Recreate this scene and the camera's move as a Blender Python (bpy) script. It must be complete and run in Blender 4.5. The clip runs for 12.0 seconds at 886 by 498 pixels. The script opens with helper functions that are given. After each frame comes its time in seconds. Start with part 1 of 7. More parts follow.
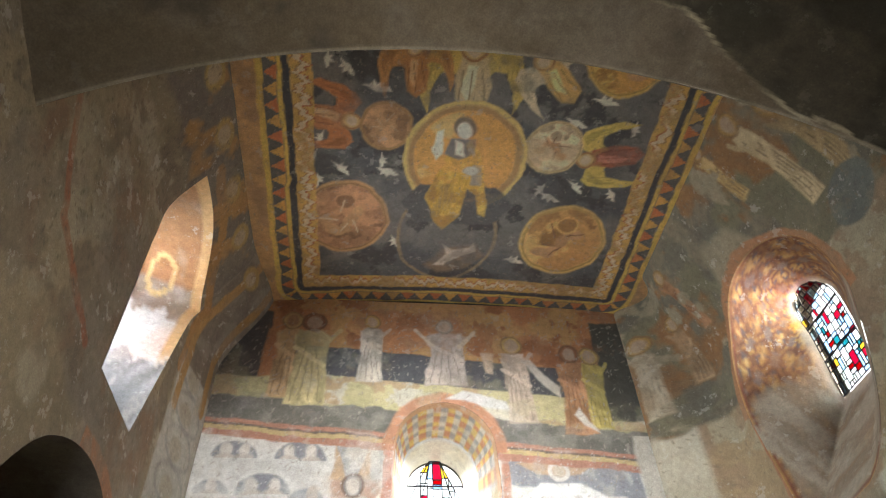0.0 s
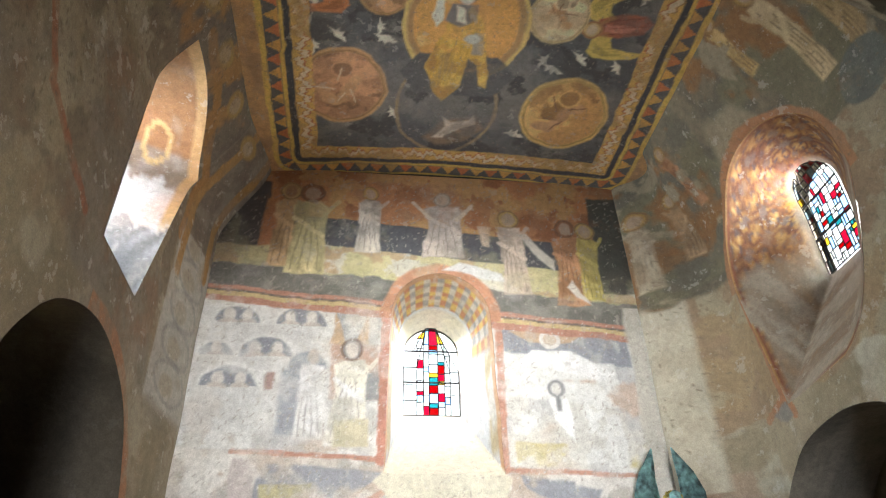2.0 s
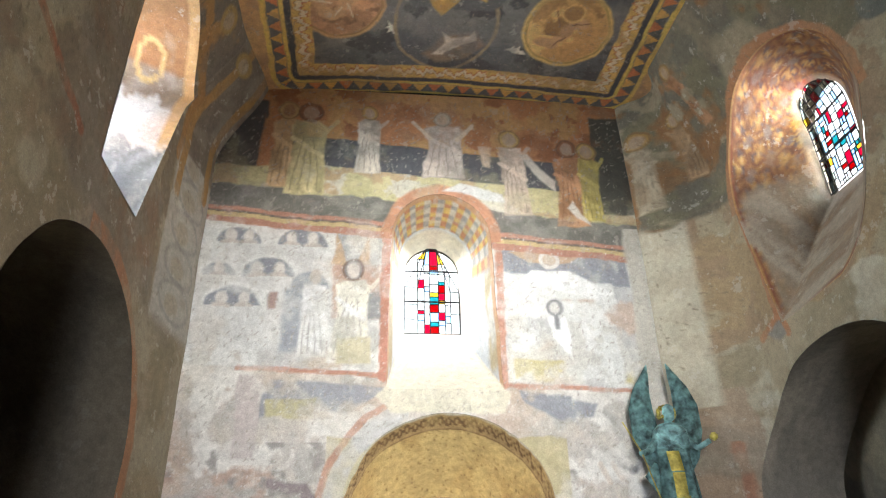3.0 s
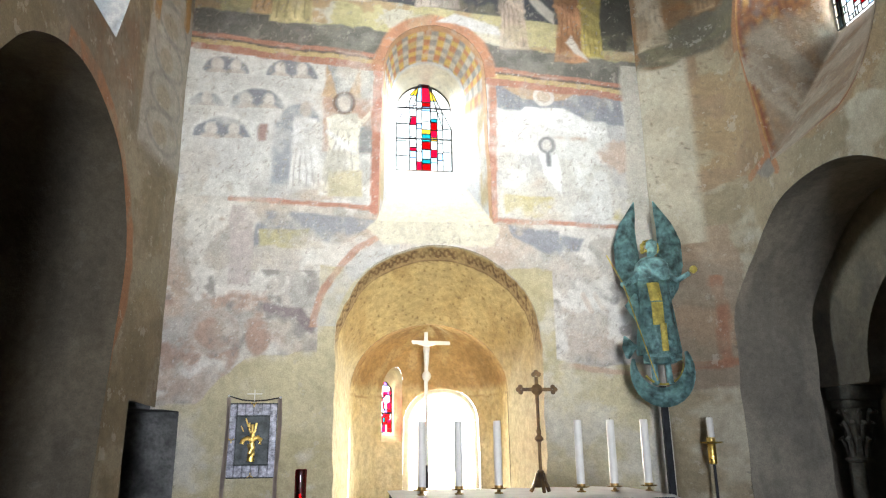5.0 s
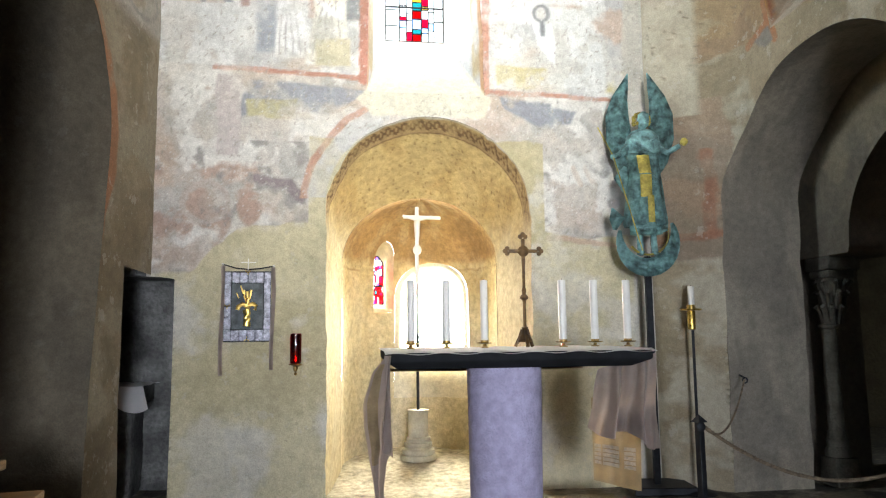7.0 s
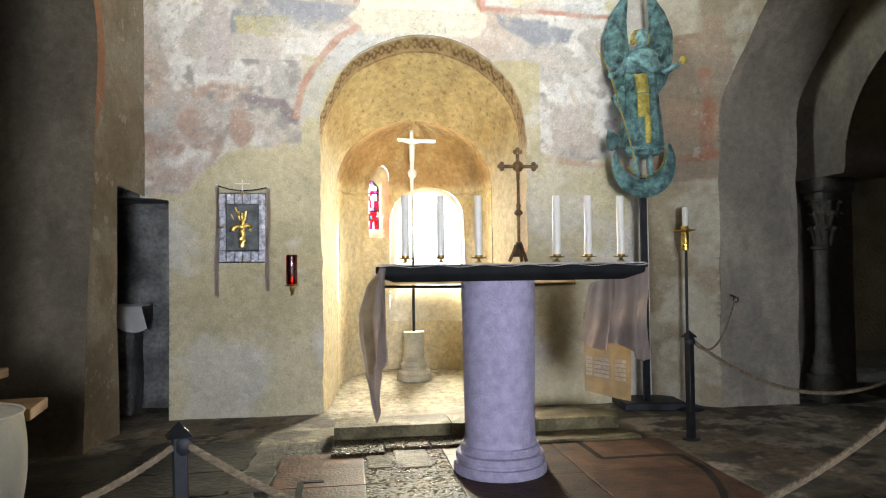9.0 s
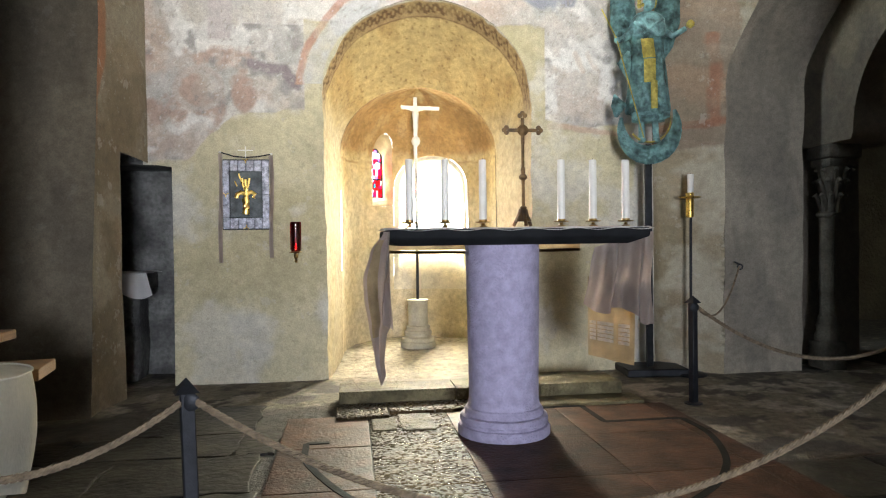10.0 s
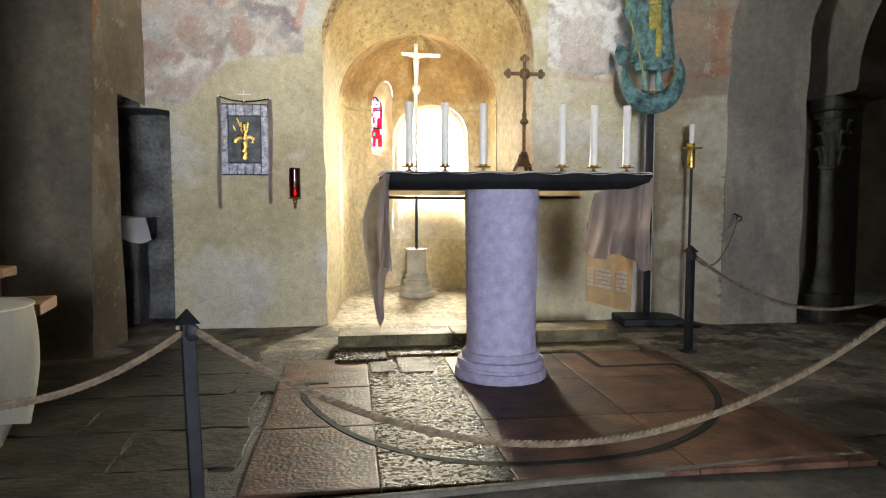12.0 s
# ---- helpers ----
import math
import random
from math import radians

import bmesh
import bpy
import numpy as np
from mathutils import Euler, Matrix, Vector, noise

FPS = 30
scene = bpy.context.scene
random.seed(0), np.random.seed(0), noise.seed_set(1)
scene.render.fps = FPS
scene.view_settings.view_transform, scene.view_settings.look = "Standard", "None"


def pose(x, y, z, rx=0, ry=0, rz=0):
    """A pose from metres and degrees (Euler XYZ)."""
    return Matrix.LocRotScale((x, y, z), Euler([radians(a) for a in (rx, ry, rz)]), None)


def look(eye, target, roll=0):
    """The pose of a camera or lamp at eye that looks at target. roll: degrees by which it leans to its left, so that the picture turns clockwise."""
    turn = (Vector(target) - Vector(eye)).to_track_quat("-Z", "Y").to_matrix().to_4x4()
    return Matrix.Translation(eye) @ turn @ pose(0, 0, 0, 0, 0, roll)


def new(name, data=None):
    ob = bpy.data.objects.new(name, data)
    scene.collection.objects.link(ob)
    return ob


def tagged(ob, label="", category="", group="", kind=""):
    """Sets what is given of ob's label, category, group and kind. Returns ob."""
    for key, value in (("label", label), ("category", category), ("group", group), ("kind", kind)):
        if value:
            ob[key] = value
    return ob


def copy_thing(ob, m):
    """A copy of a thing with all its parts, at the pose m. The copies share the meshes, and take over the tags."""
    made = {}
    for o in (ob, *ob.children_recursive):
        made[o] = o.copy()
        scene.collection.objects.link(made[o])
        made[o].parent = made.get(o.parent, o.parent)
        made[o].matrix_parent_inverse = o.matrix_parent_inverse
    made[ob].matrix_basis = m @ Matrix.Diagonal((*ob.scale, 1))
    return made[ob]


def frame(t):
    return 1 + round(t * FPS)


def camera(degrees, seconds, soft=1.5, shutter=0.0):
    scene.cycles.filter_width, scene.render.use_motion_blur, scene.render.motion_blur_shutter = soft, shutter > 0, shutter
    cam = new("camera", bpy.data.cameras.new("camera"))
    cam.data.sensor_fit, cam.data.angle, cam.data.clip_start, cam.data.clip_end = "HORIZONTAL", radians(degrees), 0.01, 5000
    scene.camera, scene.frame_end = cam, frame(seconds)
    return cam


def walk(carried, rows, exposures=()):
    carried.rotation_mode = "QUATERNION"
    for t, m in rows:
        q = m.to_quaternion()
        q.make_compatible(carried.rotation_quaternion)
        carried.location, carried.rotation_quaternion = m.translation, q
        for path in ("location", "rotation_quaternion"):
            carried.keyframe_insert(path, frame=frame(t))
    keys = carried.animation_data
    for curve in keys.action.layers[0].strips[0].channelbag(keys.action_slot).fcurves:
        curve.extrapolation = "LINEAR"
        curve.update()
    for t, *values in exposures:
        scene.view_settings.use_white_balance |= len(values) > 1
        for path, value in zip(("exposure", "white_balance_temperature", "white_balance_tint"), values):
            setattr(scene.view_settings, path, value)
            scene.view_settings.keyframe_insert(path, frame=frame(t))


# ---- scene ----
cam = camera(65.8, 12.0, 1.15)
PATH = [
    (0, (0.306, 0.234, 1.355), (0.493, 1.628, 2.776), -2.8),
    (0.5, (0.305, 0.233, 1.354), (0.504, 1.667, 2.734), -3.1),
    (1, (0.306, 0.232, 1.354), (0.518, 1.733, 2.659), -3.0),
    (1.5, (0.306, 0.231, 1.353), (0.502, 1.794, 2.586), -1.8),
    (2, (0.306, 0.23, 1.353), (0.515, 1.861, 2.492), -1.6),
    (2.5, (0.305, 0.229, 1.354), (0.519, 1.922, 2.397), -1.7),
    (3, (0.305, 0.227, 1.354), (0.522, 1.978, 2.295), -1.5),
    (5, (0.334, 0.259, 1.223), (0.577, 2.168, 1.769), -0.7),
    (5.5, (0.34, 0.265, 1.183), (0.596, 2.192, 1.653), -0.5),
    (6, (0.342, 0.26, 1.146), (0.602, 2.205, 1.532), -0.4),
    (6.5, (0.352, 0.259, 1.119), (0.616, 2.217, 1.428), -0.4),
    (7, (0.355, 0.262, 1.078), (0.622, 2.23, 1.317), -0.6),
    (9, (0.365, 0.269, 0.976), (0.642, 2.249, 1.03), -0.7),
    (9.5, (0.364, 0.268, 0.955), (0.635, 2.249, 0.967), -0.6),
    (10, (0.36, 0.274, 0.932), (0.627, 2.256, 0.909), -0.7),
    (10.5, (0.361, 0.269, 0.913), (0.622, 2.251, 0.858), -0.3),
    (11, (0.358, 0.27, 0.892), (0.621, 2.25, 0.796), -0.1),
    (11.5, (0.36, 0.265, 0.879), (0.627, 2.243, 0.751), -0.1),
    (12, (0.357, 0.27, 0.869), (0.626, 2.247, 0.722), -0.0),
]
walk(cam, [(t, look(eye, target, roll)) for t, eye, target, roll in PATH], [(0, -0.16, 6500, 10), (2.5, -0.12, 6400, 9), (5, -0.06, 6300, 7), (7, 0.03, 6350, 7), (12, 0.03, 6450, 8)])

# ---- world and light ----
world = bpy.data.worlds.new("world")
scene.world = world
world.use_nodes = True
wn = world.node_tree.nodes
sky = wn.new("ShaderNodeTexSky")
sky.sky_type = "NISHITA"
sky.sun_disc = False
sky.sun_elevation = radians(57)
sky.sun_rotation = radians(12)
wn["Background"].inputs["Strength"].default_value = 0.12
world.node_tree.links.new(sky.outputs[0], wn["Background"].inputs["Color"])


def sun_lamp():
    d = bpy.data.lights.new("sun", "SUN")
    d.energy, d.angle, d.color = 5.0, radians(0.5), (1.0, 0.95, 0.86)
    ob = new("sun", d)
    ob.matrix_world = look((1.6, 10.0, 14.0), (0.75, 5.2, 6.6))
    return ob


def area_lamp(name, eye, target, sx, sy, watts, color=(1, 1, 1), spread=120):
    d = bpy.data.lights.new(name, "AREA")
    d.shape, d.size, d.size_y, d.energy, d.color, d.spread = "RECTANGLE", sx, sy, watts, color, radians(spread)
    ob = new(name, d)
    ob.matrix_world = look(eye, target)
    return ob


sun_lamp()
# daylight in the real window and door openings; the last lamp is added fill
area_lamp("east_window_light", (0.85, 5.80, 3.88), (0.87, 4.2, 2.2), 0.52, 0.85, 62, (0.97, 0.98, 1.0), 120)
area_lamp("south_window_light", (3.95, 3.88, 4.50), (0.9, 4.4, 4.6), 0.50, 0.95, 100, (1.0, 0.93, 0.82), 100)
area_lamp("north_window_light", (-2.15, 3.72, 4.50), (1.2, 4.4, 4.2), 0.6, 0.9, 105, (0.93, 0.96, 1.0), 100)
area_lamp("apse_window_light", (1.13, 6.70, 1.30), (0.98, 5.2, 1.20), 0.46, 0.62, 165, (1.0, 0.90, 0.68), 150)
area_lamp("apse_side_light", (0.42, 6.62, 1.46), (1.15, 5.7, 0.95), 0.25, 0.42, 130, (1.0, 0.91, 0.74), 130)
area_lamp("west_door_light", (0.6, -4.5, 0.95), (0.9, 3.5, 0.55), 1.1, 1.5, 66, (0.84, 0.87, 1.0), 60)
# unseen fill for the east wall, from an added opening above the door
area_lamp("west_fill_light", (0.6, -4.5, 3.5), (0.9, 4.98, 3.3), 1.1, 1.2, 41, (1.0, 0.965, 0.88), 32)


def bright_sky(name, eye, target, sx, sy, strength):
    """The hazy sky outside a window: a plain glowing sheet."""
    m = bpy.data.materials.new("hazy_sky")
    m.use_nodes = True
    b = m.node_tree.nodes["Principled BSDF"]
    b.inputs["Base Color"].default_value = (0.8, 0.85, 0.9, 1)
    b.inputs["Emission Color"].default_value, b.inputs["Emission Strength"].default_value = (0.95, 0.98, 1.0, 1), strength
    me = bpy.data.meshes.new(name)
    me.from_pydata([(-sx / 2, -sy / 2, 0), (sx / 2, -sy / 2, 0), (sx / 2, sy / 2, 0), (-sx / 2, sy / 2, 0)], [], [(0, 1, 2, 3)])
    me.materials.append(m)
    ob = tagged(new(name, me), "pale hazy sky outside a window", "sky", kind="structure")
    ob.matrix_world = look(eye, target)
    return ob


bright_sky("backdrop_east", (0.9, 7.6, 4.9), (0.6, 1.0, 2.0), 3.0, 3.0, 3.0)
bright_sky("backdrop_south", (5.6, 5.2, 6.2), (1.0, 1.0, 2.0), 4.0, 3.0, 3.0)
bright_sky("backdrop_apse", (1.1, 8.2, 1.7), (0.6, 1.0, 1.1), 3.0, 2.4, 16.0)

# ---- materials ----
def nodes_of(m):
    m.use_nodes = True
    nt = m.node_tree
    return nt, nt.nodes, nt.links, nt.nodes["Principled BSDF"]


def mat(name, color, rough=0.8, metal=0.0, vary=0.25, scale=6.0, bump=0.3, fine=60.0, dist=0.01, second=None, sheen=0.0, stretch=None):
    """Colour mottled at two scales, with bump; second: the colour of stains and wear."""
    m = bpy.data.materials.new(name)
    nt, n, l, b = nodes_of(m)
    co = n.new("ShaderNodeTexCoord")
    mp = n.new("ShaderNodeMapping")
    if stretch:
        mp.inputs["Scale"].default_value = stretch
    l.new(co.outputs["Object"], mp.inputs["Vector"])
    big, small = n.new("ShaderNodeTexNoise"), n.new("ShaderNodeTexNoise")
    big.inputs["Scale"].default_value, big.inputs["Detail"].default_value = scale, 5
    small.inputs["Scale"].default_value, small.inputs["Detail"].default_value = fine, 4
    l.new(mp.outputs[0], big.inputs["Vector"])
    l.new(mp.outputs[0], small.inputs["Vector"])
    ramp = n.new("ShaderNodeValToRGB")
    ramp.color_ramp.elements[0].position, ramp.color_ramp.elements[1].position = 0.32, 0.68
    dark = second or [c * (1 - vary * 1.3) for c in color]
    light = [min(1, c * (1 + vary)) for c in color]
    ramp.color_ramp.elements[0].color = (*dark, 1)
    ramp.color_ramp.elements[1].color = (*light, 1)
    l.new(big.outputs["Fac"], ramp.inputs["Fac"])
    mul = n.new("ShaderNodeMix")
    mul.data_type, mul.blend_type = "RGBA", "MULTIPLY"
    mul.inputs["Factor"].default_value = 0.7
    r2 = n.new("ShaderNodeMapRange")
    r2.inputs["From Min"].default_value, r2.inputs["From Max"].default_value = 0.3, 0.7
    r2.inputs["To Min"].default_value, r2.inputs["To Max"].default_value = 1 - vary, 1 + vary * 0.5
    l.new(small.outputs["Fac"], r2.inputs["Value"])
    l.new(ramp.outputs["Color"], mul.inputs["A"])
    l.new(r2.outputs[0], mul.inputs["B"])
    l.new(mul.outputs["Result"], b.inputs["Base Color"])
    rr = n.new("ShaderNodeMapRange")
    rr.inputs["To Min"].default_value, rr.inputs["To Max"].default_value = max(0.02, rough - 0.12), min(1, rough + 0.12)
    l.new(small.outputs["Fac"], rr.inputs["Value"])
    l.new(rr.outputs[0], b.inputs["Roughness"])
    b.inputs["Metallic"].default_value = metal
    if sheen:
        b.inputs["Sheen Weight"].default_value = sheen
    add = n.new("ShaderNodeMath")
    add.operation = "ADD"
    l.new(big.outputs["Fac"], add.inputs[0])
    l.new(small.outputs["Fac"], add.inputs[1])
    bp = n.new("ShaderNodeBump")
    bp.inputs["Strength"].default_value, bp.inputs["Distance"].default_value = bump, dist
    l.new(add.outputs[0], bp.inputs["Height"])
    l.new(bp.outputs[0], b.inputs["Normal"])
    return m


def painted(name, rough=0.85, bump=0.5, pits=0.35, dist=0.012, flakes=0.0):
    """Old plaster: the colours brushed on it come from the mesh, with grain, pits and stains from noise."""
    m = bpy.data.materials.new(name)
    nt, n, l, b = nodes_of(m)
    at = n.new("ShaderNodeAttribute")
    at.attribute_name = "paint"
    co = n.new("ShaderNodeTexCoord")
    tex = []
    for sc, det in ((3.0, 6), (22.0, 6), (110.0, 3)):
        t = n.new("ShaderNodeTexNoise")
        t.inputs["Scale"].default_value, t.inputs["Detail"].default_value = sc, det
        t.inputs["Roughness"].default_value = 0.62
        l.new(co.outputs["Object"], t.inputs["Vector"])
        tex.append(t)
    col = at.outputs["Color"]
    for t, lo, hi in ((tex[0], 0.88, 1.08), (tex[1], 1 - pits, 1.10), (tex[2], 0.84, 1.10)):
        r = n.new("ShaderNodeMapRange")
        r.inputs["From Min"].default_value, r.inputs["From Max"].default_value = 0.32, 0.66
        r.inputs["To Min"].default_value, r.inputs["To Max"].default_value = lo, hi
        l.new(t.outputs["Fac"], r.inputs["Value"])
        mx = n.new("ShaderNodeMix")
        mx.data_type, mx.blend_type = "RGBA", "MULTIPLY"
        mx.inputs["Factor"].default_value = 1.0
        l.new(col, mx.inputs["A"])
        l.new(r.outputs[0], mx.inputs["B"])
        col = mx.outputs["Result"]
    # flaked spots show pale ground coat, scratches and soot stay dark
    for sc, edge, tone, share in ((8.0, 0.60, (0.50, 0.47, 0.41), flakes), (31.0, 0.62, (0.46, 0.43, 0.37), flakes * 0.8), (13.0, 0.63, (0.10, 0.085, 0.07), flakes * 0.7)):
        if not flakes:
            break
        t, r, mx, mp = n.new("ShaderNodeTexNoise"), n.new("ShaderNodeMapRange"), n.new("ShaderNodeMix"), n.new("ShaderNodeMapping")
        mp.inputs["Location"].default_value = (sc, sc * 0.3, 7.0)
        l.new(co.outputs["Object"], mp.inputs["Vector"])
        l.new(mp.outputs[0], t.inputs["Vector"])
        t.inputs["Scale"].default_value, t.inputs["Detail"].default_value, t.inputs["Roughness"].default_value = sc, 8, 0.68
        r.inputs["From Min"].default_value, r.inputs["From Max"].default_value = edge, edge + 0.025
        r.inputs["To Max"].default_value = share
        l.new(t.outputs["Fac"], r.inputs["Value"])
        mx.data_type = "RGBA"
        l.new(r.outputs[0], mx.inputs["Factor"])
        l.new(col, mx.inputs["A"])
        mx.inputs["B"].default_value = (*tone, 1)
        col = mx.outputs["Result"]
    l.new(col, b.inputs["Base Color"])
    b.inputs["Roughness"].default_value = rough
    hs = n.new("ShaderNodeMath")
    hs.operation = "MULTIPLY_ADD"
    hs.inputs[1].default_value = 0.5
    l.new(tex[1].outputs["Fac"], hs.inputs[0])
    l.new(tex[0].outputs["Fac"], hs.inputs[2])
    h2 = n.new("ShaderNodeMath")
    h2.operation = "MULTIPLY_ADD"
    h2.inputs[1].default_value = 0.18
    l.new(tex[2].outputs["Fac"], h2.inputs[0])
    l.new(hs.outputs[0], h2.inputs[2])
    bp = n.new("ShaderNodeBump")
    bp.inputs["Strength"].default_value, bp.inputs["Distance"].default_value = bump, dist
    l.new(h2.outputs[0], bp.inputs["Height"])
    l.new(bp.outputs[0], b.inputs["Normal"])
    return m


def glass(name, color, gloss=0.06):
    m = bpy.data.materials.new(name)
    m.use_nodes = True
    nt = m.node_tree
    nt.nodes.clear()
    out, mix = nt.nodes.new("ShaderNodeOutputMaterial"), nt.nodes.new("ShaderNodeMixShader")
    tr, gl = nt.nodes.new("ShaderNodeBsdfTransparent"), nt.nodes.new("ShaderNodeBsdfGlossy")
    tr.inputs["Color"].default_value = (*color, 1)
    gl.inputs["Roughness"].default_value = 0.15
    mix.inputs[0].default_value = gloss
    nt.links.new(tr.outputs[0], mix.inputs[1])
    nt.links.new(gl.outputs[0], mix.inputs[2])
    nt.links.new(mix.outputs[0], out.inputs["Surface"])
    return m


def thin_cloth(m, share=0.35):
    """Lets part of the light through a cloth."""
    nt = m.node_tree
    b, out = nt.nodes["Principled BSDF"], nt.nodes["Material Output"]
    tr, mix = nt.nodes.new("ShaderNodeBsdfTranslucent"), nt.nodes.new("ShaderNodeMixShader")
    nt.links.new(b.inputs["Base Color"].links[0].from_socket, tr.inputs["Color"])
    mix.inputs[0].default_value = share
    nt.links.new(b.outputs[0], mix.inputs[1])
    nt.links.new(tr.outputs[0], mix.inputs[2])
    nt.links.new(mix.outputs[0], out.inputs["Surface"])
    return m


FRESCO = painted("fresco_plaster", 0.85, 0.65, 0.15, flakes=0.32)
PLASTER = painted("bare_plaster", 0.9, 0.55, 0.2, flakes=0.05)
CONCH = painted("rough_ochre_masonry", 0.92, 0.8, 0.28, 0.02)
# masonry colour kept dark to carry the shade of nave and aisles
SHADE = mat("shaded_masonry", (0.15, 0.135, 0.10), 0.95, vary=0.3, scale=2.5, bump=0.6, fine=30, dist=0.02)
DARKSTONE = mat("grey_schist", (0.15, 0.15, 0.14), 0.85, vary=0.5, scale=4, bump=0.8, fine=35, dist=0.03)
# cool lilac of the daylight on the column is put into its stone colour
LAVA = mat("lilac_lit_grey_stone", (0.37, 0.34, 0.47), 0.85, vary=0.13, scale=22, bump=1.0, fine=95, dist=0.010)
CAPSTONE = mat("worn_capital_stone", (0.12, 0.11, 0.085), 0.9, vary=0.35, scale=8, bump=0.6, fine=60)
PALESTONE = mat("pale_limestone", (0.45, 0.42, 0.33), 0.85, vary=0.2, scale=8, bump=0.4, fine=80)
BLACKCLOTH = mat("black_cloth", (0.012, 0.013, 0.014), 0.8, vary=0.2, scale=12, bump=0.2, fine=300, dist=0.002)
BLACKCLOTH.node_tree.nodes["Principled BSDF"].inputs["Specular IOR Level"].default_value = 0.12
LINEN = mat("white_linen", (0.72, 0.70, 0.68), 0.85, vary=0.08, scale=9, bump=0.2, fine=250, dist=0.003, sheen=0.2)
MAUVE = thin_cloth(mat("mauve_grey_cloth", (0.40, 0.33, 0.285), 0.6, vary=0.12, scale=10, bump=0.2, fine=260, dist=0.003, sheen=0.3), 0.3)
GOLDCLOTH = thin_cloth(mat("gold_brown_cloth", (0.38, 0.29, 0.16), 0.7, vary=0.2, scale=12, bump=0.25, fine=220, dist=0.003, sheen=0.2), 0.22)
SILVERCLOTH = mat("silver_brocade", (0.24, 0.24, 0.27), 0.42, 0.6, vary=0.45, scale=45, bump=0.5, fine=160, dist=0.004)
DARKPANEL = mat("dark_bronze_panel", (0.07, 0.08, 0.08), 0.5, 0.4, vary=0.4, scale=18, bump=0.5, fine=80)
BRASS = mat("old_brass", (0.50, 0.33, 0.10), 0.32, 1.0, vary=0.3, scale=14, bump=0.15, fine=90, dist=0.003, second=(0.14, 0.09, 0.04))
GOLD = mat("gilt", (0.75, 0.52, 0.14), 0.3, 1.0, vary=0.2, scale=16, bump=0.2, fine=80, dist=0.003)
BRONZE = mat("verdigris_bronze", (0.21, 0.39, 0.39), 0.58, 0.25, vary=0.42, scale=15, bump=1.0, fine=38, dist=0.018, second=(0.055, 0.10, 0.098))
IRON = mat("blackened_iron", (0.02, 0.022, 0.026), 0.55, 0.6, vary=0.3, scale=20, bump=0.25, fine=120, dist=0.003)
WAX = mat("ivory_wax", (0.66, 0.64, 0.59), 0.5, vary=0.04, scale=20, bump=0.05, fine=100, dist=0.002)
ROPE = mat("hemp_rope", (0.18, 0.135, 0.085), 0.9, vary=0.3, scale=40, bump=0.6, fine=200, dist=0.003)
WOOD = mat("oiled_oak", (0.30, 0.17, 0.07), 0.6, vary=0.25, scale=5, bump=0.25, fine=60, dist=0.004, stretch=(1, 1, 8))
SILVERW = mat("white_enamelled_metal", (0.78, 0.76, 0.70), 0.45, 0.1, vary=0.06, scale=20, bump=0.1, fine=90, dist=0.002)
LEAD = mat("window_lead", (0.02, 0.02, 0.022), 0.7, 0.3, vary=0.2, scale=30, bump=0.1)
RUBY = glass("ruby_lamp_glass", (0.62, 0.012, 0.014), 0.10)
DARKBRASS = mat("dark_old_brass", (0.13, 0.078, 0.03), 0.5, 0.7, vary=0.35, scale=18, bump=0.3, fine=90, dist=0.003, second=(0.06, 0.04, 0.025))
PANES = [glass("clear_pane", (0.93, 0.95, 0.95)), glass("pale_blue_pane", (0.62, 0.80, 0.95)), glass("red_pane", (0.55, 0.01, 0.03)),
         glass("crimson_pane", (0.70, 0.03, 0.16)), glass("yellow_pane", (0.95, 0.78, 0.18)), glass("turquoise_pane", (0.10, 0.48, 0.52)), glass("violet_pane", (0.40, 0.28, 0.60))]

# ---- tools for building ----
def lattice(ix, iy, seed):
    h = (ix.astype(np.int64) * 374761393 + iy.astype(np.int64) * 668265263 + seed * 1274126177) & 0x7FFFFFFF
    h = ((h ^ (h >> 13)) * 1274126177) & 0x7FFFFFFF
    return ((h ^ (h >> 16)) & 0xFFFF) / 65535.0


def vnoise(x, y, seed=0):
    """Smooth value noise in 0..1 on arrays."""
    ix, iy = np.floor(x), np.floor(y)
    fx, fy = x - ix, y - iy
    fx, fy = fx * fx * (3 - 2 * fx), fy * fy * (3 - 2 * fy)
    a, b = lattice(ix, iy, seed), lattice(ix + 1, iy, seed)
    c, d = lattice(ix, iy + 1, seed), lattice(ix + 1, iy + 1, seed)
    return (a * (1 - fx) + b * fx) * (1 - fy) + (c * (1 - fx) + d * fx) * fy


def fbm(x, y, scale, seed=0, octaves=4):
    total, amp, norm = 0, 1.0, 0.0
    for k in range(octaves):
        total = total + amp * vnoise(x * scale * 2 ** k, y * scale * 2 ** k, seed + k * 17)
        norm, amp = norm + amp, amp * 0.55
    return total / norm


def smooth(a, b, x):
    t = np.clip((x - a) / (b - a), 0, 1)
    return t * t * (3 - 2 * t)


def near_outline(x, y, pts):
    """For each point: inside the closed outline or not, and the nearest place on it."""
    n = len(pts)
    best = np.full(x.shape, 1e9)
    bx, by = np.zeros_like(x), np.zeros_like(y)
    inside = np.zeros(x.shape, bool)
    for i in range(n):
        (x0, y0), (x1, y1) = pts[i], pts[(i + 1) % n]
        dx, dy = x1 - x0, y1 - y0
        t = np.clip(((x - x0) * dx + (y - y0) * dy) / max(1e-12, dx * dx + dy * dy), 0, 1)
        px, py = x0 + t * dx, y0 + t * dy
        d = (x - px) ** 2 + (y - py) ** 2
        m = d < best
        best[m], bx[m], by[m] = d[m], px[m], py[m]
        if dy:
            cross = ((y0 > y) != (y1 > y)) & (x < x0 + (y - y0) * dx / dy)
            inside ^= cross
    return inside, np.sqrt(best), bx, by


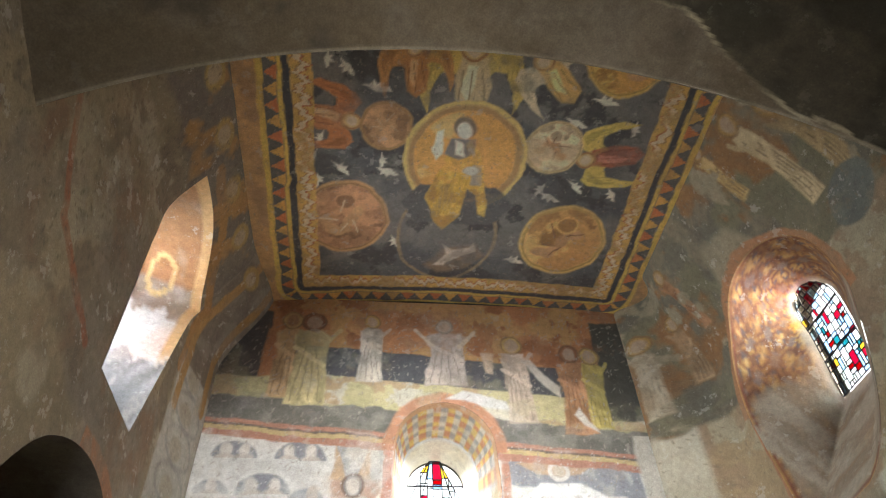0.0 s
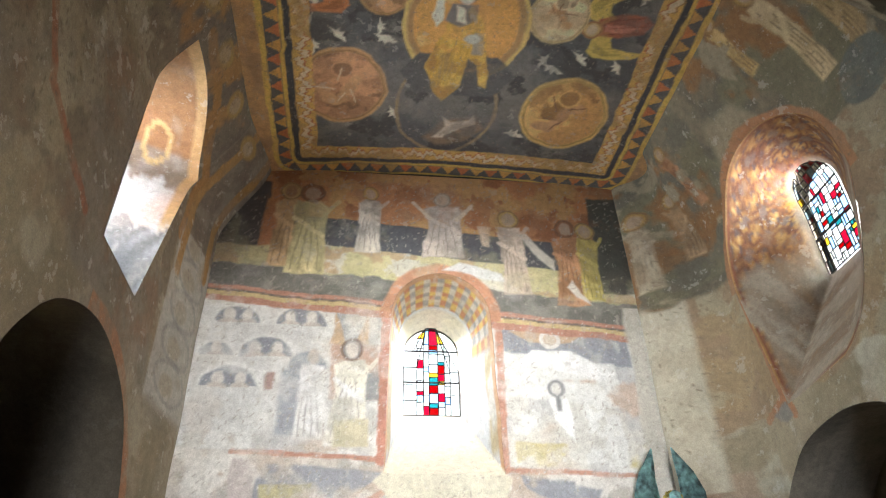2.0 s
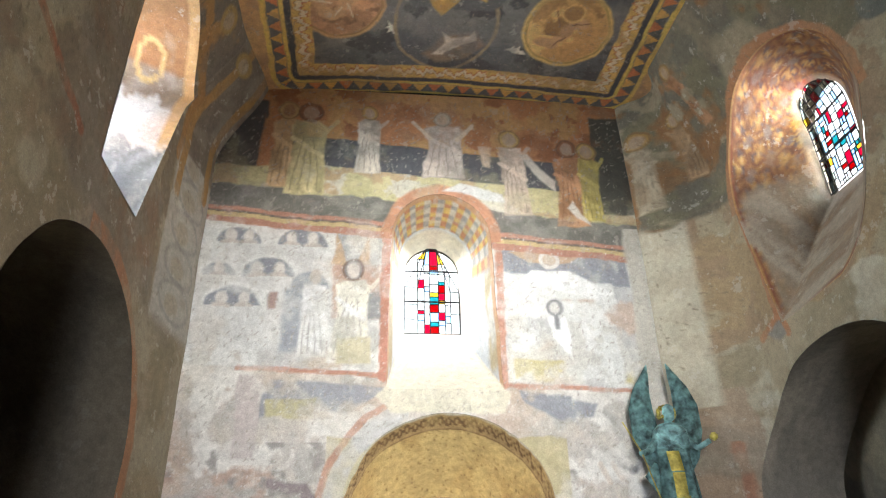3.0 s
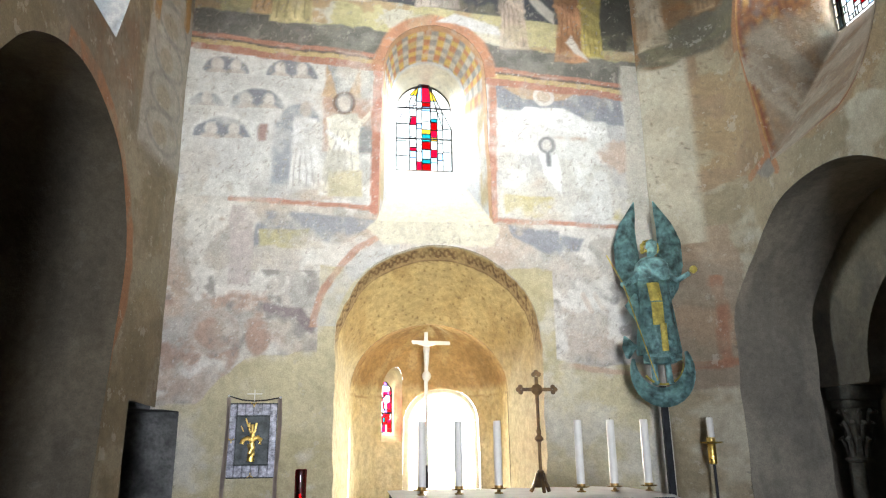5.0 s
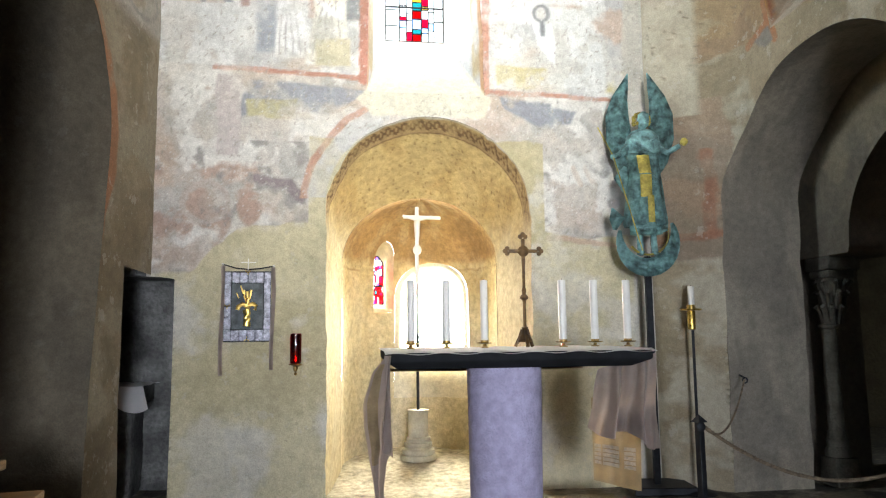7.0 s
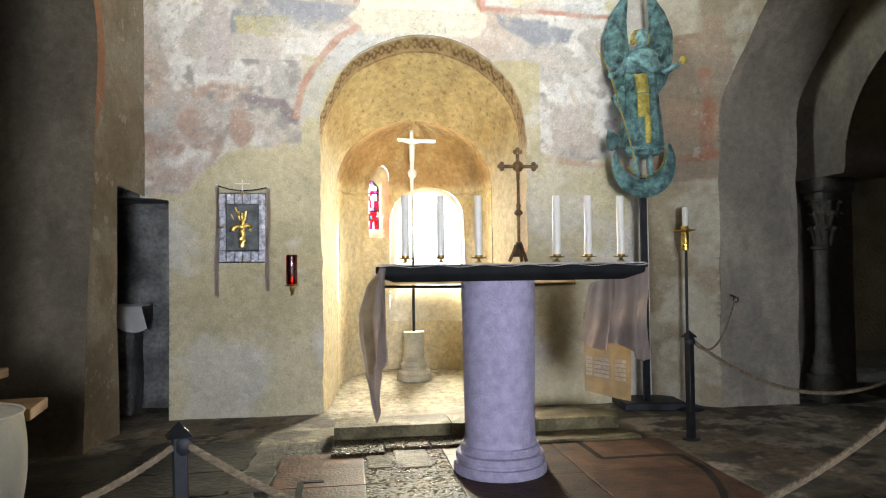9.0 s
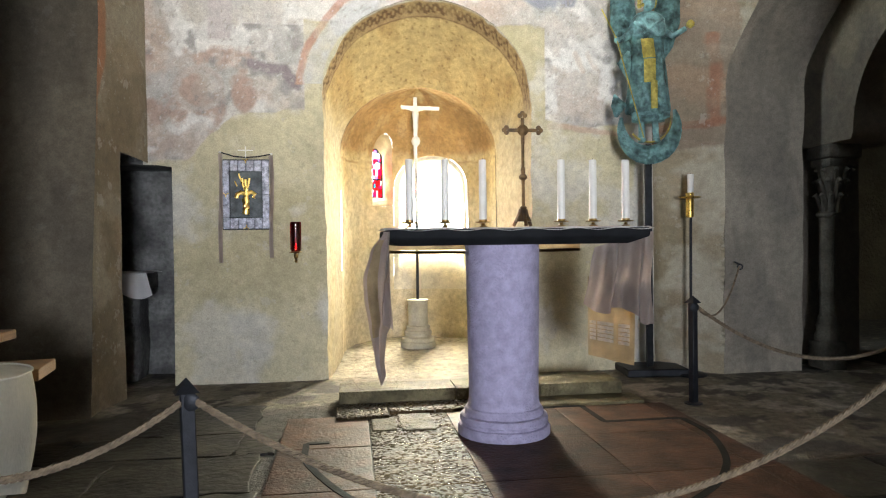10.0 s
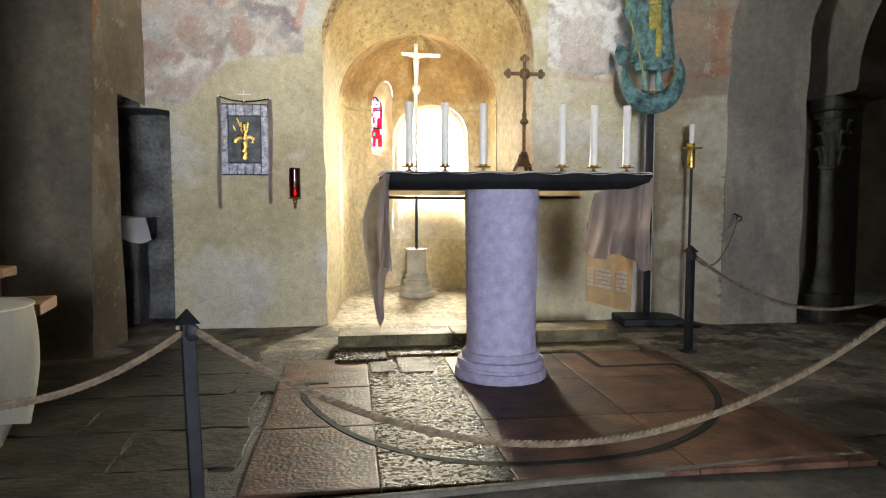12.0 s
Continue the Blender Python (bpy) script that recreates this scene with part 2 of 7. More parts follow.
def grid_mesh(name, co, faces, rgb=None, material=None, smooth_shade=True):
    me = bpy.data.meshes.new(name)
    me.vertices.add(len(co))
    me.vertices.foreach_set("co", np.ascontiguousarray(co, dtype=np.float32).ravel())
    me.loops.add(len(faces) * 4)
    me.loops.foreach_set("vertex_index", np.ascontiguousarray(faces, dtype=np.int32).ravel())
    me.polygons.add(len(faces))
    me.polygons.foreach_set("loop_start", np.arange(0, len(faces) * 4, 4, dtype=np.int32))
    me.polygons.foreach_set("use_smooth", np.full(len(faces), smooth_shade))
    me.update(calc_edges=True)
    if rgb is not None:
        at = me.color_attributes.new("paint", "FLOAT_COLOR", "POINT")
        at.data.foreach_set("color", np.concatenate([rgb, np.ones((len(rgb), 1))], 1).astype(np.float32).ravel())
    if material:
        me.materials.append(material)
    return me


def skin(name, place, u0, u1, v0, v1, step, holes, paint, material, parent=None, flip=False, uneven=0.012, seed=3, relief=None):
    """A wall's face as a fine sheet with true holes. place(u, v, d): the point d behind the face."""
    nu, nv = max(2, int((u1 - u0) / step)), max(2, int((v1 - v0) / step))
    U, V = np.meshgrid(np.linspace(u0, u1, nu + 1), np.linspace(v0, v1, nv + 1))
    U, V = U.ravel(), V.ravel()
    out = np.zeros(U.shape, bool)
    for pts in holes:
        ins, dist, bx, by = near_outline(U, V, pts)
        snap = (dist < step * 0.75)
        U, V = np.where(snap, bx, U), np.where(snap, by, V)
        out |= ins & ~snap
    idx = np.arange((nu + 1) * (nv + 1)).reshape(nv + 1, nu + 1)
    f = np.stack([idx[:-1, :-1], idx[:-1, 1:], idx[1:, 1:], idx[1:, :-1]], -1).reshape(-1, 4)
    f = f[~out[f].any(1)]
    if holes:
        cu, cv = U[f].mean(1), V[f].mean(1)
        keep = np.ones(len(f), bool)
        for pts in holes:
            keep &= ~near_outline(cu, cv, pts)[0]
        f = f[keep]
    if flip:
        f = f[:, ::-1]
    d = -uneven * (fbm(U, V, 1.1, seed) - 0.5) * 2 - uneven * 0.4 * (fbm(U, V, 6, seed + 5) - 0.5)
    if relief:
        d = d - relief(U, V)
    used = np.unique(f)
    remap = np.zeros(len(U), np.int64)
    remap[used] = np.arange(len(used))
    U, V, d = U[used], V[used], d[used]
    co = np.stack(place(U, V, d), -1)
    rgb = paint(U, V) if paint else None
    ob = new(name, grid_mesh(name, co, remap[f], rgb, material))
    if parent:
        ob.parent = parent
    return ob


def reveal(name, place, front, back, depth, steps, paint, material, parent=None, flip=False, start=0.0, curve=1.0):
    """The inside of a niche or arch: from the outline in front to the one behind."""
    n = len(front)
    F, B = np.array(front), np.array(back)
    rows, cols = [], []
    for k in range(steps + 1):
        t = k / steps
        w = t ** curve
        P = F * (1 - w) + B * w
        D = np.full(n, start + (depth - start) * t)
        wob = 0.012 * (fbm(np.arange(n) * 0.25, D * 6, 1.0, 9) - 0.5) * (0 < k < steps)
        rows.append(np.stack(place(P[:, 0] + wob, P[:, 1] + wob, D), -1))
        cols.append(paint(np.arange(n) / n, np.full(n, t), P))
    co, rgb = np.concatenate(rows), np.concatenate(cols)
    f = []
    for k in range(steps):
        for i in range(n):
            j = (i + 1) % n
            f.append((k * n + i, k * n + j, (k + 1) * n + j, (k + 1) * n + i))
    f = np.array(f)
    if flip:
        f = f[:, ::-1]
    ob = new(name, grid_mesh(name, co, f, rgb, material))
    if parent:
        ob.parent = parent
    return ob


def arch_outline(c, half_top, half_foot, foot, spring, crown, n=28, power=2.0, side=14, base=12, wobble=0.0, seed=1, half_left=None):
    """A closed outline: foot, up one side, over the arch and down again."""
    pts = []
    hl = half_left or half_foot
    for i in range(base):
        t = i / base
        pts.append((c + half_foot - (half_foot + hl) * t, foot))
    for i in range(side):
        t = i / side
        pts.append((c - hl - (half_top - hl) * t, foot + (spring - foot) * t))
    for i in range(n + 1):
        a = math.pi * (1 - i / n)
        ca, sa = math.cos(a), math.sin(a)
        pts.append((c + half_top * math.copysign(abs(ca) ** (2 / power), ca), spring + (crown - spring) * abs(sa) ** (2 / power)))
    for i in range(1, side):
        t = i / side
        pts.append((c + half_top + (half_foot - half_top) * t, spring + (foot - spring) * t))
    if wobble:
        pts = [(x + wobble * (noise.noise((x * 3, y * 3, seed)) + 0.5 * noise.noise((x * 11, y * 11, seed))), y + wobble * noise.noise((x * 3, y * 3, seed + 7))) for x, y in pts]
    return pts


def mixc(a, b, w):
    return a * (1 - w[:, None]) + np.array(b) * w[:, None]


class Brush:
    """Lays worn paint on a field of points (u, v)."""

    def __init__(self, u, v, base, seed=0, warp=0.02):
        self.u0, self.v0, self.seed = u, v, seed
        self.u = u + warp * 2 * (fbm(u, v, 7, seed) - 0.5)
        self.v = v + warp * 2 * (fbm(u, v, 7, seed + 40) - 0.5)
        self.rgb = np.tile(np.array(base, float), (len(u), 1))
        self.wear = fbm(u, v, 5, seed + 80, 5)

    def lay(self, w, color, worn=0.35):
        w = w * np.clip(1 - worn * smooth(0.48, 0.68, self.wear) * 1.6, 0, 1)
        self.rgb = mixc(self.rgb, color, w)

    def patch(self, color, scale, level, seed, soft=0.06, worn=0.2, where=None):
        w = smooth(level - soft, level + soft, fbm(self.u0, self.v0, scale, seed, 5))
        self.lay(w if where is None else w * where, color, worn)

    def box(self, u0, u1, v0, v1, soft=0.012, tilt=0.0):
        v = self.v - tilt * (self.u - u0)
        return smooth(u0 - soft, u0 + soft, self.u) * (1 - smooth(u1 - soft, u1 + soft, self.u)) * smooth(v0 - soft, v0 + soft, v) * (1 - smooth(v1 - soft, v1 + soft, v))

    def disc(self, cu, cv, ru, rv, soft=0.012, turn=0.0):
        c, s = math.cos(turn), math.sin(turn)
        du, dv = self.u - cu, self.v - cv
        r = np.hypot((du * c + dv * s) / ru, (-du * s + dv * c) / rv)
        e = soft / min(ru, rv)
        return 1 - smooth(1 - e, 1 + e, r)

    def ring(self, cu, cv, ru, rv, width, soft=0.008):
        return np.clip(self.disc(cu, cv, ru, rv, soft) - self.disc(cu, cv, ru - width, rv - width, soft), 0, 1)

    def line(self, u0, v0, u1, v1, width, soft=0.006):
        dx, dy = u1 - u0, v1 - v0
        t = np.clip(((self.u - u0) * dx + (self.v - v0) * dy) / (dx * dx + dy * dy), 0, 1)
        d = np.hypot(self.u - u0 - t * dx, self.v - v0 - t * dy)
        return 1 - smooth(width / 2 - soft, width / 2 + soft, d)

    def shape(self, pts, soft=0.012):
        ins, d, _, _ = near_outline(self.u, self.v, pts)
        d = np.where(ins, -d, d)
        return 1 - smooth(-soft, soft, d)

    def pecks(self, cell, share, length, width, color, seed, strength=0.8, where=1.0):
        """Small tool marks hacked into the plaster, a few in every stretch."""
        iu, iv = np.floor(self.u0 / cell), np.floor(self.v0 / cell)
        hit = np.zeros(len(self.u0))
        for du in (-1, 0, 1):
            for dv in (-1, 0, 1):
                a, c = iu + du, iv + dv
                cu, cv = (a + lattice(a, c, seed)) * cell, (c + lattice(a, c, seed + 1)) * cell
                on = lattice(a, c, seed + 2) < share
                ang = 0.9 + 1.5 * (lattice(a, c, seed + 3) - 0.5)
                lo = length * (0.5 + lattice(a, c, seed + 4))
                x, y = self.u0 - cu, self.v0 - cv
                along, across = x * np.cos(ang) + y * np.sin(ang), -x * np.sin(ang) + y * np.cos(ang)
                hit = np.maximum(hit, on * (1 - smooth(0.5, 1.0, np.hypot(along / lo, across / width))))
        self.rgb = mixc(self.rgb, color, hit * strength * where)

    def robed(self, cu, foot, height, robe, halo=None, lean=0.0, wide=0.30, head=(0.40, 0.30, 0.22)):
        """A worn, plain upright shape: a long body, a round top and a disc behind it."""
        w = height * wide
        top = foot + height * 0.80
        self.lay(self.shape([(cu - w * 0.55, foot), (cu + w * 0.5, foot), (cu + w * 0.42 + lean * 0.5, foot + height * 0.45), (cu + w * 0.48 + lean, top - height * 0.05),
                             (cu + lean, top + height * 0.03), (cu - w * 0.48 + lean, top - height * 0.06), (cu - w * 0.36 + lean * 0.5, foot + height * 0.45)]), robe, 0.3)
        if halo is not None:
            self.lay(self.disc(cu + lean, foot + height * 0.9, height * 0.11, height * 0.115), halo, 0.2)
        self.lay(self.disc(cu + lean, foot + height * 0.895, height * 0.065, height * 0.08), head, 0.2)
        dark, light = [c * 0.66 for c in robe], [min(0.72, c * 1.22 + 0.03) for c in robe]
        body = self.shape([(cu - w * 0.5, foot), (cu + w * 0.45, foot), (cu + w * 0.40 + lean, top), (cu - w * 0.40 + lean, top)])
        self.patch(light, 4.5 / max(0.3, height), 0.54, int(cu * 31) % 90 + 5, 0.10, 0.2, body)
        self.patch(dark, 5 / max(0.3, height), 0.58, int(cu * 57) % 90 + 9, 0.12, 0.2, body)
        for k in (-0.30, -0.12, 0.08, 0.26):
            self.lay(self.line(cu + w * k * 1.3, foot + height * 0.04, cu + w * k * 0.5 + lean, foot + height * (0.5 + 0.4 * abs(k)), height * 0.014) * 0.8, [c * 0.5 for c in robe], 0.4)
        # a fold of cloth carried across, and a sleeve
        self.lay(self.line(cu - w * 0.42 + lean, foot + height * 0.60, cu + w * 0.35, foot + height * 0.42, height * 0.05) * 0.8, light, 0.3)
        self.lay(self.line(cu + w * 0.40 + lean, foot + height * 0.68, cu + w * 0.72 + lean, foot + height * 0.80, height * 0.045) * 0.8, robe, 0.3)
        self.lay(self.ring(cu + lean, foot + height * 0.9, height * 0.11, height * 0.115, height * 0.018) * (0.8 if halo is not None else 0), (0.17, 0.10, 0.06), 0.3)


def part(name, bm, material, parent=None, label="", smooth_shade=True, place=None):
    me = bpy.data.meshes.new(name)
    bm.to_mesh(me)
    bm.free()
    if smooth_shade:
        me.polygons.foreach_set("use_smooth", np.full(len(me.polygons), True))
        me.set_sharp_from_angle(angle=radians(38))
    me.materials.append(material)
    ob = new(name, me)
    if place is not None:
        ob.matrix_basis = place
    if parent is not None:
        ob.parent = parent
    if label:
        tagged(ob, label)
    return ob


def thing(name, x, y, z, label, category, group="", turn=0.0, kind=""):
    ob = new(name)
    ob.empty_display_size = 0.1
    ob.matrix_basis = pose(x, y, z, 0, 0, turn)
    return tagged(ob, label, category, group, kind)


def box(x0, x1, y0, y1, z0, z1, bevel=0.004, seg=1, cuts=0, rough=0.0, seed=0):
    bm = bmesh.new()
    bmesh.ops.create_cube(bm, size=1)
    for v in bm.verts:
        v.co = Vector(((x0 + x1) / 2 + v.co.x * (x1 - x0), (y0 + y1) / 2 + v.co.y * (y1 - y0), (z0 + z1) / 2 + v.co.z * (z1 - z0)))
    if bevel:
        bmesh.ops.bevel(bm, geom=bm.edges[:], offset=bevel, segments=seg, profile=0.5, affect="EDGES")
    if cuts:
        bmesh.ops.subdivide_edges(bm, edges=bm.edges[:], cuts=cuts, use_grid_fill=True)
    if rough:
        for v in bm.verts:
            v.co += Vector(noise.noise_vector(v.co * 4 + Vector((seed, 0, 0)))) * rough
    return bm


def lathe(profile, n=24, rough=0.0):
    """Turned round z: profile rows of (radius, z), from below to above."""
    bm = bmesh.new()
    rings = []
    for r, z in profile:
        ring = []
        for i in range(n):
            a = 2 * math.pi * i / n
            k = 1 + (rough * noise.noise((math.cos(a) * 3, math.sin(a) * 3, z * 9)) if rough else 0)
            ring.append(bm.verts.new((r * k * math.cos(a), r * k * math.sin(a), z)))
        rings.append(ring)
    for a, b in zip(rings, rings[1:]):
        for i in range(n):
            bm.faces.new((a[i], a[(i + 1) % n], b[(i + 1) % n], b[i]))
    bm.faces.new(rings[0][::-1])
    bm.faces.new(rings[-1])
    return bm


def tube(points, radius, n=10, taper=None):
    """A round bar along points."""
    bm = bmesh.new()
    rings = []
    for i, p in enumerate(points):
        p = Vector(p)
        a, b = Vector(points[max(0, i - 1)]), Vector(points[min(len(points) - 1, i + 1)])
        q = (b - a).normalized().to_track_quat("Z", "Y")
        r = radius if taper is None else radius * (1 + (taper - 1) * i / (len(points) - 1))
        rings.append([bm.verts.new(p + q @ Vector((r * math.cos(2 * math.pi * k / n), r * math.sin(2 * math.pi * k / n), 0))) for k in range(n)])
    for a, b in zip(rings, rings[1:]):
        for k in range(n):
            bm.faces.new((a[k], a[(k + 1) % n], b[(k + 1) % n], b[k]))
    bm.faces.new(rings[0][::-1])
    bm.faces.new(rings[-1])
    return bm


def merge(bms):
    out = bmesh.new()
    me = bpy.data.meshes.new("joined")
    for b in bms:
        b.to_mesh(me)
        out.from_mesh(me)
        b.free()
    bpy.data.meshes.remove(me)
    return out


def moved(bm, m):
    bmesh.ops.transform(bm, matrix=m, verts=bm.verts[:])
    return bm


def plain(color, seed=0, second=None, scale=1.6, level=0.5):
    """A paint function: one plaster colour with stains of a second."""
    def f(u, v):
        b = Brush(u, v, color, seed)
        b.patch([c * 0.78 for c in color], scale, 0.56, seed + 3)
        if second:
            b.patch(second, scale * 1.4, level, seed + 9)
        return b.rgb
    return f


def plain_reveal(color, seed=0, second=None):
    g = plain(color, seed, second)
    return lambda s, t, p: g(p[:, 0] + t * 0.7, p[:, 1] + t * 0.7)


# colours of plaster and earth paints
WHITE, CREAM, GREY = (0.58, 0.56, 0.53), (0.55, 0.50, 0.38), (0.36, 0.34, 0.31)
BUFF, OCHRE, YELLOW = (0.40, 0.34, 0.25), (0.46, 0.25, 0.09), (0.50, 0.36, 0.10)
RED, SALMON, SLATE = (0.33, 0.12, 0.06), (0.46, 0.26, 0.17), (0.085, 0.088, 0.095)
BLUE, UMBER, OLIVE = (0.22, 0.24, 0.28), (0.16, 0.10, 0.06), (0.30, 0.29, 0.15)

# ---- the chapel ----
EAST = 4.98
APSE_F = arch_outline(0.91, 0.72, 0.705, -0.05, 1.93, 2.60, 150, side=50, base=20, wobble=0.016)
APSE_B = arch_outline(0.90, 0.61, 0.61, -0.05, 1.62, 2.13, 150, side=50, base=20)
EWIN_F = arch_outline(0.885, 0.40, 0.425, 2.77, 4.00, 4.42, 60, side=30, base=20, wobble=0.008)
EWIN_B = arch_outline(0.86, 0.235, 0.235, 3.42, 3.98, 4.22, 60, side=30, base=20)


def east_place(u, v, d):
    lean = 0.02 * smooth(4.7, 5.5, v)
    return u, EAST + d - lean, v


def east_low(u, v):
    """1 where the painted coat survives on the east wall, 0 on bare plaster below it."""
    edge = 1.50 + 0.30 * smooth(-0.75, -0.30, u) - 0.05 * smooth(1.2, 2.2, u) + 0.14 * (fbm(u, v, 3, 14) - 0.5)
    edge = np.where((u > 0.06) & (u < 1.74), 2.42 + 0.10 * (fbm(u, v, 4, 15) - 0.5), edge)
    return smooth(edge - 0.008, edge + 0.008, v)


def paint_east(u, v):
    b = Brush(u, v, (0.53, 0.475, 0.31), 11)
    b.patch((0.45, 0.395, 0.24), 1.3, 0.52, 12, 0.12)
    b.patch((0.56, 0.53, 0.44), 2.6, 0.58, 13, 0.08)
    w = v + 0.045 * (u + 0.6)
    # lower painted zone with its broken lower edge
    low = east_low(u, v)
    b.lay(low, (0.54, 0.50, 0.45), 0.1)
    b.patch((0.48, 0.39, 0.32), 2.2, 0.53, 16, 0.12, 0.3, low)
    b.patch((0.44, 0.42, 0.39), 3.1, 0.56, 17, 0.10, 0.3, low)
    b.patch((0.66, 0.64, 0.60), 4.0, 0.56, 18, 0.04, 0.2, low)
    b.patch((0.42, 0.31, 0.25), 6.0, 0.60, 19, 0.10, 0.3, low * (v < 2.25) * (u < 1.2))
    b.patch((0.31, 0.29, 0.27), 7.5, 0.62, 20, 0.08, 0.3, low * (v < 2.4))
    b.lay(b.line(-0.42, 1.67, 0.03, 1.70, 0.045) * low, (0.42, 0.22, 0.13), 0.2)
    b.lay(b.ring(-0.62, 1.96, 0.17, 0.15, 0.04), (0.46, 0.40, 0.36), 0.5)
    b.lay(b.disc(-0.62, 1.97, 0.05, 0.06), (0.45, 0.36, 0.30), 0.3)
    b.lay(b.disc(-0.32, 1.93, 0.08, 0.12), (0.42, 0.30, 0.24), 0.6)
    b.lay(b.shape([(-0.30, 2.16), (-0.05, 2.13), (0.05, 2.00), (0.02, 1.95), (-0.10, 2.06), (-0.30, 2.10)]), (0.27, 0.23, 0.23), 0.3)
    # painted band round the apse arch
    r = np.hypot(b.u - 0.91, (b.v - 1.93) * 1.06)
    arc = (b.v > 2.0) & (b.u < 0.62)
    b.lay(smooth(0.72, 0.74, r) * (1 - smooth(0.84, 0.87, r)) * arc, (0.50, 0.50, 0.49), 0.3)
    b.lay(smooth(0.855, 0.865, r) * (1 - smooth(0.90, 0.915, r)) * arc, (0.48, 0.29, 0.21), 0.3)
    # the dado and its slate blocks
    b.lay(b.shape([(-0.36, 2.83), (0.46, 2.78), (0.20, 2.58), (-0.05, 2.62), (-0.41, 2.56)]), (0.30, 0.31, 0.34), 0.5)
    b.lay(b.box(-0.36, -0.02, 2.56, 2.69), (0.44, 0.40, 0.24), 0.5)
    b.lay(b.box(-0.56, -0.40, 2.30, 2.86), (0.50, 0.45, 0.43), 0.4)
    b.lay(b.shape([(1.42, 2.77), (1.80, 2.72), (1.84, 2.52), (1.66, 2.58), (1.46, 2.68)]), (0.28, 0.29, 0.32), 0.5)
    b.lay(b.shape([(1.72, 2.70), (2.00, 2.68), (1.96, 2.58), (1.80, 2.56)]), (0.30, 0.31, 0.34), 0.6)
    b.lay(b.line(1.76, 1.74, 2.50, 1.66, 0.04) * 0.7, (0.48, 0.33, 0.25), 0.45)
    for lx in (1.95, 2.05):
        b.lay(b.line(lx, 2.25, lx + 0.07, 2.12, 0.04) * 0.5, (0.48, 0.37, 0.28), 0.7)
    # middle zone, pale
    mid = smooth(2.90, 2.93, w)
    b.lay(mid, (0.58, 0.57, 0.53), 0.1)
    b.patch((0.48, 0.48, 0.48), 3.5, 0.55, 22, 0.10, 0.2, mid)
    b.patch((0.54, 0.47, 0.40), 2.4, 0.60, 23, 0.10, 0.2, mid)
    b.patch((0.66, 0.66, 0.64), 6.0, 0.58, 24, 0.04, 0.1, mid)
    b.lay(b.box(-0.97, 0.06, 3.05, 4.05) * 0.7, (0.62, 0.62, 0.61), 0.2)
    for cu, cv, ru in ((-0.68, 3.93, 0.17), (-0.20, 3.93, 0.19), (-0.80, 3.66, 0.13), (-0.44, 3.655, 0.19), (-0.67, 3.41, 0.20)):
        half = (b.v > cv - 0.03)
        b.lay(b.disc(cu, cv - 0.03, ru + 0.025, ru * 0.85 + 0.025) * half, (0.66, 0.66, 0.64), 0.1)
        b.lay(b.disc(cu, cv - 0.03, ru, ru * 0.82) * half, (0.25, 0.265, 0.30), 0.35)
        for k in (-0.42, 0.40) if ru > 0.15 else (0.0,):
            b.lay(b.disc(cu + k * ru, cv + 0.035, 0.042, 0.055), (0.60, 0.57, 0.54), 0.1)
            b.lay(b.disc(cu + k * ru, cv - 0.04, 0.075, 0.045) * half, (0.52, 0.47, 0.43), 0.2)
    b.lay(b.box(-0.42, -0.36, 3.36, 3.50), (0.30, 0.18, 0.15), 0.1)
    b.lay(b.box(-0.31, -0.02, 3.02, 3.52, 0.02), (0.33, 0.345, 0.38), 0.4)
    b.lay(b.disc(-0.13, 3.55, 0.14, 0.12), (0.26, 0.28, 0.32), 0.3)
    b.robed(-0.07, 3.00, 0.70, (0.66, 0.65, 0.62), None, -0.02, 0.3, (0.52, 0.46, 0.40))
    b.lay(b.box(0.06, 0.42, 3.72, 4.05), (0.32, 0.33, 0.34), 0.5)
    b.lay(b.box(0.04, 0.42, 3.30, 3.74), (0.46, 0.32, 0.25), 0.4)
    b.lay(b.box(0.30, 0.42, 3.30, 3.52), (0.27, 0.285, 0.29), 0.4)
    for sgn in (-1, 1):
        b.lay(b.shape([(0.18 + 0.03 * sgn, 3.72), (0.18 + 0.12 * sgn, 4.02), (0.18 + 0.15 * sgn, 3.74)]), (0.50, 0.36, 0.23), 0.3)
    b.robed(0.18, 2.96, 0.82, (0.70, 0.68, 0.60), (0.24, 0.23, 0.23), 0.02, 0.34, (0.58, 0.54, 0.50))
    b.lay(b.box(0.10, 0.34, 2.95, 3.15), (0.54, 0.50, 0.36), 0.4)
    # right panel
    b.lay(b.box(1.36, 2.38, 3.70, 4.01, 0.012, -0.09), (0.27, 0.285, 0.32), 0.35)
    b.lay(b.box(1.36, 2.25, 3.36, 3.72, 0.012, -0.09), (0.66, 0.66, 0.64), 0.1)
    b.patch((0.52, 0.42, 0.35), 3.0, 0.55, 25, 0.05, 0.2, b.box(1.36, 2.40, 3.02, 3.5))
    for x0, x1 in ((1.42, 1.72), (2.04, 1.78)):
        b.lay(b.shape([(x0, 3.90), (x1, 3.94), (x1, 3.80), ((x0 + x1) / 2, 3.82)]), (0.48, 0.35, 0.24), 0.3)
    b.lay(b.ring(1.75, 3.84, 0.085, 0.085, 0.03), (0.62, 0.60, 0.57), 0.0)
    b.lay(b.disc(1.75, 3.84, 0.05, 0.055), (0.53, 0.46, 0.38), 0.1)
    b.lay(b.shape([(1.60, 3.74), (1.90, 3.74), (2.25, 3.56), (2.10, 3.50), (1.70, 3.60), (1.45, 3.60)]), (0.74, 0.74, 0.73), 0.1)
    b.lay(b.ring(1.75, 3.42, 0.07, 0.075, 0.03), (0.24, 0.24, 0.25), 0.1)
